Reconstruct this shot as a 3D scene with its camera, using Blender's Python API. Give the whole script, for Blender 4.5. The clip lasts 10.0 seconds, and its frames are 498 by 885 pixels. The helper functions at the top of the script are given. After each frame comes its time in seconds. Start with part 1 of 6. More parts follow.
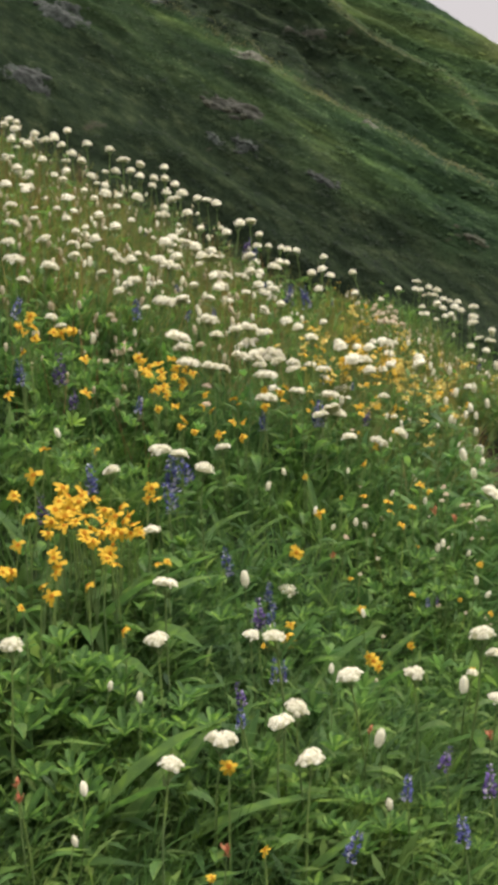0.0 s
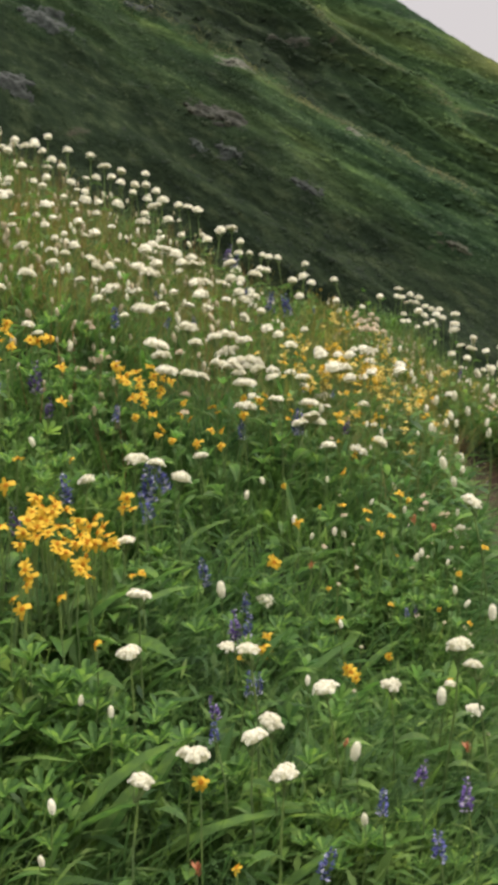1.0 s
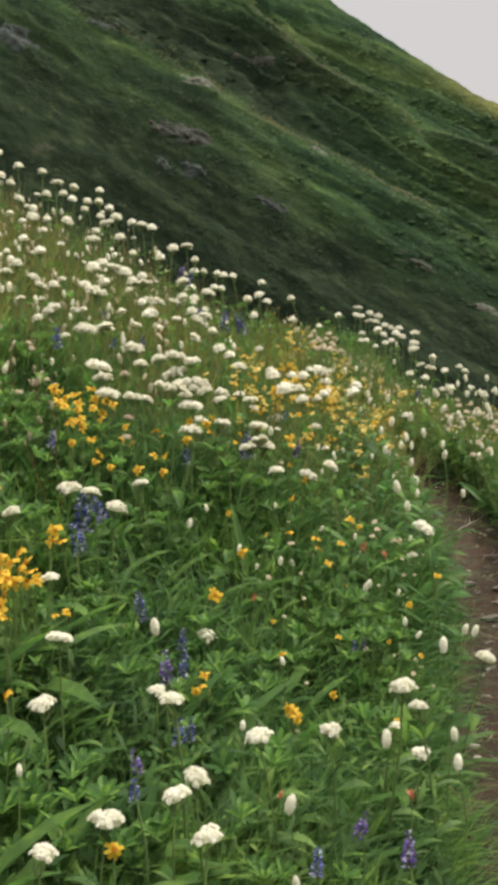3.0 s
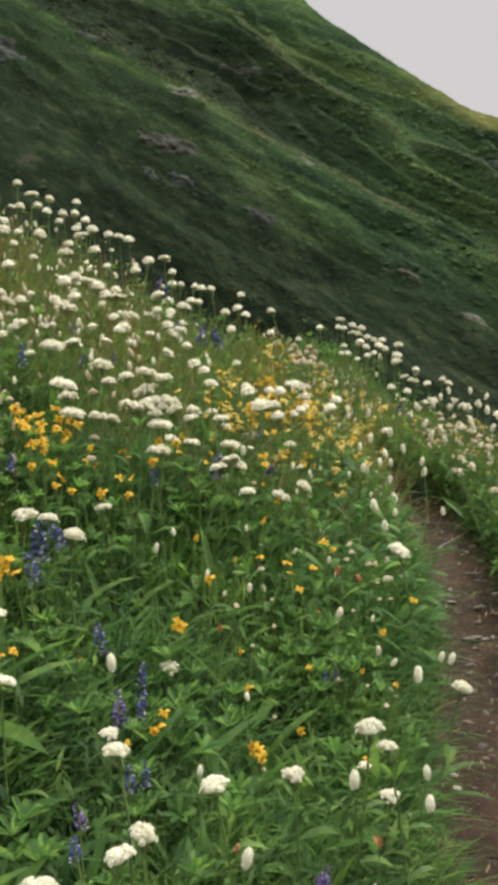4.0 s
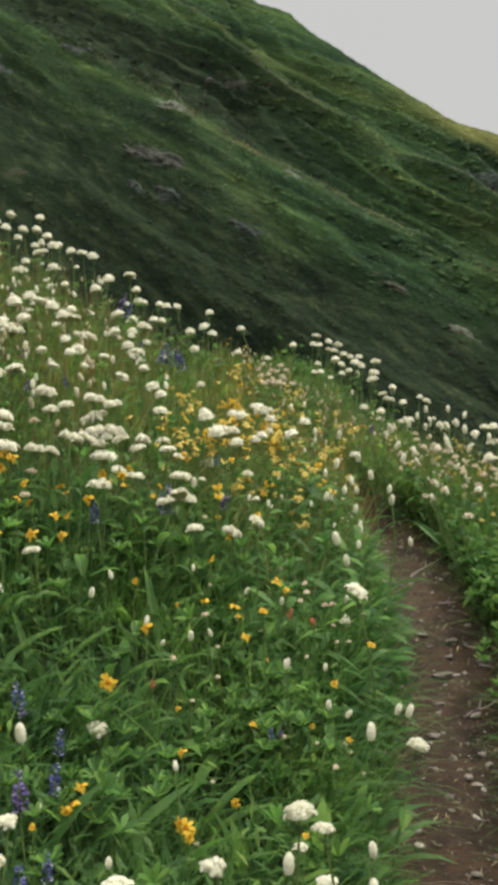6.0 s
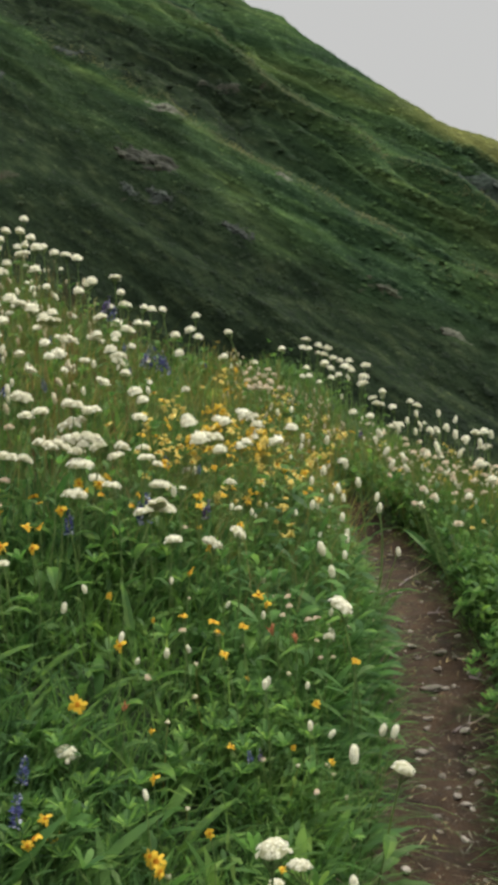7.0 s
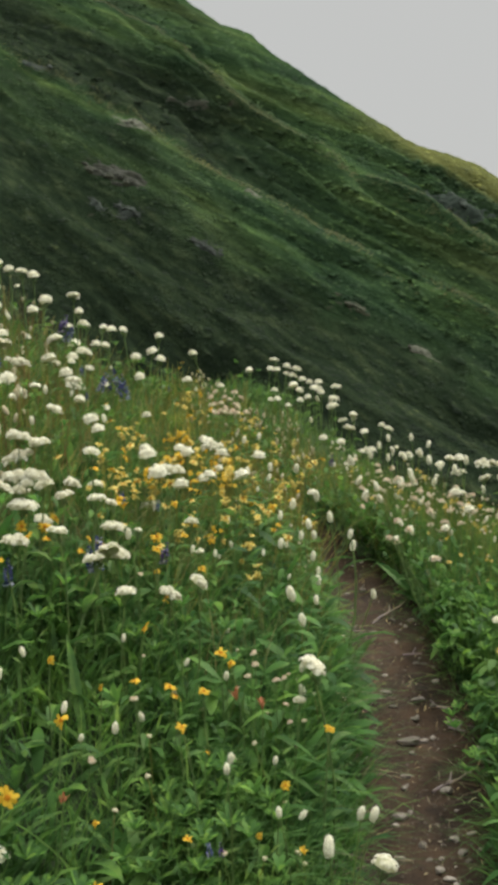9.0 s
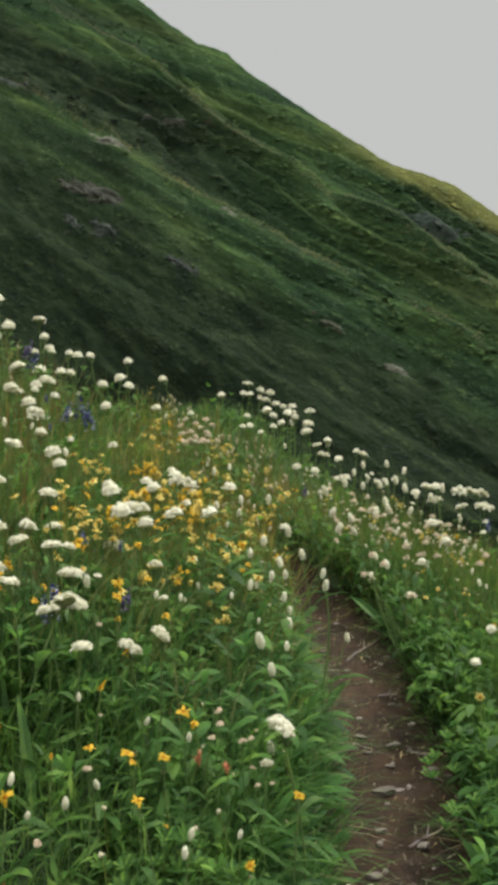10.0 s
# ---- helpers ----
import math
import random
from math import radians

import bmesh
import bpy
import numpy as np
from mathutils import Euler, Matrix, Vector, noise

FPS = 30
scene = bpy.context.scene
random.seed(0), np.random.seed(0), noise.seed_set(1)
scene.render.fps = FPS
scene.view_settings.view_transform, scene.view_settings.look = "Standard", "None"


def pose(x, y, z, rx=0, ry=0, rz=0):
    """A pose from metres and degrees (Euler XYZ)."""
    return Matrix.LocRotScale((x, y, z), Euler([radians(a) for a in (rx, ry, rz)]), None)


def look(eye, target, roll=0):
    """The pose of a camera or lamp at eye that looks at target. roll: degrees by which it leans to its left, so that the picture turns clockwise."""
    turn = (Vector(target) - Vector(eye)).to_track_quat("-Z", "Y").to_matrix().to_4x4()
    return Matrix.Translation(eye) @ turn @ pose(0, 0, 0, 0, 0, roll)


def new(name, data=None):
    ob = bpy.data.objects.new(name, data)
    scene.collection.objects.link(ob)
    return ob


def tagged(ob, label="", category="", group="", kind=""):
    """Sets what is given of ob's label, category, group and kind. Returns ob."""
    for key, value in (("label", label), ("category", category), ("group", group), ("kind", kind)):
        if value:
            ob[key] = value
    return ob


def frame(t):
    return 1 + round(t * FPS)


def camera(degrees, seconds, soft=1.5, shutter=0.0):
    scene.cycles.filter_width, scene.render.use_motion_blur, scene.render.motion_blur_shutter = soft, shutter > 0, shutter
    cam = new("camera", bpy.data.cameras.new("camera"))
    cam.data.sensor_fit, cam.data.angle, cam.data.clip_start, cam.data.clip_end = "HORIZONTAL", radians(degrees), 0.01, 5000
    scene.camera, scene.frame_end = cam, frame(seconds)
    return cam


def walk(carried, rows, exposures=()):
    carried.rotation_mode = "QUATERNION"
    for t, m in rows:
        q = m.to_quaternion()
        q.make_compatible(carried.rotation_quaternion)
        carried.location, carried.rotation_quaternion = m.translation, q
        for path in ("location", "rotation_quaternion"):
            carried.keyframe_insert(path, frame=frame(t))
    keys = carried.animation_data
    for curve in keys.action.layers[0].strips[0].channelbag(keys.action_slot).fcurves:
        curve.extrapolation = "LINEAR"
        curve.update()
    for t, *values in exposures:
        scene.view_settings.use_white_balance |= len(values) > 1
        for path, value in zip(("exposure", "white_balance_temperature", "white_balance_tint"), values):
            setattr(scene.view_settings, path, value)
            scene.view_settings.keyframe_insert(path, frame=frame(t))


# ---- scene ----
cam = camera(27.0, 10.0, soft=4.8)
PATH = [
    (0, (0.0426, -0.1091, 1.1685), (-0.0074, 1.5236, 1.0201), -0.3),
    (0.5, (0.0517, -0.1058, 1.1718), (0.0131, 1.5277, 1.0275), -0.2),
    (1, (0.0615, -0.0853, 1.1742), (0.0369, 1.549, 1.0357), -0.2),
    (1.5, (0.073, -0.0615, 1.1759), (0.0631, 1.5736, 1.0439), -0.1),
    (2, (0.0886, -0.0303, 1.1816), (0.0935, 1.6047, 1.0553), -0.1),
    (2.5, (0.1099, 0.0041, 1.1849), (0.1271, 1.6392, 1.0652), -0.1),
    (4, (0.2075, 0.1697, 1.221), (0.2526, 1.8065, 1.1242), -0.4),
    (4.5, (0.2452, 0.2304, 1.2407), (0.296, 1.8671, 1.1496), -0.4),
    (5, (0.2854, 0.2837, 1.2579), (0.3395, 1.9204, 1.1718), -0.5),
    (5.5, (0.3239, 0.3411, 1.2677), (0.3813, 1.9778, 1.1865), -0.6),
    (7, (0.3985, 0.5166, 1.2882), (0.4715, 2.1533, 1.2144), -0.6),
    (7.5, (0.4125, 0.5879, 1.2899), (0.4936, 2.2238, 1.2193), -0.5),
    (8, (0.419, 0.6716, 1.2989), (0.5117, 2.3083, 1.2325), -0.4),
    (8.5, (0.4215, 0.7626, 1.3153), (0.5281, 2.3985, 1.2554), -0.4),
    (9, (0.4313, 0.8503, 1.3423), (0.5551, 2.4854, 1.2931), -0.4),
    (9.5, (0.4526, 0.952, 1.3809), (0.597, 2.5855, 1.3432), -0.3),
    (10, (0.4756, 1.0266, 1.4112), (0.6371, 2.6584, 1.3883), -0.3),
]
walk(cam, [(t, look(eye, target, roll)) for t, eye, target, roll in PATH], [(0, 0.22, 6680, 15), (5, 0.10, 6560, 9), (10, -0.05, 6500, 5)])

# ---- light: high overcast, brighter overhead than at the horizon, and a broad veiled sun ----
world = bpy.data.worlds.new("overcast_sky")
scene.world = world
world.use_nodes = True
wn, wl = world.node_tree.nodes, world.node_tree.links
wn.clear()
w_out = wn.new("ShaderNodeOutputWorld")
w_bg = wn.new("ShaderNodeBackground")
w_sky = wn.new("ShaderNodeTexSky")
w_sky.sky_type, w_sky.sun_disc = "NISHITA", False
SUN_ELEVATION, SUN_AZIMUTH = 58.0, 58.0
w_sky.sun_elevation, w_sky.sun_rotation = radians(SUN_ELEVATION), radians(SUN_AZIMUTH)
w_sky.air_density, w_sky.dust_density = 1.0, 4.0
w_dim = wn.new("ShaderNodeVectorMath")
w_dim.operation = "SCALE"
w_dim.inputs["Scale"].default_value = 0.07
w_co = wn.new("ShaderNodeTexCoord")
w_sep = wn.new("ShaderNodeSeparateXYZ")
w_ramp = wn.new("ShaderNodeValToRGB")
w_ramp.color_ramp.interpolation = "EASE"
w_ramp.color_ramp.elements[0].position, w_ramp.color_ramp.elements[0].color = 0.42, (0.602, 0.590, 0.588, 1)
w_ramp.color_ramp.elements[1].position, w_ramp.color_ramp.elements[1].color = 1.0, (3.45, 3.45, 3.34, 1)
w_mix = wn.new("ShaderNodeMixRGB")
w_mix.inputs["Fac"].default_value = 0.93
wl.new(w_co.outputs["Generated"], w_sep.inputs[0])
wl.new(w_sep.outputs["Z"], w_ramp.inputs["Fac"])
wl.new(w_sky.outputs[0], w_dim.inputs[0])
wl.new(w_dim.outputs[0], w_mix.inputs["Color1"])
wl.new(w_ramp.outputs["Color"], w_mix.inputs["Color2"])
wl.new(w_mix.outputs[0], w_bg.inputs["Color"])
wl.new(w_bg.outputs[0], w_out.inputs["Surface"])

sun_data = bpy.data.lights.new("sun", "SUN")
sun_data.energy, sun_data.angle, sun_data.color = 3.2, radians(14), (1.0, 0.95, 0.86)
sun = new("sun", sun_data)
az, el = radians(SUN_AZIMUTH), radians(SUN_ELEVATION)
sun.matrix_world = look((40 * math.sin(az) * math.cos(el), 40 * math.cos(az) * math.cos(el), 40 * math.sin(el)), (0, 0, 0))


# ---- materials ----
class Nodes:
    """A short hand for one node material."""

    def __init__(self, name, roughness=0.7, specular=0.3):
        self.mat = bpy.data.materials.new(name)
        self.mat.use_nodes = True
        self.n, self.l = self.mat.node_tree.nodes, self.mat.node_tree.links
        self.bsdf = self.n["Principled BSDF"]
        self.bsdf.inputs["Roughness"].default_value = roughness
        self.bsdf.inputs["Specular IOR Level"].default_value = specular
        self.co = self.n.new("ShaderNodeTexCoord").outputs["Object"]

    def noise(self, scale, detail=4.0, rough=0.55, vector=None):
        t = self.n.new("ShaderNodeTexNoise")
        t.inputs["Scale"].default_value, t.inputs["Detail"].default_value, t.inputs["Roughness"].default_value = scale, detail, rough
        self.l.new(vector or self.co, t.inputs["Vector"])
        return t.outputs["Fac"]

    def ramp(self, fac, *stops):
        r = self.n.new("ShaderNodeValToRGB")
        while len(r.color_ramp.elements) < len(stops):
            r.color_ramp.elements.new(0.5)
        for e, (p, c) in zip(r.color_ramp.elements, stops):
            e.position, e.color = p, (*c, 1)
        self.l.new(fac, r.inputs["Fac"])
        return r.outputs["Color"]

    def mix(self, a, b, fac, blend="MIX"):
        m = self.n.new("ShaderNodeMixRGB")
        m.blend_type = blend
        for sock, v in zip(("Fac", "Color1", "Color2"), (fac, a, b)):
            if isinstance(v, (int, float)):
                m.inputs[sock].default_value = v
            elif isinstance(v, tuple):
                m.inputs[sock].default_value = (*v, 1)
            else:
                self.l.new(v, m.inputs[sock])
        return m.outputs[0]

    def island(self):
        return self.n.new("ShaderNodeNewGeometry").outputs["Random Per Island"]

    def each(self):
        return self.n.new("ShaderNodeObjectInfo").outputs["Random"]

    def bump(self, fac, strength, distance):
        b = self.n.new("ShaderNodeBump")
        b.inputs["Strength"].default_value, b.inputs["Distance"].default_value = strength, distance
        self.l.new(fac, b.inputs["Height"])
        self.l.new(b.outputs[0], self.bsdf.inputs["Normal"])

    def done(self, colour, thin=0.0):
        """thin: the share of light that passes through, as in leaves and petals."""
        self.l.new(colour, self.bsdf.inputs["Base Color"])
        if thin:
            tr = self.n.new("ShaderNodeBsdfTranslucent")
            sh = self.n.new("ShaderNodeMixShader")
            sh.inputs[0].default_value = thin
            self.l.new(colour, tr.inputs["Color"])
            self.l.new(self.bsdf.outputs[0], sh.inputs[1])
            self.l.new(tr.outputs[0], sh.inputs[2])
            self.l.new(sh.outputs[0], self.n["Material Output"].inputs["Surface"])
        return self.mat


def foliage(name, dark, middle, light, thin=0.35, roughness=0.55, patch=1.3):
    k = Nodes(name, roughness, 0.14)
    own = k.ramp(k.island(), (0.0, dark), (0.55, middle), (1.0, light))
    wide = k.ramp(k.noise(patch, 3), (0.32, (0.74, 0.82, 0.80)), (0.68, (1.2, 1.12, 0.97)))
    field = k.ramp(k.noise(0.42, 2), (0.48, (1.0, 0.98, 1.14)), (0.66, (1.20, 1.06, 1.08)))
    up = k.n.new("ShaderNodeSeparateXYZ")
    k.l.new(k.co, up.inputs[0])
    zone = k.n.new("ShaderNodeMath")
    zone.operation, zone.inputs[1].default_value = "MULTIPLY_ADD", 0.1
    k.l.new(up.outputs["Y"], zone.inputs[0])
    wander = k.n.new("ShaderNodeMath")
    wander.operation, wander.inputs[1].default_value, wander.inputs[2].default_value = "MULTIPLY_ADD", 0.16, -0.08
    k.l.new(k.noise(1.1, 3), wander.inputs[0])
    k.l.new(wander.outputs[0], zone.inputs[2])
    kinds = k.ramp(zone.outputs[0], (0.20, (1.13, 1.0, 1.30)), (0.29, (1.00, 0.96, 1.22)), (0.42, (1.06, 1.05, 1.34)), (0.54, (1.18, 1.06, 1.18)))
    own = k.mix(own, kinds, 1.0, "MULTIPLY")
    plant = k.ramp(k.noise(6.5, 2, 0.6), (0.34, (0.80, 0.86, 0.86)), (0.50, (1.02, 1.05, 0.98)), (0.66, (1.50, 1.50, 1.02)))
    return k.done(k.mix(k.mix(k.mix(own, wide, 1.0, "MULTIPLY"), field, 1.0, "MULTIPLY"), plant, 1.0, "MULTIPLY"), thin)


def petals(name, dark, light, thin=0.25, tip=None):
    k = Nodes(name, 0.75, 0.15)
    own = k.ramp(k.island(), (0.0, dark), (0.82, light), (0.88, tip)) if tip else k.ramp(k.island(), (0.0, dark), (1.0, light))
    tone = k.ramp(k.each(), (0.0, (0.86, 0.86, 0.82)), (1.0, (1.0, 1.0, 1.0)))
    return k.done(k.mix(own, tone, 1.0, "MULTIPLY"), thin)


GRASS = foliage("grass_blade", (0.042, 0.090, 0.024), (0.070, 0.168, 0.034), (0.135, 0.235, 0.054), 0.48)
LANCE = foliage("lance_leaf", (0.037, 0.084, 0.022), (0.058, 0.142, 0.028), (0.108, 0.205, 0.042), 0.48)
PALMATE = foliage("lupine_leaf", (0.042, 0.106, 0.022), (0.080, 0.195, 0.034), (0.140, 0.270, 0.050), 0.48)
FERNY = foliage("ferny_leaf", (0.041, 0.092, 0.025), (0.068, 0.155, 0.032), (0.128, 0.215, 0.050), 0.48)
STEM = foliage("green_stem", (0.07, 0.12, 0.03), (0.10, 0.17, 0.045), (0.14, 0.20, 0.06), 0.1)
STALK = foliage("yellow_green_stalk", (0.10, 0.12, 0.03), (0.16, 0.185, 0.048), (0.28, 0.24, 0.09), 0.2)
RUSSET = foliage("russet_stalk", (0.10, 0.065, 0.028), (0.16, 0.105, 0.045), (0.24, 0.18, 0.08), 0.15)
STRAW = foliage("dry_straw", (0.14, 0.11, 0.055), (0.22, 0.18, 0.095), (0.32, 0.27, 0.15), 0.2)
DEAD_WOOD = foliage("dead_wood", (0.15, 0.13, 0.10), (0.24, 0.21, 0.16), (0.34, 0.31, 0.25), 0.0)
WHITE = petals("white_petal", (0.76, 0.72, 0.58), (0.93, 0.91, 0.81), 0.38)
# floret stalks, the yellowish shade between the tufts put into their colour
HEART = petals("shaded_floret_stalks", (0.46, 0.46, 0.28), (0.62, 0.60, 0.42), 0.3)
CREAM = petals("cream_petal", (0.78, 0.75, 0.62), (0.93, 0.91, 0.80), 0.45)
PINK_WHITE = petals("faded_pink_petal", (0.72, 0.53, 0.42), (0.90, 0.79, 0.68), 0.4)
YELLOW = petals("yellow_petal", (0.50, 0.30, 0.020), (0.71, 0.47, 0.052), 0.34)
PALE_YELLOW = petals("pale_yellow_petal", (0.54, 0.40, 0.09), (0.74, 0.61, 0.20), 0.35)
BUD = petals("beige_bud", (0.40, 0.33, 0.20), (0.72, 0.66, 0.50), 0.3)
DISC = petals("orange_disc", (0.34, 0.13, 0.010), (0.55, 0.24, 0.015), 0.0)
BLUE = petals("violet_blue_petal", (0.020, 0.022, 0.10), (0.17, 0.18, 0.48), 0.25, (0.55, 0.55, 0.70))
PURPLE = petals("purple_petal", (0.035, 0.022, 0.09), (0.18, 0.12, 0.34), 0.25, (0.46, 0.40, 0.55))
ROSE = petals("rose_bract", (0.34, 0.08, 0.05), (0.60, 0.30, 0.16))


def soil_material():
    k = Nodes("trail_soil", 0.9, 0.2)
    base = k.ramp(k.noise(2.2, 5), (0.3, (0.026, 0.0155, 0.0092)), (0.55, (0.048, 0.0285, 0.0165)), (0.75, (0.076, 0.047, 0.029)))
    grit = k.ramp(k.noise(70, 5, 0.7), (0.35, (0.65, 0.65, 0.65)), (0.6, (1.0, 1.0, 1.0)), (0.8, (1.4, 1.38, 1.35)))
    k.bump(k.noise(45, 6, 0.7), 0.6, 0.02)
    clods = k.ramp(k.noise(13, 5, 0.62), (0.36, (0.60, 0.60, 0.62)), (0.52, (1.0, 1.0, 1.0)), (0.68, (1.40, 1.36, 1.30)))
    return k.done(k.mix(k.mix(base, grit, 1.0, "MULTIPLY"), clods, 1.0, "MULTIPLY"))


def meadow_material():
    k = Nodes("meadow_soil", 0.95, 0.1)
    base = k.ramp(k.noise(9, 5), (0.3, (0.022, 0.034, 0.017)), (0.6, (0.038, 0.057, 0.027)), (0.8, (0.062, 0.070, 0.038)))
    k.bump(k.noise(30, 5), 0.5, 0.03)
    return k.done(base)


def slope_colours(k, lift):
    """Grass in streaks that run down to the right, some sun and shade painted in; lift: how much paler than the turf
    beneath.
    """
    cut = k.n.new("ShaderNodeSeparateXYZ")
    k.l.new(k.co, cut.inputs[0])

    def sum_of(a, factor, b):
        m = k.n.new("ShaderNodeMath")
        m.operation, m.inputs[1].default_value = "MULTIPLY_ADD", factor
        k.l.new(a, m.inputs[0])
        k.l.new(b, m.inputs[2])
        return m.outputs[0]

    def between(value, low, high):
        m = k.n.new("ShaderNodeMapRange")
        m.inputs["From Min"].default_value, m.inputs["From Max"].default_value = low, high
        k.l.new(value, m.inputs["Value"])
        return m.outputs[0]

    lay = k.n.new("ShaderNodeCombineXYZ")
    k.l.new(cut.outputs["X"], lay.inputs[0])
    k.l.new(sum_of(cut.outputs["X"], 0.76, cut.outputs["Z"]), lay.inputs[1])

    def streaks(along, across, detail, rough):
        m = k.n.new("ShaderNodeMapping")
        m.inputs["Scale"].default_value = (along, across, 1.0)
        k.l.new(lay.outputs[0], m.inputs["Vector"])
        return k.noise(1.0, detail, rough, m.outputs[0])

    g = [tuple(q * lift for q in c) for c in ((0.0145, 0.0265, 0.0158), (0.0245, 0.045, 0.0215), (0.038, 0.066, 0.0260), (0.070, 0.096, 0.036))]
    rib = k.ramp(streaks(0.035, 0.22, 7, 0.66), (0.32, g[0]), (0.45, g[1]), (0.56, g[2]), (0.67, g[3]))
    tuft = k.ramp(streaks(0.14, 0.95, 7, 0.70), (0.30, (0.58, 0.64, 0.68)), (0.50, (1.0, 1.0, 1.0)), (0.66, (1.6, 1.55, 1.30)))
    thread = k.ramp(streaks(0.6, 3.2, 5, 0.7), (0.30, (0.74, 0.76, 0.78)), (0.52, (1.0, 1.0, 1.0)), (0.70, (1.35, 1.32, 1.22)))
    turf = k.mix(k.mix(rib, tuft, 1.0, "MULTIPLY"), thread, 1.0, "MULTIPLY")
    # brownish heath grass in wide patches
    brown = k.ramp(streaks(0.05, 0.09, 4, 0.55), (0.50, (0.0, 0.0, 0.0)), (0.66, (0.40, 0.40, 0.40)))
    turf = k.mix(turf, k.mix((0.040 * lift, 0.042 * lift, 0.025 * lift), k.mix(tuft, thread, 1.0, "MULTIPLY"), 1.0, "MULTIPLY"), brown)
    # dry yellow grass on the outer spur, sunlight on it put into the colour
    sunlit_spur = between(sum_of(k.noise(0.5, 4, 0.6), 2.4, sum_of(cut.outputs["X"], 0.95, cut.outputs["Z"])), 39.5, 40.8)
    out = between(cut.outputs["X"], 14.5, 20.0)
    turf = k.mix(turf, k.mix((0.104 * lift, 0.110 * lift, 0.038 * lift), thread, 1.0, "MULTIPLY"), k.mix((0.0, 0.0, 0.0), sunlit_spur, out))
    # heath belt on the lower slope, shade put into its colour, ragged upper edge
    shade_belt = between(sum_of(k.noise(0.14, 6, 0.62), 8.0, sum_of(cut.outputs["X"], 0.70, cut.outputs["Z"])), 20.9, 17.7)
    # near-black: darker than heath by itself, to stand for shade
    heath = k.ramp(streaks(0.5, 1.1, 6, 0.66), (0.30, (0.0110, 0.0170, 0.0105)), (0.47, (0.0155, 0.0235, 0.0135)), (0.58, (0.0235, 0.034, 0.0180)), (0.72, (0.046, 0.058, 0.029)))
    # and the same painted shade on the flank above the lower rib
    rise = sum_of(k.noise(0.12, 5, 0.6), 7.0, sum_of(cut.outputs["X"], 0.82, cut.outputs["Z"]))
    flank_shade = k.mix((0.0, 0.0, 0.0), k.mix((0.0, 0.0, 0.0), between(rise, 25.0, 26.4), between(rise, 38.0, 33.0)), between(cut.outputs["X"], 12.0, 3.0))
    # painted shade on the flank under the lower rib, up to its bright edge
    under = between(sum_of(k.noise(0.35, 5, 0.6), 1.8, sum_of(cut.outputs["X"], 0.85, cut.outputs["Z"])), 21.3, 20.3)
    rib_shade = k.mix((0.0, 0.0, 0.0), k.mix((0.0, 0.0, 0.0), (0.62, 0.62, 0.62), under), between(cut.outputs["X"], 1.5, -3.0))
    return k.mix(k.mix(k.mix(turf, heath, rib_shade), heath, flank_shade), heath, shade_belt)


def slope_material():
    k = Nodes("mountain_turf", 1.0, 0.0)
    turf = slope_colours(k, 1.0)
    bare = k.ramp(k.noise(0.16, 5, 0.6), (0.67, (0, 0, 0)), (0.74, (1, 1, 1)))
    k.bump(k.noise(1.9, 7, 0.66), 0.75, 0.5)
    return k.done(k.mix(turf, (0.062, 0.052, 0.042), bare))


def tussock_material(name, lift, thin):
    k = Nodes(name, 0.85, 0.05)
    own = k.ramp(k.island(), (0.0, (0.72, 0.78, 0.80)), (0.6, (1.0, 1.0, 1.0)), (0.88, (1.25, 1.22, 1.10)), (1.0, (1.8, 1.7, 1.35)))
    k.bump(k.noise(9.0, 4, 0.7), 0.9, 0.12)
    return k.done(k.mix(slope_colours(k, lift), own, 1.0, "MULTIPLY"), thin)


def stone_material(name, dark, light, scale=18.0):
    k = Nodes(name, 0.85, 0.3)
    grain = k.ramp(k.noise(scale, 6, 0.65), (0.3, dark), (0.7, light))
    tone = k.ramp(k.each(), (0.0, (0.42, 0.40, 0.38)), (0.7, (0.9, 0.88, 0.86)), (1.0, (1.5, 1.5, 1.48)))
    k.bump(k.noise(scale * 2, 5), 0.5, 0.2 / scale)
    return k.done(k.mix(grain, tone, 1.0, "MULTIPLY"))


SOIL, MEADOW, TURF = soil_material(), meadow_material(), slope_material()
STONE = stone_material("trail_stone", (0.10, 0.080, 0.066), (0.40, 0.36, 0.32), 40)
GRIT = stone_material("trail_grit", (0.045, 0.030, 0.020), (0.22, 0.18, 0.145), 25)
ROCK = stone_material("grey_rock", (0.009, 0.0150, 0.0105), (0.042, 0.060, 0.046), 1.4)
PALE_ROCK = stone_material("pale_earth_rock", (0.042, 0.045, 0.031), (0.125, 0.128, 0.094), 1.2)
RED_EARTH = stone_material("red_earth", (0.014, 0.0180, 0.0085), (0.041, 0.045, 0.025), 1.2)
TUSSOCK = tussock_material("tussock_blade", 1.15, 0.06)
SHRUB = tussock_material("shrub_leaf", 1.1, 0.08)
BUSH = tussock_material("bush_leaf", 1.75, 0.2)
RIB_GRASS = foliage("rib_grass", (0.040, 0.058, 0.022), (0.060, 0.078, 0.028), (0.085, 0.098, 0.038), 0.1, 0.8, 0.3)


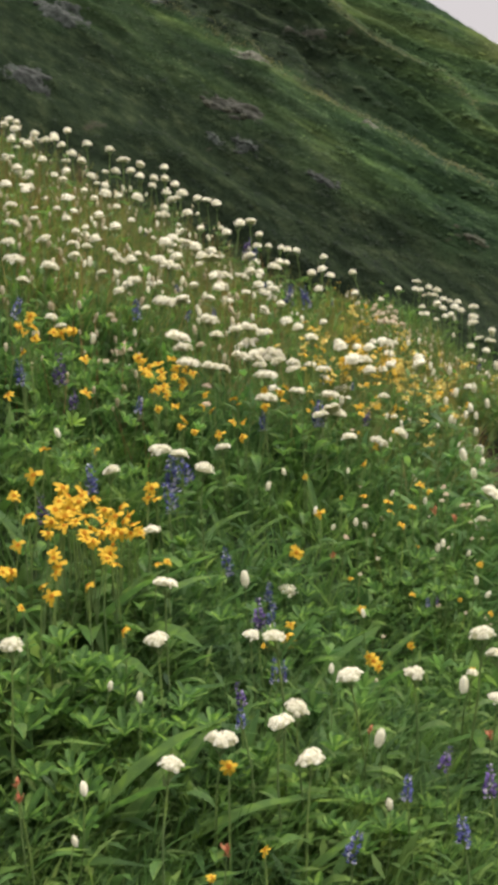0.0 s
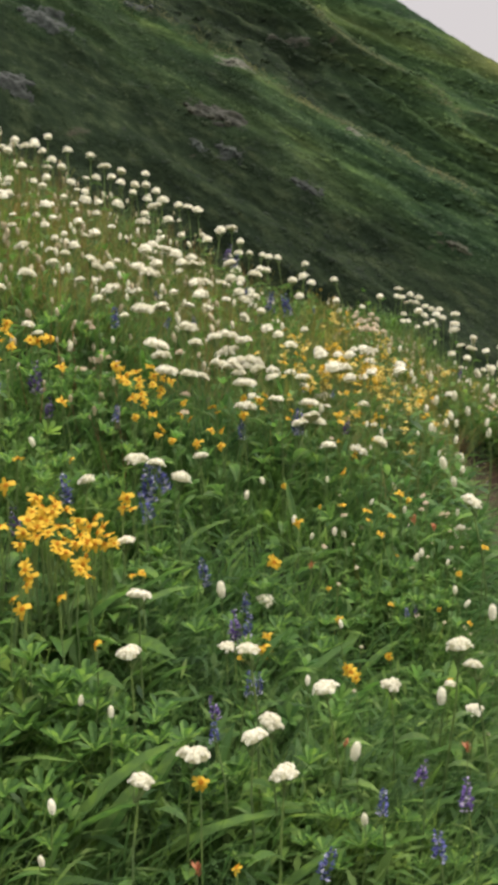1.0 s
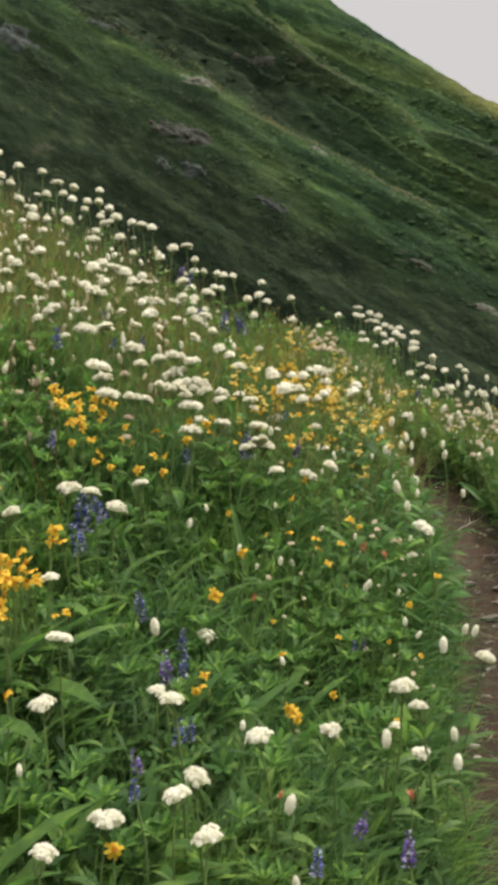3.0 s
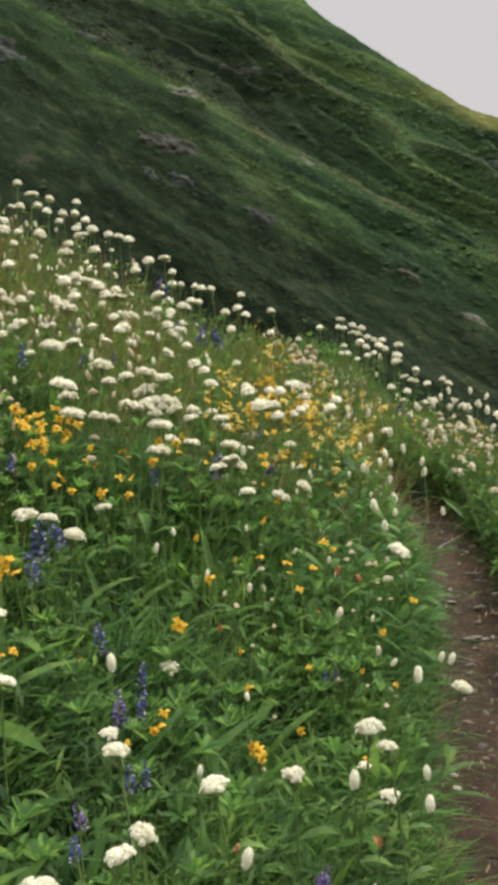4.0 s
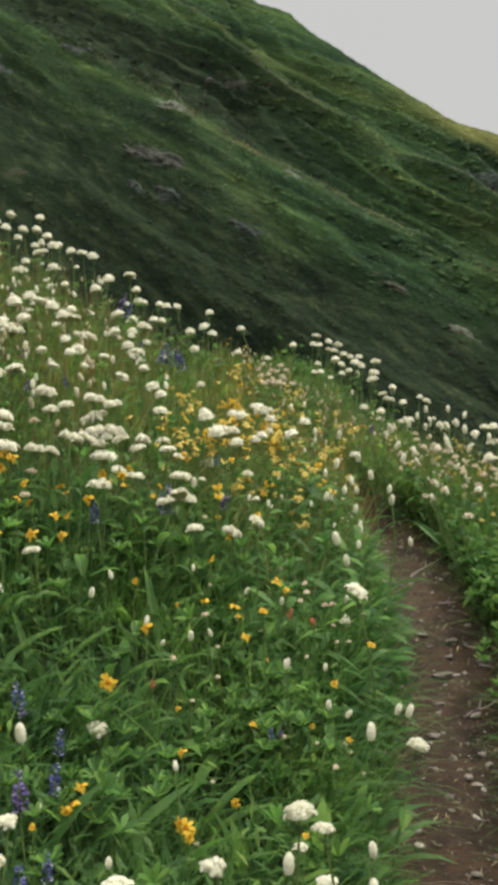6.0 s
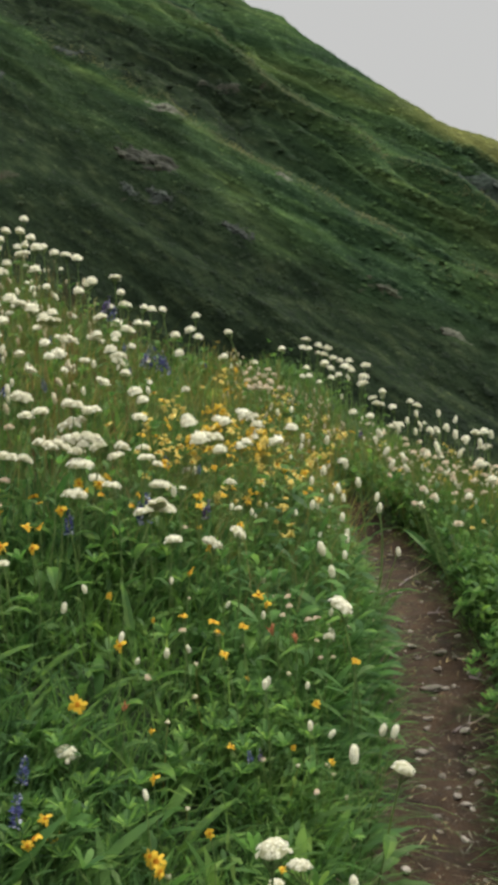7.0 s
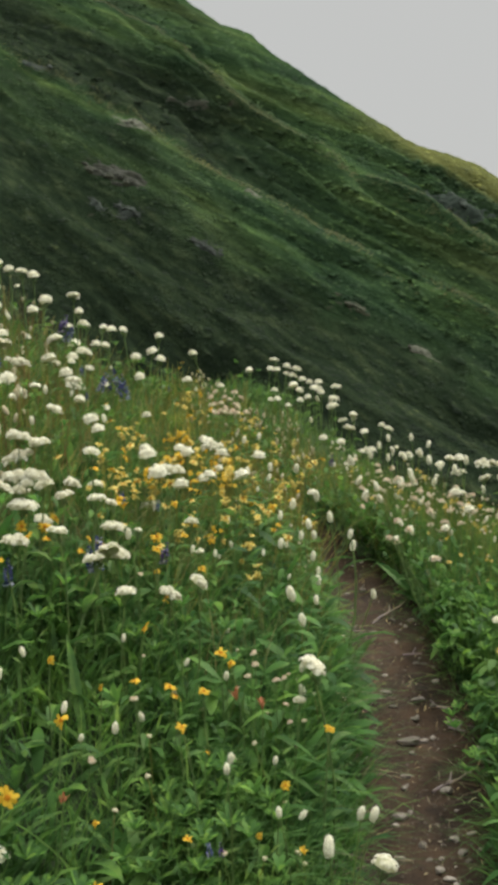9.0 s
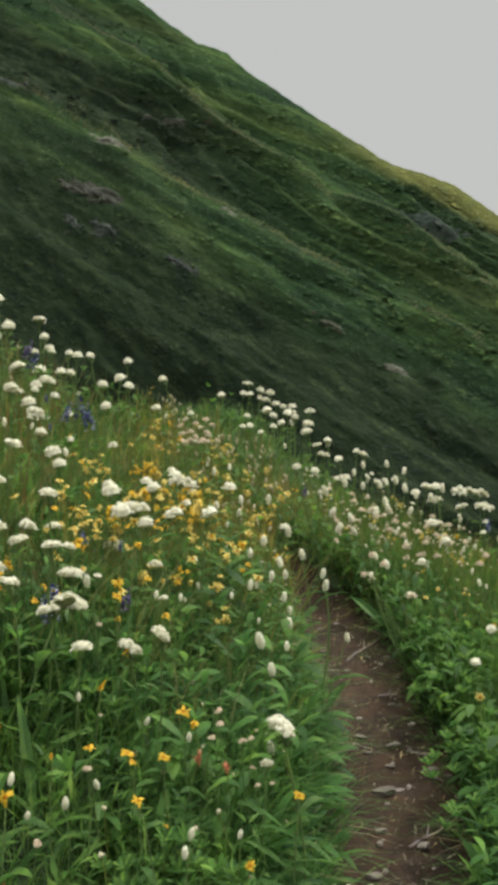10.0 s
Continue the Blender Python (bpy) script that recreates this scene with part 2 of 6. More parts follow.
# ---- shapes ----
class Geo:
    """Gathers quads and triangles, with a material slot for each face."""

    def __init__(self):
        self.v, self.f, self.m = [], [], []

    def add(self, verts, faces, slot=0):
        k = len(self.v)
        self.v.extend([tuple(p) for p in verts])
        self.f.extend([tuple(i + k for i in face) for face in faces])
        self.m.extend([slot] * len(faces))

    def strip(self, pairs, slot=0):
        self.add([p for pair in pairs for p in pair], [(2 * i, 2 * i + 1, 2 * i + 3, 2 * i + 2) for i in range(len(pairs) - 1)], slot)

    def tube(self, points, radii, sides=5, slot=0):
        vs, fs = [], []
        pts = [Vector(p) for p in points]
        for i, (p, r) in enumerate(zip(pts, radii)):
            d = (pts[min(i + 1, len(pts) - 1)] - pts[max(i - 1, 0)]).normalized()
            a = d.orthogonal().normalized() if abs(d.z) < 0.9 else (Vector((1, 0, 0)) - d * d.x).normalized()
            b = d.cross(a)
            vs += [p + (a * math.cos(q) + b * math.sin(q)) * r for q in (2 * math.pi * j / sides for j in range(sides))]
        for i in range(len(pts) - 1):
            for j in range(sides):
                k = (j + 1) % sides
                fs.append((i * sides + j, i * sides + k, (i + 1) * sides + k, (i + 1) * sides + j))
        fs.append(tuple(range((len(pts) - 1) * sides, len(pts) * sides)))
        self.add(vs, fs, slot)

    def mesh(self, name, *materials, smooth=False):
        me = bpy.data.meshes.new(name)
        me.from_pydata(self.v, [], self.f)
        for m in materials:
            me.materials.append(m)
        me.polygons.foreach_set("material_index", self.m)
        if smooth:
            me.polygons.foreach_set("use_smooth", [True] * len(self.f))
        me.update()
        return me


def part(name, mesh, parent, label=""):
    ob = new(name, mesh)
    ob.parent = parent
    return tagged(ob, label)


def smoothstep(a, b, t):
    t = np.clip((t - a) / (b - a), 0, 1)
    return t * t * (3 - 2 * t)


def wave(x, y, scale, seed=0.0):
    """Soft rolling noise of about -1 to 1 for arrays."""
    r = np.random.default_rng(int(seed * 10) + 5)
    out = np.zeros(np.broadcast(x, y).shape)
    for _ in range(7):
        a, p, k = r.uniform(0, 2 * np.pi), r.uniform(0, 2 * np.pi), r.uniform(0.6, 1.7) / scale
        out += np.sin((x * np.cos(a) + y * np.sin(a)) * k * 2 * np.pi + p)
    return out / 3.2


def lattice(ix, iy, seed):
    """A repeatable random number of 0 to 1 for whole-numbered places."""
    h = (ix.astype(np.int64) * 374761393 + iy.astype(np.int64) * 668265263 + seed * 974711) & 0x7FFFFFFF
    h = ((h ^ (h >> 13)) * 1274126177) & 0x7FFFFFFF
    return ((h ^ (h >> 16)) & 0xFFFF) / 65535.0


def clouds(x, y, scale, seed=0, octaves=3):
    """Uneven natural noise of about -1 to 1 for arrays."""
    x, y = np.asarray(x, float) / scale, np.asarray(y, float) / scale
    total, gain = 0.0, 1.0
    for o in range(octaves):
        x0, y0 = np.floor(x), np.floor(y)
        fx, fy = x - x0, y - y0
        fx, fy = fx * fx * fx * (fx * (fx * 6 - 15) + 10), fy * fy * fy * (fy * (fy * 6 - 15) + 10)
        q = [lattice(x0 + i, y0 + j, seed + o * 17) for j in (0, 1) for i in (0, 1)]
        total = total + gain * ((q[0] * (1 - fx) + q[1] * fx) * (1 - fy) + (q[2] * (1 - fx) + q[3] * fx) * fy - 0.5) * 2
        x, y, gain = x * 2.03 + 13.7, y * 2.03 + 7.1, gain * 0.5
    return total


# ---- the ground: a flank that rises ahead and falls to the right, with a sunken trail ----
TRAIL = [(-4.92, 0.08), (0.0, 0.61), (1.64, 0.86), (2.71, 1.0), (3.61, 1.16), (4.35, 1.3), (5.08, 1.44), (5.74, 1.48), (6.56, 1.48), (7.0, 1.43), (7.3, 1.30), (7.5, 1.08), (7.7, 0.70), (7.9, 0.2), (8.3, -1.2), (16.4, -6.0)]


def trail_x(y):
    return np.interp(y, [p[0] for p in TRAIL], [p[1] for p in TRAIL]) + 0.03 * np.sin(y * 3.1)


def flank(x, y):
    right = np.clip(x - 1.64, 0, None)
    across = np.where(x < 1.64, -0.5 * x, -0.82 - 0.1435 * (1 - np.exp(-right / 0.287)) - 0.1 * right)
    return -0.35 + across + 0.255 * y - 0.13 * smoothstep(4.8, 7.6, y) - 0.14 * smoothstep(6.0, 9.0, y) * smoothstep(0.2, 1.2, x) - 0.13 * np.exp(-((x - 0.05) / 0.6) ** 2 - ((y - 3.1) / 0.95) ** 2)


def crest_y(x):
    return 7.75 + 2.9 * np.exp(-((x - 1.435) / 0.8) ** 2) + 0.15 * np.clip(x - 2.05, 0, None)


def ground_z(x, y):
    x, y = np.asarray(x, float), np.asarray(y, float)
    cx = trail_x(y)
    d = x - cx
    yc = crest_y(x)
    over = np.clip(y - yc, 0, None)
    z = flank(x, np.minimum(y, yc)) - 0.75 * over ** 2 / (over + 0.9)
    z = z + 0.035 * clouds(x, y, 0.9, 1) * smoothstep(0.2, 0.6, np.abs(d)) + 0.012 * clouds(x, y, 0.25, 2)
    deep = 1 - smoothstep(0.17, 0.42, np.abs(d))
    flat = flank(cx, np.minimum(y, yc)) - 0.20
    keep = deep * (1 - smoothstep(8.4, 9.4, y))
    return z * (1 - keep) + (flat + 0.012 * clouds(x, y, 0.25, 2) + 0.01 * clouds(x, y, 0.08, 3)) * keep


def grid_mesh(name, X, Y, Z, materials, slots=None):
    n, m = X.shape
    me = bpy.data.meshes.new(name)
    idx = np.arange(n * m).reshape(n, m)
    quads = np.stack([idx[:-1, :-1], idx[:-1, 1:], idx[1:, 1:], idx[1:, :-1]], -1).reshape(-1, 4)
    me.vertices.add(n * m)
    me.vertices.foreach_set("co", np.stack([X, Y, Z], -1).reshape(-1))
    me.loops.add(quads.size)
    me.loops.foreach_set("vertex_index", quads.reshape(-1))
    me.polygons.add(len(quads))
    me.polygons.foreach_set("loop_start", np.arange(len(quads)) * 4)
    for mat in materials:
        me.materials.append(mat)
    if slots is not None:
        me.polygons.foreach_set("material_index", slots.reshape(-1).astype(np.int32))
    me.polygons.foreach_set("use_smooth", np.ones(len(quads), bool))
    me.update(calc_edges=True)
    return me


gx = np.concatenate([np.linspace(-30, -3.6, 40), np.arange(-3.5, 4.5, 0.04), np.linspace(4.6, 30, 40)])
gy = np.concatenate([np.linspace(-30, -1.2, 40), np.arange(-1.1, 14.5, 0.05), np.linspace(14.6, 34, 40)])
GX, GY = np.meshgrid(gx, gy)
GZ = ground_z(GX, GY)
mid_x, mid_y = (GX[:-1, :-1] + GX[1:, 1:]) / 2, (GY[:-1, :-1] + GY[1:, 1:]) / 2
on_trail = (np.abs(mid_x - trail_x(mid_y)) < 0.28 + 0.05 * clouds(mid_x, mid_y, 0.4, 4)) & (mid_y < 9)
tagged(new("ground", grid_mesh("ground", GX, GY, GZ, (MEADOW, SOIL), on_trail)), "steep meadow ground with a worn brown earth trail sunk into it", "ground", kind="structure")


# ---- the mountain slope across the hollow: one sheet out to the horizon ----
SKYLINE = [(-0.30, 0.57), (0.002, 0.4165), (0.029, 0.3965), (0.056, 0.3797), (0.078, 0.3738), (0.085, 0.3712), (0.091, 0.3645), (0.105, 0.3537), (0.121, 0.3445), (0.148, 0.3277), (0.164, 0.3178), (0.192, 0.3012), (0.219, 0.2862), (0.231, 0.2785), (0.247, 0.2706), (0.264, 0.2668), (0.286, 0.2602), (0.303, 0.2545), (0.32, 0.2447), (0.348, 0.2264), (0.6, 0.07), (0.75, 0.03)]


def skyline(a):
    """Height of the mountain's edge over its distance, by bearing."""
    return np.interp(a, [p[0] for p in SKYLINE], [p[1] for p in SKYLINE]) - 0.0004 + 0.0003 * np.sin(a * 210) + 0.0003 * np.sin(a * 530 + 1) + 0.0003 * np.sin(a * 1170 + 2)


RIBS = (
    ((-25, 10.5), (20, 7.0), (40, 6.0)),
    ((-25, 27.5), (-17, 25.5), (-8.7, 23.2), (-2, 21.9), (3.3, 20.1), (11, 18.8), (25, 16.5), (40, 15.0)),
    ((-25, 44.0), (-5, 38.0), (0, 35.5), (7.4, 28.8), (13.5, 26.3), (19.8, 23.7), (40, 20.0)),
    ((-25, 62.0), (0, 48.0), (9.8, 41.5), (17, 36.4), (22.7, 34.8), (40, 31.0)),
)


def slope_relief(x, z):
    """Ribs and gullies that run down to the right, with lesser ones between them."""
    p = z + 0.60 * x
    lines = [np.interp(x, [q[0] for q in rib], [q[1] for q in rib]) for rib in RIBS]
    u = (p - lines[0]) / (lines[1] - lines[0])
    for i in (1, 2):
        u = np.where(p > lines[i], i + (p - lines[i]) / (lines[i + 1] - lines[i]), u)
    u = u + 0.10 * clouds(x, p, 9.0, 5) + 0.03 * clouds(x, p, 2.5, 15)
    f = u - np.floor(u)
    rib = np.where(f < 0.26, 1 - f / 0.26, (np.clip(f - 0.26, 0, None) / 0.74) ** 1.3)
    v = u * 3.7 + 0.55 * clouds(x * 0.6, p, 5.0, 16)
    g = v - np.floor(v)
    small = np.where(g < 0.35, 1 - g / 0.35, (g - 0.35) / 0.65)
    strong = np.clip(0.9 + 0.5 * clouds(x * 0.5, p, 9.0, 17), 0.35, 1.5)
    fine = np.clip(0.6 + 0.9 * clouds(x * 0.6, p, 5.0, 18), 0.0, 1.5)
    return 2.7 * (rib - 0.5) * strong + 0.85 * (small - 0.5) * fine + 0.11 * clouds(x * 0.25, p, 0.9, 7) + 0.05 * clouds(x, z, 0.5, 8, 2)


def slope_point(a, s):
    """a: bearing as x / y; s: 0 at the foot, 1 on the skyline, beyond it the far side."""
    e = skyline(a)
    top = 41.1 / (0.78 - e)
    y = np.where(s <= 1, 30 + (top - 30) * s, top + 120 * (s - 1))
    z = np.where(s <= 1, -6 + 0.78 * (y - 45), -6 + 0.78 * (top - 45) - 60 * (s - 1))
    x = a * y
    r = slope_relief(x, z) * smoothstep(0.0, 0.1, s) * (1 - smoothstep(0.94, 1.0, s))
    return x, y - 0.62 * r, z + 0.62 * r


sa = np.concatenate([np.linspace(-1.6, -0.36, 40), np.linspace(-0.35, 0.62, 430), np.linspace(0.64, 2.2, 40)])
ss = np.concatenate([np.linspace(0, 1, 260), np.linspace(1.05, 2.2, 12)])
SA, SS = np.meshgrid(sa, ss)
SX, SY, SZ = slope_point(SA, SS)
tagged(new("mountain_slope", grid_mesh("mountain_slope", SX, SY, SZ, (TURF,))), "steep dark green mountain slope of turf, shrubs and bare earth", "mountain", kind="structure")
fx, fy = np.meshgrid(np.linspace(-2500, 2500, 41), np.linspace(-2500, 2500, 41))
fz = -19 + 0.00002 * (fx ** 2 + fy ** 2) + 6 * wave(fx, fy, 700, 9)
tagged(new("valley_ground", grid_mesh("valley_ground", fx, fy, np.minimum(fz, 30) - 6, (TURF,))), "green valley ground reaching out to the horizon", "ground", kind="structure")


# ---- green growth of the meadow, drawn as masses ----
def spread(n, near=0.85, far=10.9, bias=1.0, seed=0, left=-0.34, right=0.46):
    """Places on the meadow, thinned with distance, clear of the trail's bed."""
    r = np.random.default_rng(seed)
    out_x, out_y = [], []
    while sum(len(a) for a in out_x) < n:
        u = r.random(4 * n)
        y = near + (far - near) * u ** bias
        x = r.uniform(left, right, 4 * n) * (y + 1.1) + 0.2
        d = np.abs(x - trail_x(y))
        ok = (d > 0.23 + 0.10 * r.random(4 * n) ** 2) | (y > 8.9)
        ok &= y < crest_y(x) + 0.5
        ok &= r.random(4 * n) < np.clip(0.62 + 1.1 * clouds(x, y, 0.30, 41), 0.24, 1.0)
        out_x.append(x[ok])
        out_y.append(y[ok])
    return np.concatenate(out_x)[:n], np.concatenate(out_y)[:n], r


def trodden(x, y):
    """Growth stays low close to the worn trail."""
    return 0.26 + 0.74 * smoothstep(0.24, 0.72, np.abs(x - trail_x(y)) + 0.36 * (1 - smoothstep(4.2, 5.6, y)))


def ribbons(name, n, material, label, length, width, rise, droop, shape, foot=(0.0, 0.0), bias=1.0, seed=0, near=0.85, far=10.9, edge=None):
    """Many arched blades as one mesh. shape: relative widths from foot to tip; edge: for blades that lean over
    the trail, how far off its middle they root, over what width, and what share of them on the upper side."""
    x, y, r = spread(n, near, far, bias, seed)
    if edge:
        side = np.where(r.random(n) < edge[2], -1, 1)
        x = trail_x(y) + side * (edge[0] + edge[1] * r.random(n) ** 1.5)
    az = r.uniform(0, 2 * np.pi, n)
    if edge:
        az = np.where(side < 0, r.normal(-0.2, 1.1, n), r.normal(np.pi + 0.2, 1.0, n))
    ln, wd = r.uniform(*length, n), r.uniform(*width, n)
    ln = ln * (trodden(x, y) if not edge else np.where(side < 0, 1 - 0.6 * smoothstep(4.8, 6.0, y), 1.0))
    up, dr = r.uniform(*rise, n), r.uniform(*droop, n)
    z0 = ground_z(x, y) + r.uniform(foot[0], foot[1] + 1e-6, n) - 0.01
    k = len(shape)
    t = np.linspace(0, 1, k)[None, :]
    out = ln[:, None] * (t * np.cos(up)[:, None] + 0.35 * dr[:, None] * t ** 2)
    high = ln[:, None] * (t * np.sin(up)[:, None] - dr[:, None] * t ** 2.2 * 0.6)
    twist = r.uniform(-0.5, 0.5, n)[:, None] * t
    cx = x[:, None] + np.cos(az)[:, None] * out
    cy = y[:, None] + np.sin(az)[:, None] * out
    cz = z0[:, None] + high
    half = wd[:, None] * np.array(shape)[None, :] * 0.5
    sxv, syv = -np.sin(az)[:, None] * np.cos(twist), np.cos(az)[:, None] * np.cos(twist)
    szv = np.sin(twist)
    co = np.stack([np.stack([cx + q * sxv * half, cy + q * syv * half, cz + q * szv * half], -1) for q in (-1, 1)], 2)
    return mass(name, co, material, label)


def mass(name, co, material, label):
    """co: blades x steps x 2 edges x 3."""
    n, k = co.shape[:2]
    base = (np.arange(n) * 2 * k)[:, None]
    j = np.arange(k - 1)[None, :] * 2
    quads = np.stack([base + j, base + j + 1, base + j + 3, base + j + 2], -1).reshape(-1, 4)
    me = bpy.data.meshes.new(name)
    me.vertices.add(n * k * 2)
    me.vertices.foreach_set("co", co.reshape(-1))
    me.loops.add(quads.size)
    me.loops.foreach_set("vertex_index", quads.reshape(-1))
    me.polygons.add(len(quads))
    me.polygons.foreach_set("loop_start", np.arange(len(quads)) * 4)
    me.materials.append(material)
    me.polygons.foreach_set("use_smooth", np.ones(len(quads), bool))
    me.update(calc_edges=True)
    return tagged(new(name, me), label, "plants", kind="stuff")


LEAF = (0.15, 0.75, 1.0, 0.75, 0.05)
BLADE = (1.0, 0.85, 0.55, 0.08)
ribbons("meadow_grass", 62000, GRASS, "dense green meadow grass in arching blades", (0.16, 0.38), (0.0035, 0.0075), (0.9, 1.45), (0.2, 0.8), BLADE, bias=1.5, seed=11)
ribbons("broad_leaves", 9500, LANCE, "broad lance-shaped green leaves among the flowers", (0.11, 0.27), (0.012, 0.036), (0.6, 1.35), (0.2, 0.9), LEAF, (0.0, 0.10), 1.5, 12)
ribbons("small_leaves", 34000, FERNY, "fine ferny green leaflets filling the meadow", (0.03, 0.075), (0.007, 0.017), (-0.1, 1.0), (0.0, 0.6), (0.2, 1.0, 0.08), (0.02, 0.22), 1.45, 13)
ribbons("soft_grass", 6000, GRASS, "fine soft grass standing thick between the flowers", (0.20, 0.36), (0.003, 0.006), (1.0, 1.45), (0.2, 0.7), BLADE, bias=1.0, seed=29, near=3.5, far=4.7)
ribbons("trailside_grass", 2400, GRASS, "long grass hanging over the trail's edges", (0.16, 0.34), (0.003, 0.006), (0.35, 1.2), (0.4, 1.0), BLADE, bias=1.1, seed=14, near=2.0, far=8.6, edge=(0.24, 0.22, 0.6))
ribbons("sweeping_grass", 1300, GRASS, "long soft grass combed down towards the trail", (0.20, 0.38), (0.004, 0.008), (0.7, 1.2), (0.5, 0.9), (0.7, 1.0, 0.9, 0.6, 0.06), bias=1.0, seed=28, near=2.4, far=5.6, edge=(0.42, 0.45, 1.0))
ribbons("dry_grass", 520, STRAW, "dry straw-coloured blades along the trail", (0.12, 0.3), (0.003, 0.006), (0.1, 0.9), (0.2, 0.8), BLADE, bias=1.1, seed=15, near=2.0, far=8.6, edge=(0.24, 0.22, 0.6))


def palmate_mass(name, n, bias, seed):
    """Lupine leaves: seven leaflets spread like a hand from one point."""
    x, y, r = spread(n, 0.9, 10.8, bias, seed)
    clump = clouds(x, y, 0.7, 21) > np.where(y > 2.5, 0.25, -0.05)
    x, y = x[clump], y[clump]
    n = len(x)
    z = ground_z(x, y) + r.uniform(0.10, 0.33, n)
    turn, tip, way, size = r.uniform(0, 6.28, n), r.uniform(0.0, 0.75, n), r.normal(-1.4, 1.3, n), r.uniform(0.022, 0.042, n)
    axis = np.stack([np.sin(tip) * np.cos(way), np.sin(tip) * np.sin(way), np.cos(tip)], -1)
    e1 = np.cross(axis, np.array([0.0, 0.31, 0.95]))
    e1 /= np.linalg.norm(e1, axis=1)[:, None]
    e2 = np.cross(axis, e1)
    blades = []
    for j in range(7):
        a = turn + j * 2 * np.pi / 7 + r.normal(0, 0.08, n)
        d = e1 * np.cos(a)[:, None] + e2 * np.sin(a)[:, None]
        w = np.cross(axis, d)
        steps = []
        for t, wd, lift in ((0.04, 0.05, 0.0), (0.40, 0.17, 0.42), (0.74, 0.20, 0.66), (1.0, 0.05, 0.78)):
            c = np.stack([x, y, z], -1) + (d * t + axis * lift) * size[:, None]
            steps.append(np.stack([c - w * wd * size[:, None], c + w * wd * size[:, None]], 1))
        blades.append(np.stack(steps, 1))
    return mass(name, np.concatenate(blades), PALMATE, "bright green hand-shaped lupine leaves in clumps")


palmate_mass("lupine_leaves", 1150, 1.55, 16)


def slope_clumps(name, n, seed, size, low, material, label, want):
    """Low rounded clumps of heath and grass all over the far slope, drawn out down to the right; want: where they may stand."""
    r = np.random.default_rng(seed)
    a, s = r.uniform(-0.33, 0.44, n), r.uniform(0.12, 0.995, n)
    x, y, z = slope_point(a, s)
    keep = want(x, z, r)
    x, y, z = x[keep], y[keep], z[keep]
    n = len(x)
    big = r.uniform(*size, n) * (0.7 + 0.6 * r.random(n) ** 2)
    along, up = np.array([0.72, -0.55, -0.43]), np.array([0.0, -0.62, 0.78])
    across = np.cross(up, along)
    co = np.empty((n, 13, 3))
    turn = r.uniform(0, 1.05, n)
    for ring, (wide, high) in enumerate(((1.0, -0.22), (0.62, 0.62))):
        for k in range(6):
            q = turn + k * 1.0472 + ring * 0.5
            rad = big * wide * r.uniform(0.72, 1.25, n)
            off = (rad * np.cos(q) * 1.3)[:, None] * along + (rad * np.sin(q) * 0.9)[:, None] * across
            co[:, ring * 6 + k] = np.stack([x, y, z], -1) + off + (big * high * low * r.uniform(0.7, 1.3, n))[:, None] * up
    co[:, 12] = np.stack([x, y, z], -1) + (big * low * r.uniform(0.8, 1.2, n))[:, None] * up
    tri = [(k, (k + 1) % 6, 6 + k) for k in range(6)] + [((k + 1) % 6, 6 + (k + 1) % 6, 6 + k) for k in range(6)] + [(6 + k, 6 + (k + 1) % 6, 12) for k in range(6)]
    faces = (np.array(tri)[None] + (np.arange(n) * 13)[:, None, None]).reshape(-1, 3)
    me = bpy.data.meshes.new(name)
    me.vertices.add(n * 13)
    me.vertices.foreach_set("co", co.reshape(-1))
    me.loops.add(faces.size)
    me.loops.foreach_set("vertex_index", faces.reshape(-1).astype(np.int32))
    me.polygons.add(len(faces))
    me.polygons.foreach_set("loop_start", (np.arange(len(faces)) * 3).astype(np.int32))
    me.polygons.foreach_set("use_smooth", np.ones(len(faces), bool))
    me.materials.append(material)
    me.update(calc_edges=True)
    return tagged(new(name, me), label, "plants", kind="stuff")


slope_clumps("slope_shrubs", 12000, 17, (0.12, 0.27), 0.22, SHRUB, "low dark green shrubs over the mountain slope", lambda x, z, r: clouds(x, z, 3.0, 13) + 0.5 * r.normal(0, 1, len(x)) > 0.55 * smoothstep(17, 14, z + 0.7 * x))
slope_clumps("slope_tussocks", 36000, 19, (0.07, 0.17), 0.20, TUSSOCK, "olive green grass tussocks combed down the mountain slope", lambda x, z, r: clouds(x * 0.5, z + 0.75 * x, 2.0, 22) + 0.6 * r.normal(0, 1, len(x)) > 0.9 * smoothstep(17, 14, z + 0.7 * x) - 0.5)


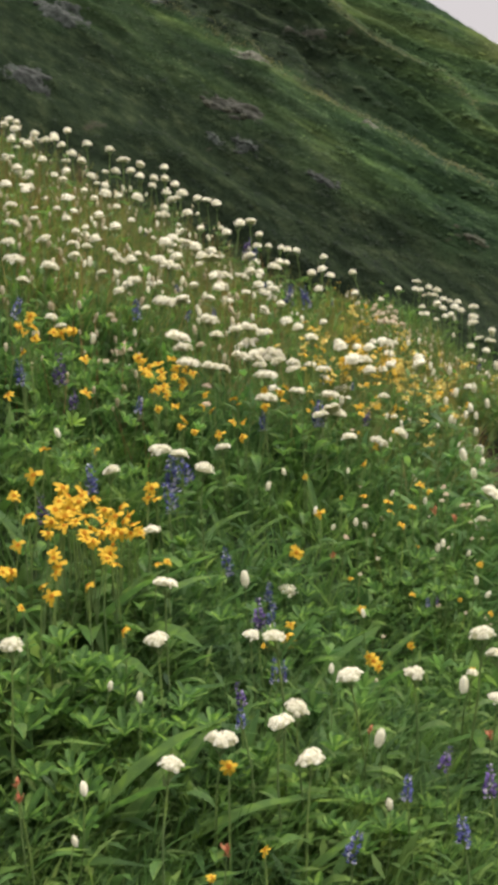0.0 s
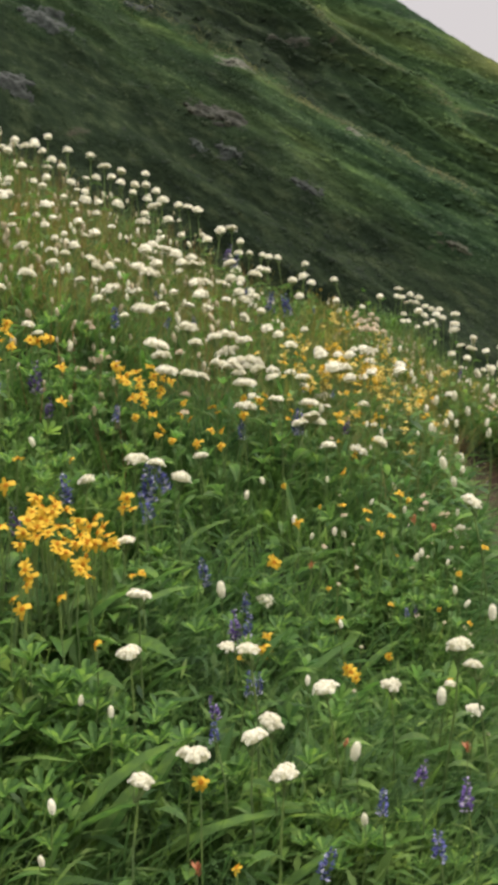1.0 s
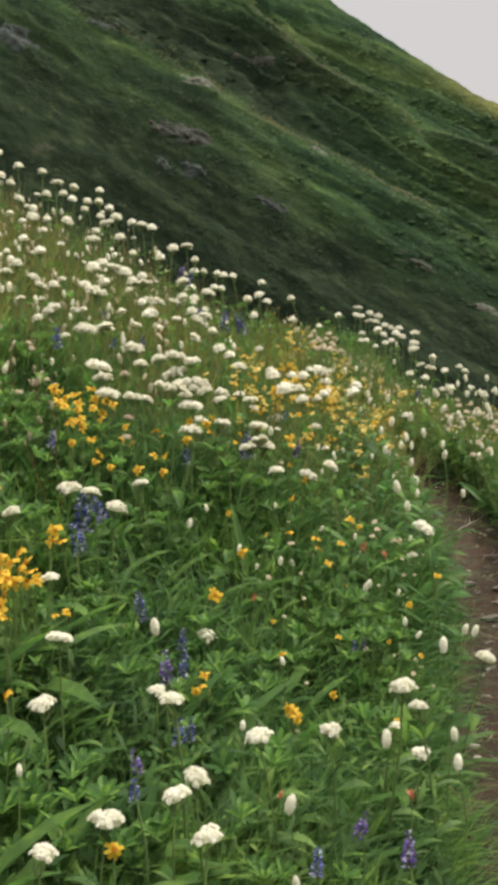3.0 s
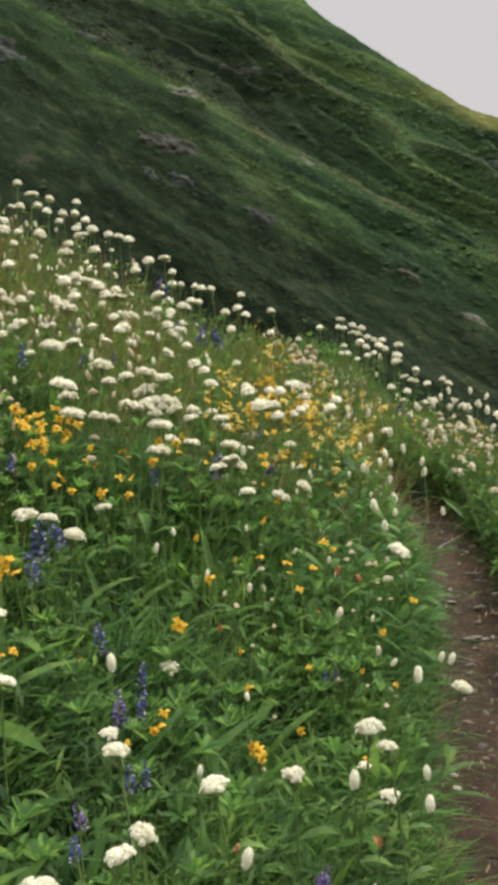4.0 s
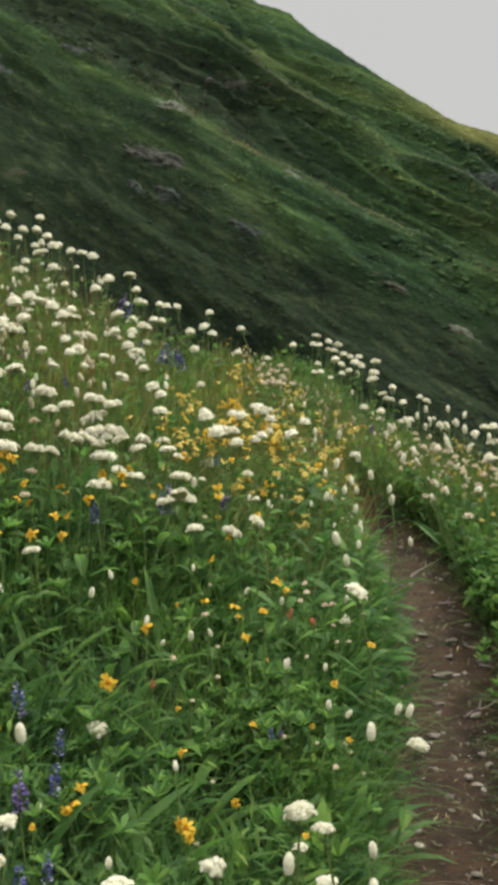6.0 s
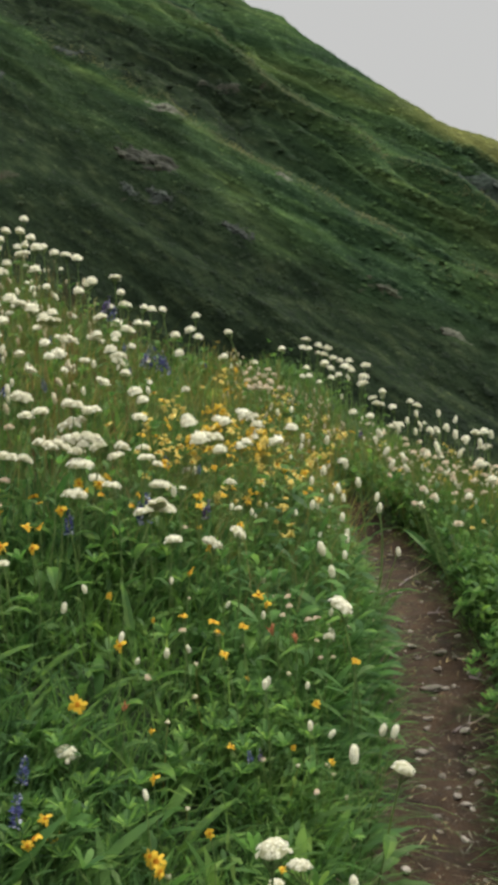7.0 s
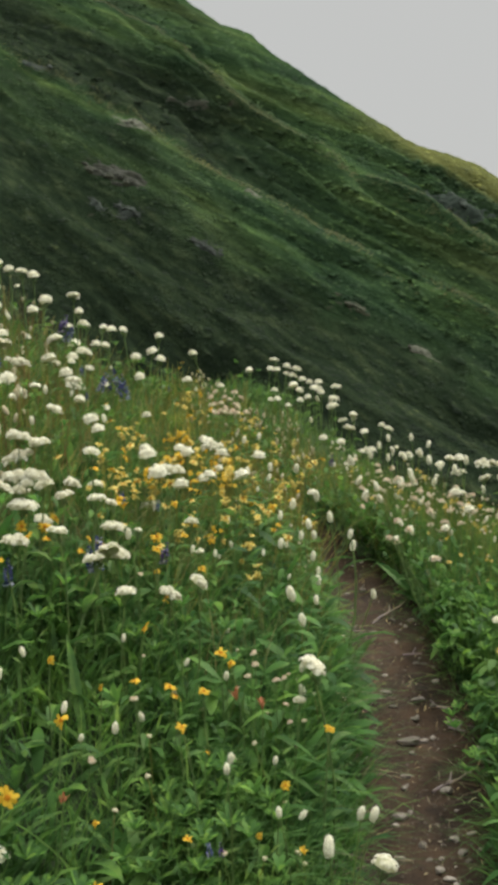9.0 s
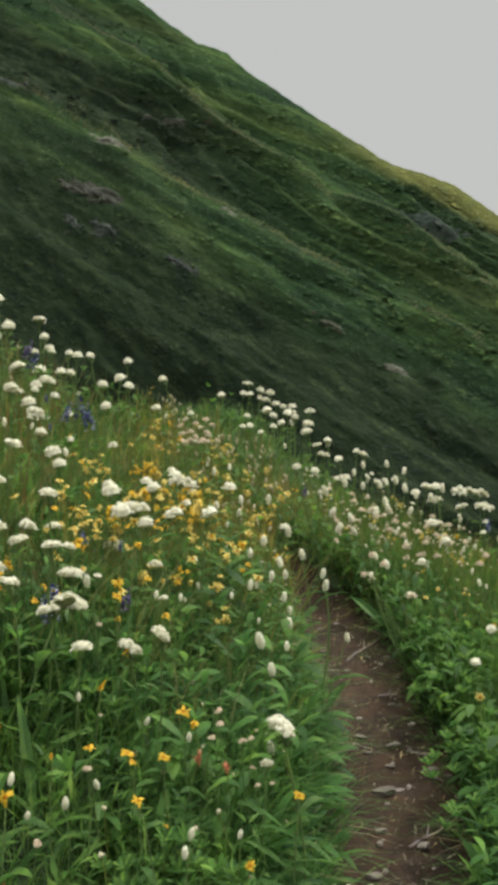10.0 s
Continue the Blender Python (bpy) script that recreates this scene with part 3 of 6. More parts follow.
def rib_grass(n, seed):
    """Pale grass along the crests of the mountain's ribs."""
    r = np.random.default_rng(seed)
    x = r.uniform(-14, 26, n)
    rib = r.integers(1, 3, n)
    p = np.where(rib == 1, *(np.interp(x, [q[0] for q in RIBS[i]], [q[1] for q in RIBS[i]]) for i in (1, 2)))
    p = p + r.normal(0.1, 0.5, n) + 0.5 * clouds(x, p, 3.0, 31)
    keep = clouds(x, p, 3.5, 32) > -0.5 + 0.3 * r.normal(0, 1, n)
    x, p = x[keep], p[keep]
    n = len(x)
    y = 45 + (p - 0.6 * x + 6) / 0.78
    x, y, z = slope_point(x / y, (y - 30) / (41.1 / (0.78 - skyline(x / y)) - 30))
    size = r.uniform(0.10, 0.26, n)
    blades = []
    for j in range(3):
        d = np.stack([r.normal(0.7, 0.5, n), r.normal(-0.35, 0.4, n), r.normal(0.2, 0.4, n)], -1)
        d /= np.linalg.norm(d, axis=1)[:, None]
        w = np.cross(d, np.array([0.0, -0.62, 0.78]))
        steps = []
        for t, wd in ((0.0, 0.12), (0.5, 0.16), (1.0, 0.03)):
            c = np.stack([x, y, z + 0.04], -1) + d * (t * size)[:, None]
            steps.append(np.stack([c - w * wd * size[:, None], c + w * wd * size[:, None]], 1))
        blades.append(np.stack(steps, 1))
    return mass("rib_grass", np.concatenate(blades), RIB_GRASS, "pale yellow-green grass along the mountain's ribs")


rib_grass(5000, 33)


def slope_bushes(n, seed):
    """Rounded green bushes that stand in rows down the mountain's gullies."""
    r = np.random.default_rng(seed)
    a, s = r.uniform(-0.3, 0.42, n), r.uniform(0.3, 0.95, n)
    x, y, z = slope_point(a, s)
    keep = clouds(x * 0.3, z + 0.60 * x, 3.0, 36) + 0.6 * clouds(x, z, 1.6, 37) > 0.15 + 0.3 * r.normal(0, 1, n)
    keep &= z + 0.7 * x > 16.5
    x, y, z = x[keep], y[keep], z[keep]
    n = len(x)
    big = r.uniform(0.16, 0.42, n)
    root = np.stack([x, y, z], -1)
    blades = []
    for j in range(16):
        a1, h = r.uniform(0, 6.28, n), r.uniform(0.1, 1.0, n)
        q = np.sqrt(1 - h * h)
        d = np.stack([q * np.cos(a1), q * np.sin(a1), h], -1)
        along = np.cross(d, r.normal(0, 1, (n, 3)))
        along /= np.linalg.norm(along, axis=1)[:, None]
        w = np.cross(d, along)
        lump = big[:, None] * r.uniform(0.75, 1.1, n)[:, None]
        steps = []
        for t, wd in ((-0.42, 0.08), (0.0, 0.26), (0.42, 0.05)):
            c = root + (d * np.array([1.2, 1.0, 0.8]) + along * t - d * abs(t) * 0.4) * lump
            steps.append(np.stack([c - w * wd * lump, c + w * wd * lump], 1))
        blades.append(np.stack(steps, 1))
    return mass("slope_bushes", np.concatenate(blades), BUSH, "rounded green bushes down the mountain's gullies")


slope_bushes(1500, 38)


# broad-leaved herbs that crowd the right bank and lean over the trail
def bank_herbs(n, seed):
    r = np.random.default_rng(seed)
    y = 3.6 + 5.0 * r.random(n)
    side = np.where(r.random(n) < 0.68, 1, -1)
    x = trail_x(y) + side * (0.24 + 0.55 * r.random(n) ** 1.3)
    z = ground_z(x, y) + r.uniform(0.03, 0.30, n) * np.where(side < 0, trodden(x, y), 1.0)
    az = np.where(side > 0, np.pi, 0.0) + r.normal(0, 1.1, n)
    up = r.uniform(-0.2, 1.1, n)
    ln, wd = r.uniform(0.06, 0.14, n), r.uniform(0.016, 0.042, n)
    t = np.linspace(0, 1, 5)[None]
    out = ln[:, None] * t * np.cos(up)[:, None]
    high = ln[:, None] * (t * np.sin(up)[:, None] - 0.4 * t ** 2)
    half = 0.5 * wd[:, None] * np.array((0.15, 0.8, 1.0, 0.7, 0.04))[None]
    cx, cy = x[:, None] + np.cos(az)[:, None] * out, y[:, None] + np.sin(az)[:, None] * out
    cz = z[:, None] + high
    co = np.stack([np.stack([cx - q * np.sin(az)[:, None] * half, cy + q * np.cos(az)[:, None] * half, cz + q * 0.2 * half], -1) for q in (-1, 1)], 2)
    return mass("bank_herbs", co, LANCE, "broad green herb leaves crowding the trail's banks")


bank_herbs(4300, 18)


def standing_stalks(name, n, seed, y0, y1, x_from, x_to):
    """Thin yellowing stalks between the flowers on the upper flank."""
    r = np.random.default_rng(seed)
    y = y0 + (y1 - y0) * r.random(n)
    x = np.minimum(r.uniform(x_from, x_to - 0.16, n), r.uniform(x_from + 0.13, x_to, n)) * (y + 1.1) + 0.2
    ok = np.abs(x - trail_x(y)) > 0.3
    x, y = x[ok], y[ok]
    n = len(x)
    z, h = ground_z(x, y), r.uniform(0.14, 0.38, n)
    lx, ly = r.normal(0.02, 0.10, n), r.normal(0, 0.10, n)
    half = r.uniform(0.0012, 0.0032, n)[:, None]
    t = np.linspace(0, 1, 4)[None]
    cx, cy, cz = x[:, None] + lx[:, None] * t ** 2, y[:, None] + ly[:, None] * t ** 2, z[:, None] + h[:, None] * t
    co = np.stack([np.stack([cx + q * half * (1 - 0.75 * t), cy + 0 * t, cz + 0 * t], -1) for q in (-1, 1)], 2)
    return mass(name, co, STALK, "thin yellow-green stalks standing between the flowers")


standing_stalks("standing_stalks", 5000, 20, 4.1, 8.2, -0.33, 0.38)
standing_stalks("bank_stalks", 2200, 27, 6.0, 8.9, 0.12, 0.5)


def trail_litter(n, seed):
    """Dead leaves and bits of straw on the trail."""
    r = np.random.default_rng(seed)
    y = 2.2 + 6.2 * r.random(n)
    x = trail_x(y) + r.normal(0.03, 0.14, n)
    az, ln, wd = r.uniform(0, 6.28, n), 0.008 + 0.036 * r.random(n) ** 2, r.uniform(0.002, 0.008, n)
    t = np.linspace(-0.5, 0.5, 3)[None]
    cx, cy = x[:, None] + np.cos(az)[:, None] * ln[:, None] * t, y[:, None] + np.sin(az)[:, None] * ln[:, None] * t
    cz = ground_z(cx, cy) + 0.006 + r.uniform(0, 0.02, n)[:, None] * (t + 0.5)
    half = 0.5 * wd[:, None] * np.array((0.3, 1.0, 0.2))[None]
    co = np.stack([np.stack([cx - q * np.sin(az)[:, None] * half, cy + q * np.cos(az)[:, None] * half, cz + q * 0.3 * half], -1) for q in (-1, 1)], 2)
    return mass("trail_litter", co, STRAW, "dead leaves and straw scattered on the trail")


trail_litter(700, 21)


def bank_grass(n, seed):
    """Tall upright grass on the bank beyond the trail."""
    r = np.random.default_rng(seed)
    y = 4.0 + 4.6 * r.random(n)
    x = trail_x(y) + 0.30 + 1.1 * r.random(n)
    x = np.where(y > 7.1, 1.75 + 1.1 * r.random(n), x)
    az, ln, lean = r.uniform(0, 6.28, n), r.uniform(0.22, 0.42, n), r.uniform(0.05, 0.35, n)
    z = ground_z(x, y)
    t = np.linspace(0, 1, 4)[None]
    cx = x[:, None] + (np.cos(az) * ln * lean)[:, None] * t ** 2
    cy = y[:, None] + (np.sin(az) * ln * lean)[:, None] * t ** 2
    cz = z[:, None] + ln[:, None] * t * (1 - 0.12 * t)
    half = 0.5 * r.uniform(0.004, 0.009, n)[:, None] * np.array((1.0, 0.9, 0.6, 0.05))[None]
    co = np.stack([np.stack([cx - q * np.sin(az)[:, None] * half, cy + q * np.cos(az)[:, None] * half, cz + 0 * half], -1) for q in (-1, 1)], 2)
    return mass("bank_grass", co, GRASS, "tall upright green grass on the trail's bank")


bank_grass(6000, 24)


def outer_meadow(name, n, seed, x0, x1, y0, y1, width):
    """Coarser grass over the rest of the flank, round and behind the walk."""
    r = np.random.default_rng(seed)
    x, y = (r.normal((a + b) / 2, (b - a) / 4, n) for a, b in ((x0, x1), (y0, y1)))
    inside = (x > -0.33 * (y + 1.1) + 0.2) & (x < 0.45 * (y + 1.1) + 0.2) & (y > 0.9)
    ok = ~inside & (np.abs(x - trail_x(y)) > 0.26)
    x, y = x[ok], y[ok]
    n = len(x)
    az, ln = r.uniform(0, 6.28, n), r.uniform(0.14, 0.28, n)
    t = np.linspace(0, 1, 3)[None]
    cx, cy = x[:, None] + (np.cos(az) * ln * 0.5)[:, None] * t ** 1.5, y[:, None] + (np.sin(az) * ln * 0.5)[:, None] * t ** 1.5
    cz = ground_z(x, y)[:, None] + ln[:, None] * (t - 0.3 * t ** 2)
    half = 0.5 * r.uniform(*width, n)[:, None] * np.array((0.6, 1.0, 0.08))[None]
    co = np.stack([np.stack([cx - q * np.sin(az)[:, None] * half, cy + q * np.cos(az)[:, None] * half, cz + 0 * half], -1) for q in (-1, 1)], 2)
    return mass(name, co, GRASS, "green meadow grass over the rest of the slope")


outer_meadow("outer_meadow", 32000, 25, -8, 9, -7, 13, (0.012, 0.026))
outer_meadow("outer_grass", 70000, 26, -3.8, 4.6, -3.5, 9.5, (0.007, 0.016))


# ---- flowers that stand out one by one: x, y, height of the head, its breadth ----
VALERIAN_NEAR = [(0.096, 1.716, 0.422, 0.061), (0.041, 1.786, 0.464, 0.054), (0.072, 1.866, 0.464, 0.054), (-0.061, 1.64, 0.486, 0.06), (-0.136, 1.513, 0.495, 0.043), (-0.198, 1.856, 0.601, 0.058), (-0.21, 2.106, 0.655, 0.06), (-0.266, 2.35, 0.729, 0.058), (-0.418, 1.609, 0.661, 0.045), (-0.396, 2.571, 0.847, 0.06), (-0.313, 2.935, 0.866, 0.065), (-0.264, 2.992, 0.846, 0.052)]
VALERIAN_EDGE = [(-0.943, 3.752, 1.496, 0.077), (-1.068, 4.23, 1.685, 0.062), (-1.615, 6.493, 2.536, 0.065), (-1.68, 6.474, 2.564, 0.05), (-1.458, 6.678, 2.505, 0.089), (-1.464, 6.194, 2.385, 0.062), (-0.842, 3.891, 1.479, 0.066), (-1.322, 5.935, 2.248, 0.053), (-1.327, 5.36, 2.103, 0.054), (-1.255, 4.853, 1.939, 0.055), (-1.183, 4.941, 1.925, 0.05), (-1.148, 4.53, 1.802, 0.051), (-1.037, 4.479, 1.734, 0.045), (-1.012, 3.943, 1.582, 0.054), (-0.938, 4.251, 1.624, 0.053), (-0.866, 3.563, 1.405, 0.045)]
VALERIAN_FIELD_NEARER = [(-1.466, 7.382, 2.705, 0.064), (-1.299, 7.225, 2.582, 0.067), (-1.187, 7.504, 2.597, 0.065), (-1.265, 6.509, 2.382, 0.064), (-1.193, 6.442, 2.329, 0.056), (-1.069, 7.39, 2.509, 0.089), (-0.967, 7.496, 2.485, 0.065), (-1.017, 6.674, 2.3, 0.058), (-0.965, 7.01, 2.36, 0.061), (-0.842, 7.953, 2.539, 0.074), (-0.746, 8.213, 2.557, 0.081), (-0.899, 6.965, 2.315, 0.061), (-0.83, 7.175, 2.334, 0.063), (-0.783, 7.423, 2.374, 0.061), (-1.131, 5.583, 2.079, 0.043), (-1.07, 6.08, 2.175, 0.06), (-0.801, 6.835, 2.233, 0.056), (-0.701, 7.363, 2.318, 0.064), (-0.976, 6.005, 2.109, 0.049), (-0.932, 5.743, 2.02, 0.075), (-1.016, 5.57, 2.018, 0.04), (-0.879, 5.899, 2.033, 0.048), (-0.801, 6.099, 2.046, 0.073), (-0.701, 6.857, 2.189, 0.052)]
VALERIAN_FIELD_FURTHER = [(-0.625, 7.109, 2.215, 0.078)]
VALERIAN_FIELD = VALERIAN_FIELD_NEARER + VALERIAN_FIELD_FURTHER
VALERIAN_FIELD_HIGH = [(-0.649, 6.71, 2.125, 0.088), (-0.534, 7.242, 2.203, 0.063), (-0.479, 7.379, 2.211, 0.081), (-0.412, 7.432, 2.191, 0.073), (-1.026, 5.139, 1.913, 0.062), (-0.841, 5.564, 1.929, 0.043), (-0.659, 6.262, 2.016, 0.055), (-0.638, 5.984, 1.934, 0.079), (-0.863, 5.141, 1.832, 0.051), (-0.534, 6.459, 2.004, 0.071), (-0.94, 4.708, 1.76, 0.046), (-0.858, 4.736, 1.725, 0.034), (-0.768, 5.05, 1.761, 0.061), (-0.431, 6.175, 1.88, 0.047), (-0.292, 6.445, 1.879, 0.064), (-0.098, 7.027, 1.93, 0.054), (-0.035, 6.752, 1.829, 0.045), (0.05, 6.927, 1.831, 0.046), (0.091, 6.962, 1.819, 0.061), (0.152, 7.125, 1.831, 0.055)]
VALERIAN_FIELD_MIDDLE = [(-0.803, 4.68, 1.667, 0.051), (-0.857, 4.401, 1.622, 0.043), (-0.804, 4.465, 1.611, 0.044), (-0.812, 4.225, 1.553, 0.046), (-0.713, 4.58, 1.596, 0.055), (-0.668, 4.505, 1.553, 0.059), (-0.633, 4.616, 1.564, 0.051), (-0.55, 5.316, 1.704, 0.076), (-0.478, 5.582, 1.736, 0.08), (-0.419, 5.582, 1.706, 0.074), (-0.339, 5.713, 1.7, 0.056), (-0.325, 5.526, 1.645, 0.103), (-0.472, 5.118, 1.614, 0.067), (-0.53, 4.891, 1.584, 0.054), (-0.481, 4.854, 1.55, 0.096), (-0.141, 6.115, 1.703, 0.087), (-0.691, 4.179, 1.477, 0.046), (-0.577, 4.257, 1.437, 0.084), (-0.601, 4.064, 1.395, 0.045), (-0.492, 4.034, 1.326, 0.036), (-0.441, 4.228, 1.356, 0.093), (-0.384, 4.375, 1.369, 0.082)]
VALERIAN_FIELD_LOW = [(-0.222, 4.189, 1.216, 0.056), (-0.36, 3.92, 1.206, 0.095), (-0.331, 3.847, 1.164, 0.072), (-0.299, 3.736, 1.108, 0.083), (-0.222, 3.833, 1.095, 0.064), (-0.178, 3.88, 1.086, 0.06)]
VALERIAN_BANK = [(1.746, 5.946, 0.586, 0.067), (2.036, 5.617, 0.481, 0.058), (1.827, 5.193, 0.433, 0.052), (2.239, 7.261, 0.809, 0.099), (2.195, 6.869, 0.741, 0.08), (1.915, 6.363, 0.697, 0.055), (1.509, 5.752, 0.728, 0.032), (2.764, 7.89, 0.858, 0.141), (2.584, 7.821, 0.866, 0.093), (2.843, 8.291, 0.928, 0.166)]
VALERIAN_LATE_NEARER = [(0.245, 4.199, 0.967, 0.077), (0.2, 3.949, 0.901, 0.06), (0.264, 4.032, 0.901, 0.083), (0.302, 3.797, 0.828, 0.055), (0.423, 3.928, 0.797, 0.071), (0.507, 3.934, 0.829, 0.058), (0.818, 3.693, 0.719, 0.075), (0.712, 4.912, 1.086, 0.065), (0.902, 6.39, 1.097, 0.072), (0.618, 5.43, 1.184, 0.088), (0.433, 4.978, 1.1, 0.096), (0.471, 4.888, 1.05, 0.064), (0.354, 5.033, 0.961, 0.08), (0.209, 3.973, 1.081, 0.055), (0.093, 4.166, 1.075, 0.058), (0.096, 4.382, 1.097, 0.073), (0.172, 4.28, 1.207, 0.057), (0.34, 5.037, 1.161, 0.075), (0.527, 4.31, 0.871, 0.036), (0.503, 4.538, 0.946, 0.047), (0.007, 6.015, 1.632, 0.087), (-0.059, 6.07, 1.486, 0.083), (-0.191, 6.41, 1.606, 0.088), (-0.203, 6.284, 1.934, 0.069)]
VALERIAN_LATE_FURTHER = [(-0.175, 7.509, 2.077, 0.085)]
VALERIAN_LATE = VALERIAN_LATE_NEARER + VALERIAN_LATE_FURTHER
VALERIAN_TRAIL = [(0.899, 3.108, 0.324, 0.057), (0.783, 3.702, 0.532, 0.034), (2.379, 9.186, 1.264, 0.059), (1.866, 8.189, 1.052, 0.079), (2.279, 8.466, 1.018, 0.064), (2.352, 8.142, 0.941, 0.079), (1.862, 7.293, 0.884, 0.086), (1.121, 5.876, 0.937, 0.049)]
BISTORT_NEAR = [(-0.265, 1.441, 0.487, 0.013), (0.25, 2.018, 0.349, 0.023), (0.504, 2.459, 0.319, 0.025), (-0.575, 2.736, 0.938, 0.016), (-0.258, 1.332, 0.456, 0.01), (-0.27, 1.731, 0.555, 0.011), (-0.218, 1.743, 0.53, 0.012), (0.293, 3.326, 0.588, 0.017), (0.247, 1.792, 0.307, 0.014)]
BISTORT_TRAIL = [(0.778, 3.133, 0.363, 0.028), (0.92, 3.327, 0.356, 0.022), (0.884, 3.31, 0.367, 0.02), (0.702, 2.624, 0.269, 0.021), (0.683, 2.491, 0.247, 0.023), (0.571, 3.354, 0.496, 0.017), (0.053, 3.494, 0.738, 0.015), (0.0, 3.453, 0.693, 0.018), (0.672, 3.2, 0.419, 0.016), (0.268, 2.695, 0.442, 0.013), (0.905, 5.329, 0.889, 0.024)]
BISTORT_CREST = [(1.895, 9.071, 1.292, 0.042), (2.565, 8.218, 0.978, 0.038), (1.511, 7.001, 1.043, 0.037)]
BISTORT_FIELD = [(-0.941, 6.481, 2.172, 0.021), (-0.91, 6.597, 2.186, 0.021), (-0.772, 4.361, 1.543, 0.024), (-0.597, 4.674, 1.537, 0.019), (-0.771, 4.061, 1.462, 0.015), (-0.55, 4.605, 1.494, 0.017), (-0.638, 4.258, 1.446, 0.017), (-0.526, 4.383, 1.421, 0.017), (-0.42, 4.834, 1.489, 0.023), (-0.31, 4.768, 1.416, 0.019), (-0.323, 4.498, 1.347, 0.018), (-0.306, 4.318, 1.285, 0.017), (-0.088, 4.806, 1.314, 0.019), (-0.502, 3.779, 1.23, 0.015), (-0.604, 3.48, 1.204, 0.019), (-0.391, 6.251, 1.838, 0.022), (-0.658, 5.886, 1.879, 0.019), (-0.548, 5.942, 1.838, 0.021), (-0.705, 5.501, 1.804, 0.02), (-0.093, 5.275, 1.44, 0.021), (-0.227, 5.154, 1.476, 0.021), (1.772, 9.465, 1.436, 0.038), (1.834, 10.679, 2.157, 0.038), (-0.876, 5.092, 1.785, 0.018)]
BISTORT_LATE_NEARER = [(1.189, 5.132, 0.778, 0.027), (1.169, 5.079, 0.847, 0.023), (1.131, 5.38, 0.907, 0.028), (1.108, 5.646, 0.944, 0.03), (1.222, 4.858, 0.621, 0.022), (0.955, 4.576, 0.655, 0.02), (1.007, 5.03, 0.752, 0.023), (1.005, 4.876, 0.679, 0.025), (1.071, 5.351, 0.637, 0.025), (0.854, 4.505, 0.692, 0.034), (0.877, 4.368, 0.625, 0.027), (0.845, 4.14, 0.44, 0.028), (0.616, 4.329, 0.611, 0.02), (0.295, 3.761, 0.71, 0.013), (0.473, 3.877, 0.608, 0.014), (0.583, 3.755, 0.596, 0.015), (0.347, 3.615, 0.528, 0.016), (0.162, 3.435, 0.61, 0.017), (0.216, 3.285, 0.579, 0.013), (0.547, 3.094, 0.561, 0.015), (2.382, 9.183, 1.24, 0.04), (1.139, 6.662, 1.019, 0.032), (0.939, 6.124, 1.058, 0.025), (1.656, 6.314, 0.743, 0.026)]
BISTORT_LATE_FURTHER = [(1.702, 6.258, 0.706, 0.03)]
BISTORT_LATE = BISTORT_LATE_NEARER + BISTORT_LATE_FURTHER
ARNICA_CLUMP_NEARER = [(-0.462, 2.311, 0.821, 0.046), (-0.469, 2.206, 0.804, 0.046), (-0.444, 2.375, 0.823, 0.044), (-0.413, 2.261, 0.782, 0.04), (-0.438, 2.161, 0.776, 0.041), (-0.459, 2.085, 0.773, 0.03), (-0.391, 2.155, 0.748, 0.041), (-0.382, 2.351, 0.781, 0.041), (-0.352, 2.424, 0.776, 0.043), (-0.347, 2.274, 0.746, 0.04), (-0.33, 2.399, 0.759, 0.039), (-0.338, 2.2, 0.727, 0.034), (-0.337, 2.117, 0.711, 0.035), (-0.508, 2.113, 0.806, 0.04), (-0.552, 2.166, 0.842, 0.033), (-0.543, 2.318, 0.87, 0.041), (-0.432, 2.016, 0.744, 0.027), (-0.412, 1.976, 0.725, 0.033), (-0.35, 1.963, 0.688, 0.031), (-0.401, 1.853, 0.691, 0.033), (-0.423, 1.868, 0.707, 0.023), (-0.438, 1.763, 0.691, 0.02), (-0.494, 1.845, 0.74, 0.025), (-0.263, 1.863, 0.621, 0.027)]
ARNICA_CLUMP_FURTHER = [(-0.306, 2.592, 0.777, 0.034)]
ARNICA_CLUMP = ARNICA_CLUMP_NEARER + ARNICA_CLUMP_FURTHER
ARNICA_NEAR = [(-0.306, 2.389, 0.726, 0.029), (-0.244, 2.266, 0.668, 0.025), (-0.226, 2.309, 0.665, 0.023), (-0.049, 1.634, 0.444, 0.032), (0.017, 1.473, 0.375, 0.02), (-0.061, 1.358, 0.389, 0.016), (0.416, 3.974, 0.783, 0.042), (0.355, 3.761, 0.735, 0.04), (0.452, 3.368, 0.572, 0.033), (0.126, 3.459, 0.724, 0.026), (0.595, 3.74, 0.635, 0.032), (0.694, 3.259, 0.459, 0.028), (-0.467, 2.728, 0.891, 0.024), (-0.284, 3.366, 0.928, 0.043), (-0.319, 3.431, 0.972, 0.04), (-0.168, 3.422, 0.871, 0.04)]
ARNICA_MIDDLE = [(-0.809, 3.279, 1.241, 0.046), (-0.803, 3.388, 1.266, 0.046), (-0.755, 3.258, 1.203, 0.042), (-0.725, 3.401, 1.224, 0.044), (-0.688, 3.504, 1.229, 0.046), (-0.609, 3.336, 1.134, 0.046), (-0.558, 3.075, 1.033, 0.043), (-0.459, 3.629, 1.124, 0.046), (-0.43, 3.551, 1.081, 0.046), (-0.389, 3.637, 1.083, 0.046), (-0.365, 3.5, 1.023, 0.046), (-0.397, 3.441, 1.026, 0.046), (-0.23, 3.685, 0.999, 0.039), (0.642, 4.848, 0.929, 0.046), (-0.754, 3.088, 1.158, 0.033), (-0.708, 2.732, 1.043, 0.033)]
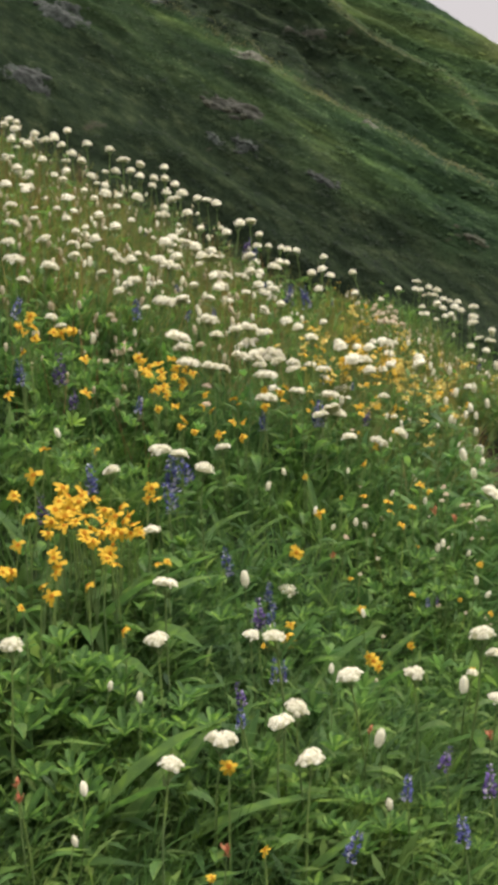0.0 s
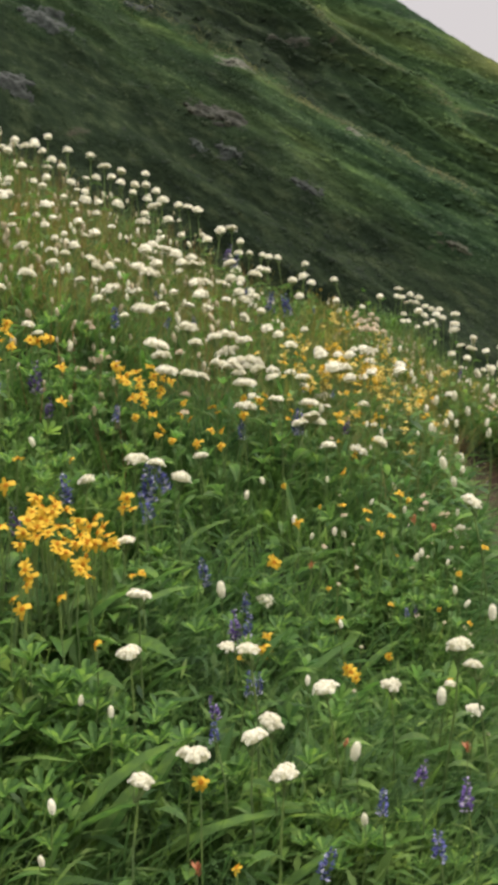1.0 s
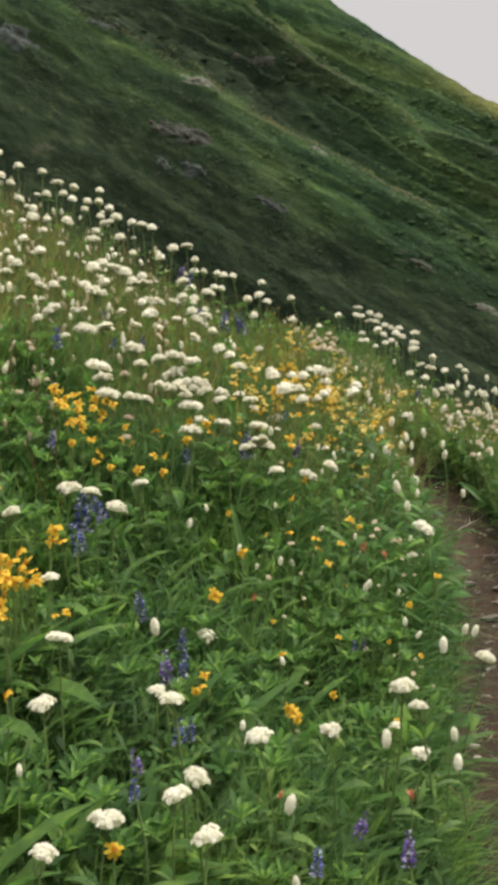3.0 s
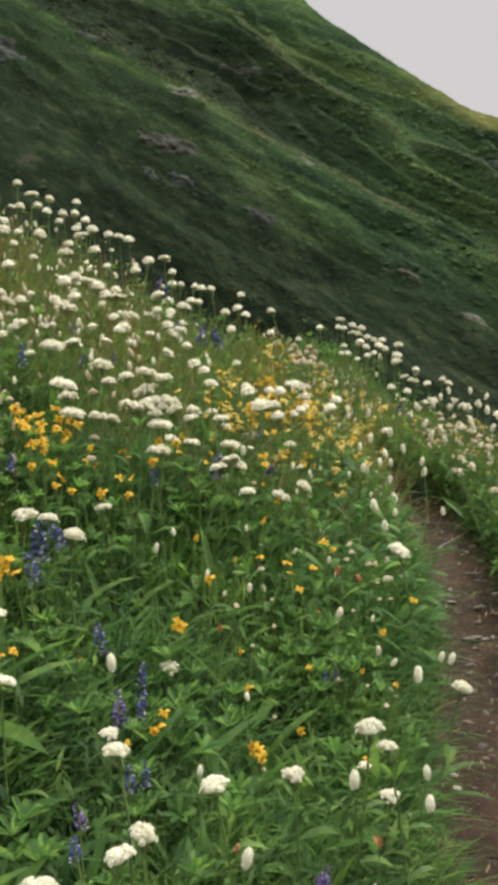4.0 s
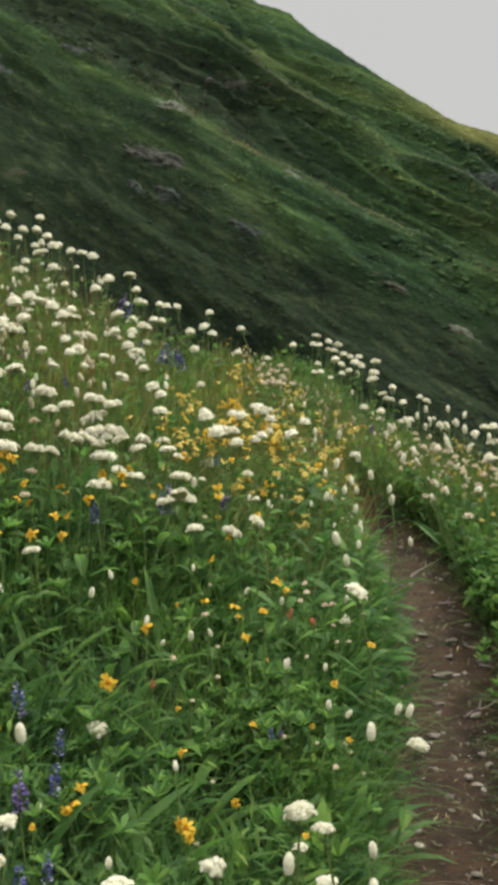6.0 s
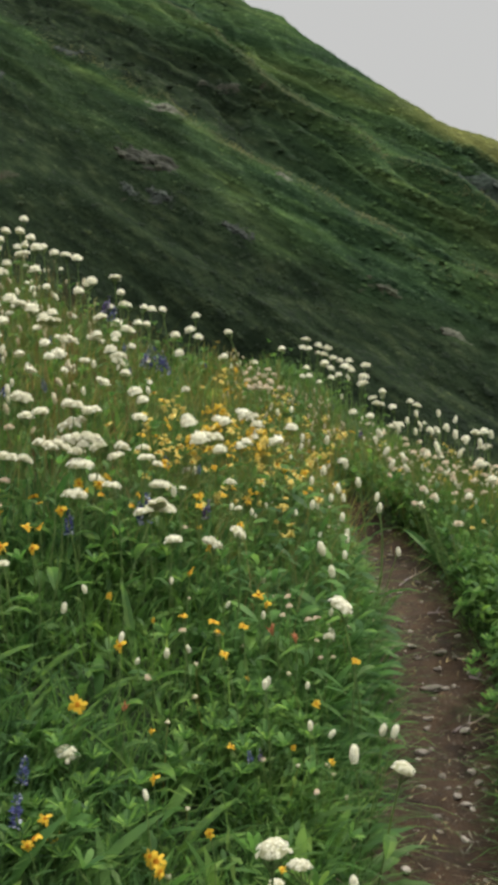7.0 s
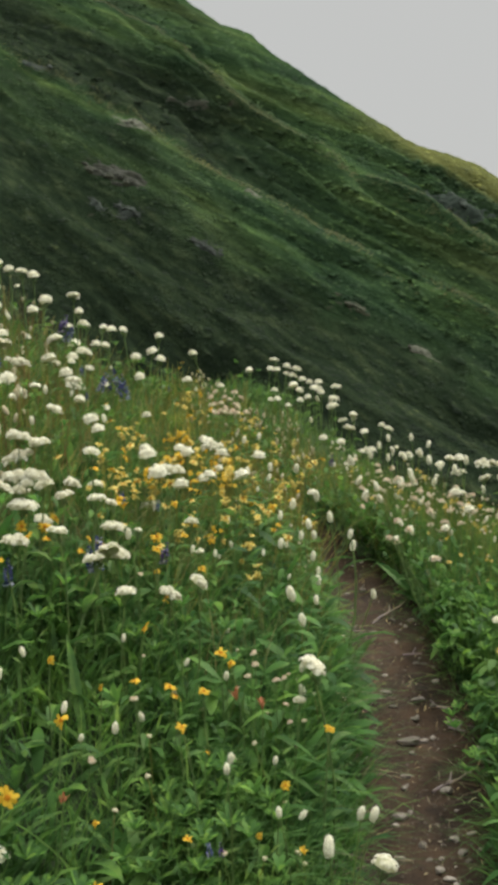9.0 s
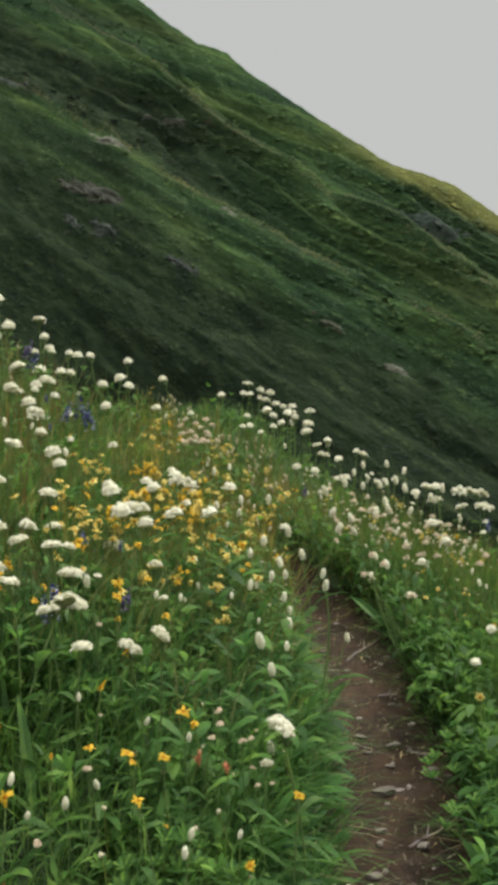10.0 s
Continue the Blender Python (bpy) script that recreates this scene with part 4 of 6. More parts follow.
ARNICA_BAND = [(0.527, 6.165, 1.324, 0.046), (0.652, 6.565, 1.358, 0.046), (0.599, 5.683, 1.165, 0.043), (0.868, 5.283, 0.929, 0.046), (0.899, 4.979, 0.836, 0.046)]
ARNICA_LATE_NEARER = [(0.258, 5.219, 1.201, 0.046), (0.397, 5.204, 1.127, 0.046), (0.44, 5.788, 1.096, 0.046), (0.223, 4.651, 1.066, 0.046), (0.237, 4.51, 1.024, 0.046), (0.291, 5.077, 1.061, 0.046), (0.739, 5.255, 0.97, 0.046), (0.811, 5.254, 0.94, 0.046), (0.001, 4.633, 0.952, 0.046), (0.38, 4.393, 0.915, 0.045), (0.253, 3.453, 0.653, 0.025), (0.333, 3.527, 0.647, 0.036), (0.424, 3.552, 0.622, 0.039), (0.438, 3.618, 0.579, 0.035), (0.513, 3.581, 0.6, 0.034), (0.57, 3.805, 0.649, 0.046), (0.763, 6.051, 1.161, 0.046), (0.985, 5.587, 0.932, 0.046), (1.026, 5.375, 0.857, 0.045), (1.199, 6.658, 1.081, 0.046), (0.519, 5.051, 1.027, 0.046), (1.745, 4.891, 0.373, 0.045), (0.917, 5.529, 0.951, 0.042), (0.855, 3.618, 0.478, 0.033)]
ARNICA_LATE_FURTHER = [(0.172, 3.27, 0.626, 0.039)]
ARNICA_LATE = ARNICA_LATE_NEARER + ARNICA_LATE_FURTHER
LUPINE_NEAR = [(-0.28, 2.946, 0.797, 0.062), (-0.255, 3.042, 0.803, 0.057), (-0.27, 2.772, 0.754, 0.05), (-0.452, 2.554, 0.83, 0.046), (-0.506, 2.238, 0.798, 0.036), (-0.011, 2.325, 0.532, 0.042), (-0.04, 1.91, 0.479, 0.027), (-0.035, 1.826, 0.461, 0.024), (0.167, 1.607, 0.315, 0.032), (0.484, 2.026, 0.252, 0.04), (0.389, 1.808, 0.25, 0.036), (0.393, 2.039, 0.296, 0.033), (0.29, 1.863, 0.309, 0.031), (-0.734, 2.967, 1.1, 0.043), (-0.658, 3.168, 1.104, 0.056), (-0.584, 3.01, 1.017, 0.035), (-0.87, 3.489, 1.313, 0.043), (-0.549, 4.18, 1.326, 0.051), (-0.423, 3.299, 0.985, 0.034), (-0.025, 3.779, 0.898, 0.043), (0.409, 4.298, 0.873, 0.04)]
LUPINE_LATE = [(0.202, 4.106, 0.906, 0.061), (0.099, 6.986, 1.525, 0.089), (0.19, 6.146, 1.471, 0.076), (0.102, 6.054, 1.492, 0.055), (-0.127, 6.727, 1.779, 0.056), (-0.178, 6.924, 1.854, 0.058), (0.183, 4.043, 0.893, 0.045), (1.384, 6.946, 1.046, 0.036), (2.659, 7.499, 0.78, 0.047)]
PAINTBRUSHES = [(-0.344, 1.36, 0.506, 0.017), (-0.355, 1.385, 0.517, 0.015), (-0.043, 1.457, 0.378, 0.02), (0.201, 3.01, 0.537, 0.024), (0.23, 2.03, 0.36, 0.017), (0.672, 3.628, 0.548, 0.029), (0.601, 3.636, 0.577, 0.037), (0.527, 2.241, 0.268, 0.024)]
EVERLASTING_PATCH = [(0.902, 7.272, 1.327, 0.05), (0.826, 7.061, 1.327, 0.05), (2.048, 7.65, 0.867, 0.05), (1.803, 7.611, 0.931, 0.05)]
EVERLASTING_LATE = [(0.67, 3.87, 0.628, 0.031), (0.641, 3.725, 0.597, 0.027), (0.669, 3.807, 0.61, 0.027), (0.726, 3.767, 0.574, 0.027), (0.752, 3.796, 0.572, 0.024), (1.594, 11.207, 2.07, 0.05), (1.762, 6.864, 0.933, 0.05), (1.927, 7.285, 0.863, 0.05), (2.055, 7.291, 0.801, 0.05), (2.075, 7.043, 0.781, 0.05), (1.952, 6.893, 0.781, 0.05), (1.978, 7.208, 0.834, 0.05), (2.176, 7.224, 0.796, 0.05), (1.879, 6.937, 0.811, 0.05), (0.248, 3.158, 0.565, 0.025), (0.335, 3.445, 0.62, 0.024)]
VALERIAN_MID = [(-0.261, 4.336, 1.283, 0.082), (-0.131, 3.937, 1.237, 0.055), (-0.293, 5.146, 1.523, 0.05), (-0.288, 5.839, 1.579, 0.104), (-0.278, 5.47, 1.483, 0.075), (-0.099, 4.519, 1.253, 0.078), (-0.032, 4.558, 1.231, 0.07), (-0.266, 5.755, 1.426, 0.068), (-0.103, 4.56, 1.181, 0.101), (-0.08, 3.841, 1.13, 0.104), (-0.013, 4.071, 1.14, 0.119), (0.035, 4.151, 1.11, 0.063), (-0.039, 4.14, 1.094, 0.063), (-0.017, 4.032, 1.053, 0.088), (-0.009, 3.819, 0.971, 0.082)]
VALERIAN_CREST_LATE_NEARER = [(1.35, 9.959, 1.79, 0.094), (1.255, 9.346, 1.681, 0.078), (1.327, 9.494, 1.683, 0.069), (1.451, 9.906, 1.726, 0.083), (1.556, 10.057, 1.711, 0.105), (1.448, 9.568, 1.641, 0.12), (1.553, 9.626, 1.603, 0.081), (1.617, 9.656, 1.579, 0.071), (1.81, 10.532, 1.71, 0.1), (1.735, 9.932, 1.588, 0.083), (1.631, 9.47, 1.525, 0.089), (1.687, 9.456, 1.49, 0.079), (1.418, 9.111, 1.54, 0.085), (1.454, 9.028, 1.5, 0.075), (1.507, 8.9, 1.442, 0.074), (1.399, 8.55, 1.414, 0.062), (1.196, 8.434, 1.491, 0.061), (1.107, 7.822, 1.416, 0.048), (1.176, 8.03, 1.42, 0.058), (1.245, 7.994, 1.378, 0.049), (0.738, 7.143, 1.492, 0.044), (0.364, 7.645, 1.827, 0.07), (1.908, 10.049, 1.554, 0.106), (1.8, 9.463, 1.441, 0.109)]
VALERIAN_CREST_LATE_FURTHER = [(1.725, 9.076, 1.374, 0.104), (1.74, 8.392, 1.208, 0.096), (2.09, 8.91, 1.219, 0.065), (1.383, 7.273, 1.174, 0.06), (1.516, 7.409, 1.133, 0.069)]
VALERIAN_CREST_LATE = VALERIAN_CREST_LATE_NEARER + VALERIAN_CREST_LATE_FURTHER
BISTORT_CREST_LATE_NEARER = [(2.309, 8.84, 1.131, 0.034), (2.441, 8.818, 1.108, 0.034), (2.26, 8.347, 1.029, 0.038), (2.093, 8.138, 1.016, 0.037), (2.275, 8.142, 0.985, 0.04), (2.011, 7.595, 0.931, 0.037), (2.093, 8.682, 1.131, 0.033), (1.951, 8.329, 1.088, 0.031), (2.042, 8.292, 1.058, 0.028), (1.936, 7.946, 1.016, 0.03), (1.791, 7.827, 1.042, 0.032), (1.785, 7.944, 1.067, 0.03), (2.316, 7.992, 0.95, 0.036), (2.41, 7.957, 0.93, 0.036), (2.137, 7.461, 0.88, 0.034), (1.978, 7.403, 0.904, 0.033), (1.477, 6.564, 0.955, 0.032), (1.594, 6.653, 0.915, 0.03), (1.55, 6.345, 0.87, 0.028), (1.455, 6.264, 0.899, 0.032), (0.972, 5.424, 0.929, 0.029), (0.889, 5.665, 1.032, 0.021), (1.017, 5.24, 0.86, 0.026), (1.024, 5.121, 0.826, 0.022)]
BISTORT_CREST_LATE_FURTHER = [(0.958, 5.031, 0.836, 0.022), (0.859, 4.879, 0.824, 0.024), (0.809, 6.158, 1.197, 0.022), (0.906, 6.411, 1.208, 0.021)]
BISTORT_CREST_LATE = BISTORT_CREST_LATE_NEARER + BISTORT_CREST_LATE_FURTHER
ARNICA_MID_NEARER = [(0.253, 4.995, 1.161, 0.045), (0.477, 5.286, 1.125, 0.044), (0.53, 5.374, 1.121, 0.045), (0.184, 4.599, 1.087, 0.037), (0.146, 4.516, 1.081, 0.036), (0.411, 4.672, 0.996, 0.042), (0.445, 4.738, 0.997, 0.034), (0.042, 4.082, 0.991, 0.046), (0.058, 4.015, 0.96, 0.042), (-0.134, 3.79, 0.979, 0.039), (-0.114, 3.768, 0.96, 0.029), (-0.01, 3.509, 0.964, 0.036), (-0.093, 3.635, 0.9, 0.038), (0.384, 4.265, 0.891, 0.038), (0.157, 4.037, 0.919, 0.036), (0.622, 5.395, 1.08, 0.046), (0.602, 5.233, 1.049, 0.039), (0.561, 5.518, 1.143, 0.046), (1.226, 6.533, 1.057, 0.046), (1.295, 6.737, 1.065, 0.046), (1.171, 6.367, 1.048, 0.046), (0.837, 5.172, 0.917, 0.043), (0.676, 4.999, 0.952, 0.046), (0.401, 5.96, 1.336, 0.033)]
ARNICA_MID_FURTHER = [(0.551, 6.139, 1.306, 0.034), (0.595, 6.564, 1.388, 0.037), (0.604, 6.376, 1.337, 0.042), (0.356, 4.679, 1.025, 0.046)]
ARNICA_MID = ARNICA_MID_NEARER + ARNICA_MID_FURTHER
ARNICA_CROWD_NEARER = [(-0.476, 2.32, 0.84, 0.041), (-0.447, 2.272, 0.813, 0.043), (-0.467, 2.241, 0.818, 0.037), (-0.433, 2.299, 0.809, 0.04), (-0.41, 2.357, 0.807, 0.039), (-0.443, 2.189, 0.793, 0.039), (-0.419, 2.191, 0.78, 0.034), (-0.389, 2.202, 0.765, 0.036), (-0.381, 2.269, 0.774, 0.035), (-0.361, 2.266, 0.761, 0.035), (-0.352, 2.337, 0.769, 0.039), (-0.313, 2.345, 0.747, 0.034), (-0.293, 2.323, 0.731, 0.028), (-0.461, 2.125, 0.791, 0.035), (-0.394, 2.161, 0.76, 0.038), (-0.372, 2.143, 0.744, 0.033), (-0.344, 2.238, 0.746, 0.035), (-0.328, 2.265, 0.741, 0.032), (-0.334, 2.135, 0.72, 0.035), (-0.316, 2.098, 0.703, 0.028), (-0.424, 1.98, 0.74, 0.033), (-0.408, 1.93, 0.721, 0.028), (-0.446, 2.236, 0.805, 0.037), (-0.434, 2.238, 0.798, 0.037)]
ARNICA_CROWD_FURTHER = [(-0.433, 2.336, 0.817, 0.038), (-0.364, 2.207, 0.752, 0.032), (-0.332, 2.334, 0.756, 0.033)]
ARNICA_CROWD = ARNICA_CROWD_NEARER + ARNICA_CROWD_FURTHER
ARNICA_UPPER = [(-0.805, 3.224, 1.24, 0.045), (-0.799, 3.394, 1.281, 0.046), (-0.769, 3.307, 1.241, 0.046), (-0.776, 3.218, 1.221, 0.038), (-0.697, 3.404, 1.223, 0.044), (-0.675, 3.49, 1.234, 0.046), (-0.465, 3.596, 1.135, 0.046), (-0.446, 3.603, 1.124, 0.046), (-0.424, 3.585, 1.104, 0.046), (-0.437, 3.531, 1.096, 0.046), (-0.402, 3.656, 1.113, 0.046), (-0.38, 3.551, 1.065, 0.046), (-0.385, 3.425, 1.03, 0.046), (-0.364, 3.494, 1.037, 0.046), (-0.415, 3.513, 1.076, 0.045), (-0.348, 3.441, 1.01, 0.041), (-0.315, 3.396, 0.974, 0.04), (-0.359, 3.283, 0.971, 0.035), (-0.284, 3.271, 0.916, 0.035), (-0.241, 3.297, 0.895, 0.032), (-0.163, 3.401, 0.877, 0.044), (-0.089, 3.484, 0.86, 0.041)]
EVERLASTING_BANK = [(2.313, 7.585, 0.824, 0.05), (2.37, 7.417, 0.785, 0.05), (1.86, 6.46, 0.703, 0.05), (1.941, 7.818, 0.941, 0.05), (1.629, 7.524, 1.015, 0.05), (1.817, 7.738, 0.966, 0.05), (1.417, 6.143, 0.84, 0.043), (2.212, 7.12, 0.754, 0.05), (2.268, 7.124, 0.745, 0.05), (1.529, 5.805, 0.698, 0.046), (0.755, 6.949, 1.358, 0.05), (0.663, 6.647, 1.339, 0.05), (0.719, 6.777, 1.34, 0.05), (0.848, 7.202, 1.36, 0.05), (0.772, 6.831, 1.323, 0.05), (0.838, 7.266, 1.379, 0.05), (0.798, 6.977, 1.341, 0.05), (0.685, 6.641, 1.326, 0.05), (0.743, 6.79, 1.33, 0.05), (0.674, 6.824, 1.374, 0.05)]
EVERLASTING_UPPER = [(-0.62, 4.03, 1.28, 0.036), (-0.64, 4.06, 1.3, 0.03), (-0.55, 3.85, 1.18, 0.04), (-0.55, 3.72, 1.15, 0.036), (-0.53, 3.82, 1.16, 0.034), (-0.58, 3.59, 1.12, 0.03), (-0.29, 4.24, 1.18, 0.04), (-0.23, 3.67, 0.96, 0.036), (-0.24, 3.87, 1.02, 0.04)]
VALERIAN_CLOSE = [(-0.8, 3.71, 1.28, 0.045), (-0.76, 3.69, 1.25, 0.04), (-0.183, 2.906, 0.811, 0.057), (-0.027, 2.284, 0.494, 0.046), (0.029, 1.871, 0.603, 0.052), (0.191, 2.076, 0.461, 0.061), (0.35, 2.246, 0.415, 0.052), (0.512, 2.278, 0.497, 0.064), (0.567, 2.383, 0.417, 0.056), (0.53, 2.482, 0.339, 0.034), (0.576, 2.401, 0.304, 0.049), (0.062, 2.985, 0.43, 0.055), (-0.148, 3.301, 0.839, 0.049)]
BISTORT_CLOSE = [(-0.052, 2.569, 0.566, 0.024), (0.16, 2.26, 0.423, 0.013), (0.018, 2.363, 0.49, 0.012)]
ARNICA_CLOSE = [(0.089, 2.995, 0.55, 0.044), (0.069, 2.608, 0.432, 0.028), (0.06, 2.529, 0.425, 0.034), (0.07, 2.711, 0.351, 0.035), (0.051, 2.498, 0.425, 0.025), (0.291, 2.632, 0.324, 0.043), (0.28, 2.62, 0.342, 0.031), (0.303, 2.583, 0.326, 0.033), (-0.161, 2.848, 0.494, 0.034), (0.0, 2.392, 0.437, 0.017)]
LUPINE_CLOSE = [(-0.116, 2.902, 0.542, 0.046), (0.008, 2.71, 0.495, 0.034), (0.019, 2.568, 0.467, 0.038), (0.031, 2.088, 0.472, 0.032), (0.047, 2.269, 0.412, 0.029), (0.51, 3.147, 0.359, 0.02), (0.534, 3.111, 0.375, 0.017)]
ARNICA_EDGE = [(-0.367, 3.829, 1.131, 0.046), (-0.342, 3.845, 1.121, 0.046), (-0.316, 3.858, 1.11, 0.046), (-0.346, 3.764, 1.096, 0.046), (-0.314, 3.789, 1.085, 0.046), (-0.288, 3.802, 1.075, 0.043), (-0.342, 3.676, 1.065, 0.046), (-0.323, 3.774, 1.043, 0.042), (-0.312, 3.63, 1.032, 0.041), (-0.234, 3.578, 0.964, 0.037), (-0.329, 3.957, 0.899, 0.045), (-0.201, 3.582, 0.949, 0.033), (-0.131, 3.626, 0.902, 0.041), (-0.02, 4.017, 0.999, 0.046), (0.003, 3.974, 0.972, 0.041)]
VALERIAN_END_NEARER = [(-0.122, 5.735, 1.589, 0.067), (0.001, 5.55, 1.48, 0.079), (0.036, 6.503, 1.705, 0.054), (0.079, 6.583, 1.704, 0.049), (0.245, 6.647, 1.638, 0.062), (0.277, 6.24, 1.517, 0.057), (0.329, 7.045, 1.696, 0.066), (0.378, 6.955, 1.647, 0.059), (0.583, 7.771, 1.726, 0.067), (-0.03, 6.863, 1.587, 0.058), (-0.041, 5.002, 1.359, 0.039), (0.076, 5.564, 1.303, 0.075), (0.133, 5.185, 1.264, 0.059), (0.329, 5.058, 1.188, 0.049), (0.383, 4.841, 1.105, 0.076), (0.504, 5.298, 1.164, 0.057), (0.601, 5.617, 1.197, 0.061), (0.591, 5.122, 1.075, 0.055), (0.174, 4.435, 1.091, 0.049), (0.229, 4.344, 1.036, 0.044), (0.107, 3.83, 1.0, 0.055), (0.323, 4.232, 0.957, 0.028), (0.535, 6.769, 1.518, 0.051), (1.033, 8.736, 1.649, 0.069)]
VALERIAN_END_FURTHER = [(2.67, 8.779, 1.116, 0.123), (2.42, 8.083, 0.986, 0.104), (2.353, 7.633, 1.045, 0.075), (2.762, 8.433, 1.016, 0.143), (1.796, 8.087, 1.246, 0.072), (1.886, 9.042, 1.303, 0.072), (2.006, 10.255, 1.283, 0.093), (2.25, 9.403, 1.315, 0.095), (2.16, 7.042, 0.83, 0.082)]
VALERIAN_END = VALERIAN_END_NEARER + VALERIAN_END_FURTHER
EVERLASTING_END_NEARER = [(2.005, 7.312, 0.755, 0.05), (1.71, 5.884, 0.836, 0.05), (1.612, 6.181, 0.76, 0.05), (1.652, 6.107, 0.721, 0.05), (1.967, 6.58, 0.705, 0.05), (2.077, 6.631, 0.691, 0.05), (1.922, 6.412, 0.681, 0.05), (2.079, 6.873, 0.739, 0.05), (2.251, 6.945, 0.722, 0.05), (2.361, 7.026, 0.721, 0.05), (1.782, 7.269, 0.901, 0.05), (1.749, 6.692, 0.907, 0.05), (1.49, 6.538, 0.902, 0.049), (1.462, 6.306, 0.864, 0.041), (1.628, 6.763, 0.879, 0.05), (1.479, 5.765, 0.721, 0.047), (1.717, 5.805, 0.61, 0.05), (2.407, 6.801, 0.67, 0.05), (2.314, 6.622, 0.647, 0.05), (0.715, 7.266, 1.458, 0.05), (0.81, 8.055, 1.44, 0.05), (0.727, 6.909, 1.385, 0.05), (0.799, 7.253, 1.407, 0.05), (0.858, 7.682, 1.461, 0.05)]
EVERLASTING_END_FURTHER = [(0.673, 7.002, 1.424, 0.05), (0.889, 7.594, 1.424, 0.05)]
EVERLASTING_END = EVERLASTING_END_NEARER + EVERLASTING_END_FURTHER
ARNICA_END_NEARER = [(0.173, 5.398, 1.305, 0.046), (0.211, 5.341, 1.272, 0.046), (0.265, 5.177, 1.203, 0.046), (0.231, 5.373, 1.177, 0.046), (0.398, 5.156, 1.131, 0.046), (0.442, 5.292, 1.144, 0.046), (0.42, 5.651, 1.074, 0.046), (0.315, 4.628, 1.092, 0.046), (0.363, 5.594, 1.017, 0.046), (0.41, 4.658, 1.072, 0.046), (0.429, 4.93, 1.063, 0.044), (0.244, 4.431, 1.076, 0.046), (0.25, 4.678, 1.076, 0.037), (0.25, 4.528, 1.034, 0.039), (0.269, 4.506, 1.017, 0.036), (0.153, 4.673, 1.137, 0.041), (0.209, 4.791, 1.127, 0.035), (0.508, 4.653, 1.087, 0.041), (0.556, 5.605, 0.965, 0.043), (0.51, 4.91, 0.994, 0.044), (0.634, 5.509, 1.104, 0.046), (0.724, 5.189, 0.977, 0.046), (0.794, 5.702, 0.922, 0.046), (0.812, 5.694, 0.915, 0.046)]
ARNICA_END_FURTHER = [(0.847, 5.552, 0.897, 0.046), (0.023, 4.646, 1.18, 0.044), (0.064, 4.167, 1.009, 0.045), (0.384, 4.361, 0.92, 0.041), (0.175, 4.133, 0.944, 0.035), (0.208, 4.13, 0.927, 0.035), (0.604, 6.802, 1.44, 0.042), (0.465, 5.976, 1.383, 0.036), (0.506, 6.292, 1.366, 0.038), (1.018, 5.354, 0.872, 0.032), (0.872, 5.079, 0.875, 0.03), (0.841, 4.983, 0.866, 0.029)]
ARNICA_END = ARNICA_END_NEARER + ARNICA_END_FURTHER
CLUMPS = [(-0.37, 1.84, 0.3, 0.16, 16), (-0.31, 1.8, 0.28, 0.14, 14), (-0.43, 1.78, 0.3, 0.15, 14), (-0.38, 1.6, 0.22, 0.13, 10), (-0.23, 1.95, 0.26, 0.12, 10), (0.07, 2.01, 0.22, 0.12, 8), (0.12, 1.86, 0.22, 0.12, 8), (0.5, 3.34, 0.24, 0.14, 10), (0.6, 3.52, 0.22, 0.12, 8), (0.02, 3.02, 0.22, 0.12, 8), (-0.3, 2.72, 0.24, 0.14, 9), (-0.66, 2.68, 0.3, 0.2, 9), (-0.5, 2.93, 0.3, 0.18, 9), (1.83, 5.92, 0.34, 0.18, 12), (2.06, 5.94, 0.34, 0.18, 12), (1.74, 5.33, 0.34, 0.18, 14), (1.63, 4.75, 0.34, 0.16, 12), (1.97, 5.5, 0.36, 0.2, 12), (1.89, 5.95, 0.3, 0.16, 10), (1.57, 4.39, 0.3, 0.16, 12), (0.46, 3.53, 0.24, 0.15, 10), (0.42, 3.22, 0.24, 0.14, 10), (0.15, 2.87, 0.24, 0.16, 11), (0.05, 2.7, 0.22, 0.13, 8), (0.28, 4.03, 0.22, 0.12, 7), (-0.38, 1.64, 0.26, 0.15, 10), (-0.19, 2.53, 0.24, 0.13, 8), (-0.17, 1.84, 0.24, 0.13, 9), (0.14, 1.93, 0.24, 0.16, 12), (-0.27, 1.78, 0.26, 0.14, 10), (-0.85, 3.95, 0.34, 0.18, 10), (-0.75, 4.1, 0.34, 0.18, 10), (-0.67, 4.26, 0.34, 0.16, 9), (-0.6, 3.75, 0.32, 0.16, 9), (-0.69, 3.6, 0.32, 0.16, 9), (-0.5, 3.6, 0.3, 0.16, 9), (-0.58, 3.38, 0.3, 0.16, 9), (-0.76, 3.46, 0.32, 0.16, 9), (-0.35, 3.65, 0.28, 0.14, 8), (-0.45, 3.87, 0.3, 0.15, 8)]
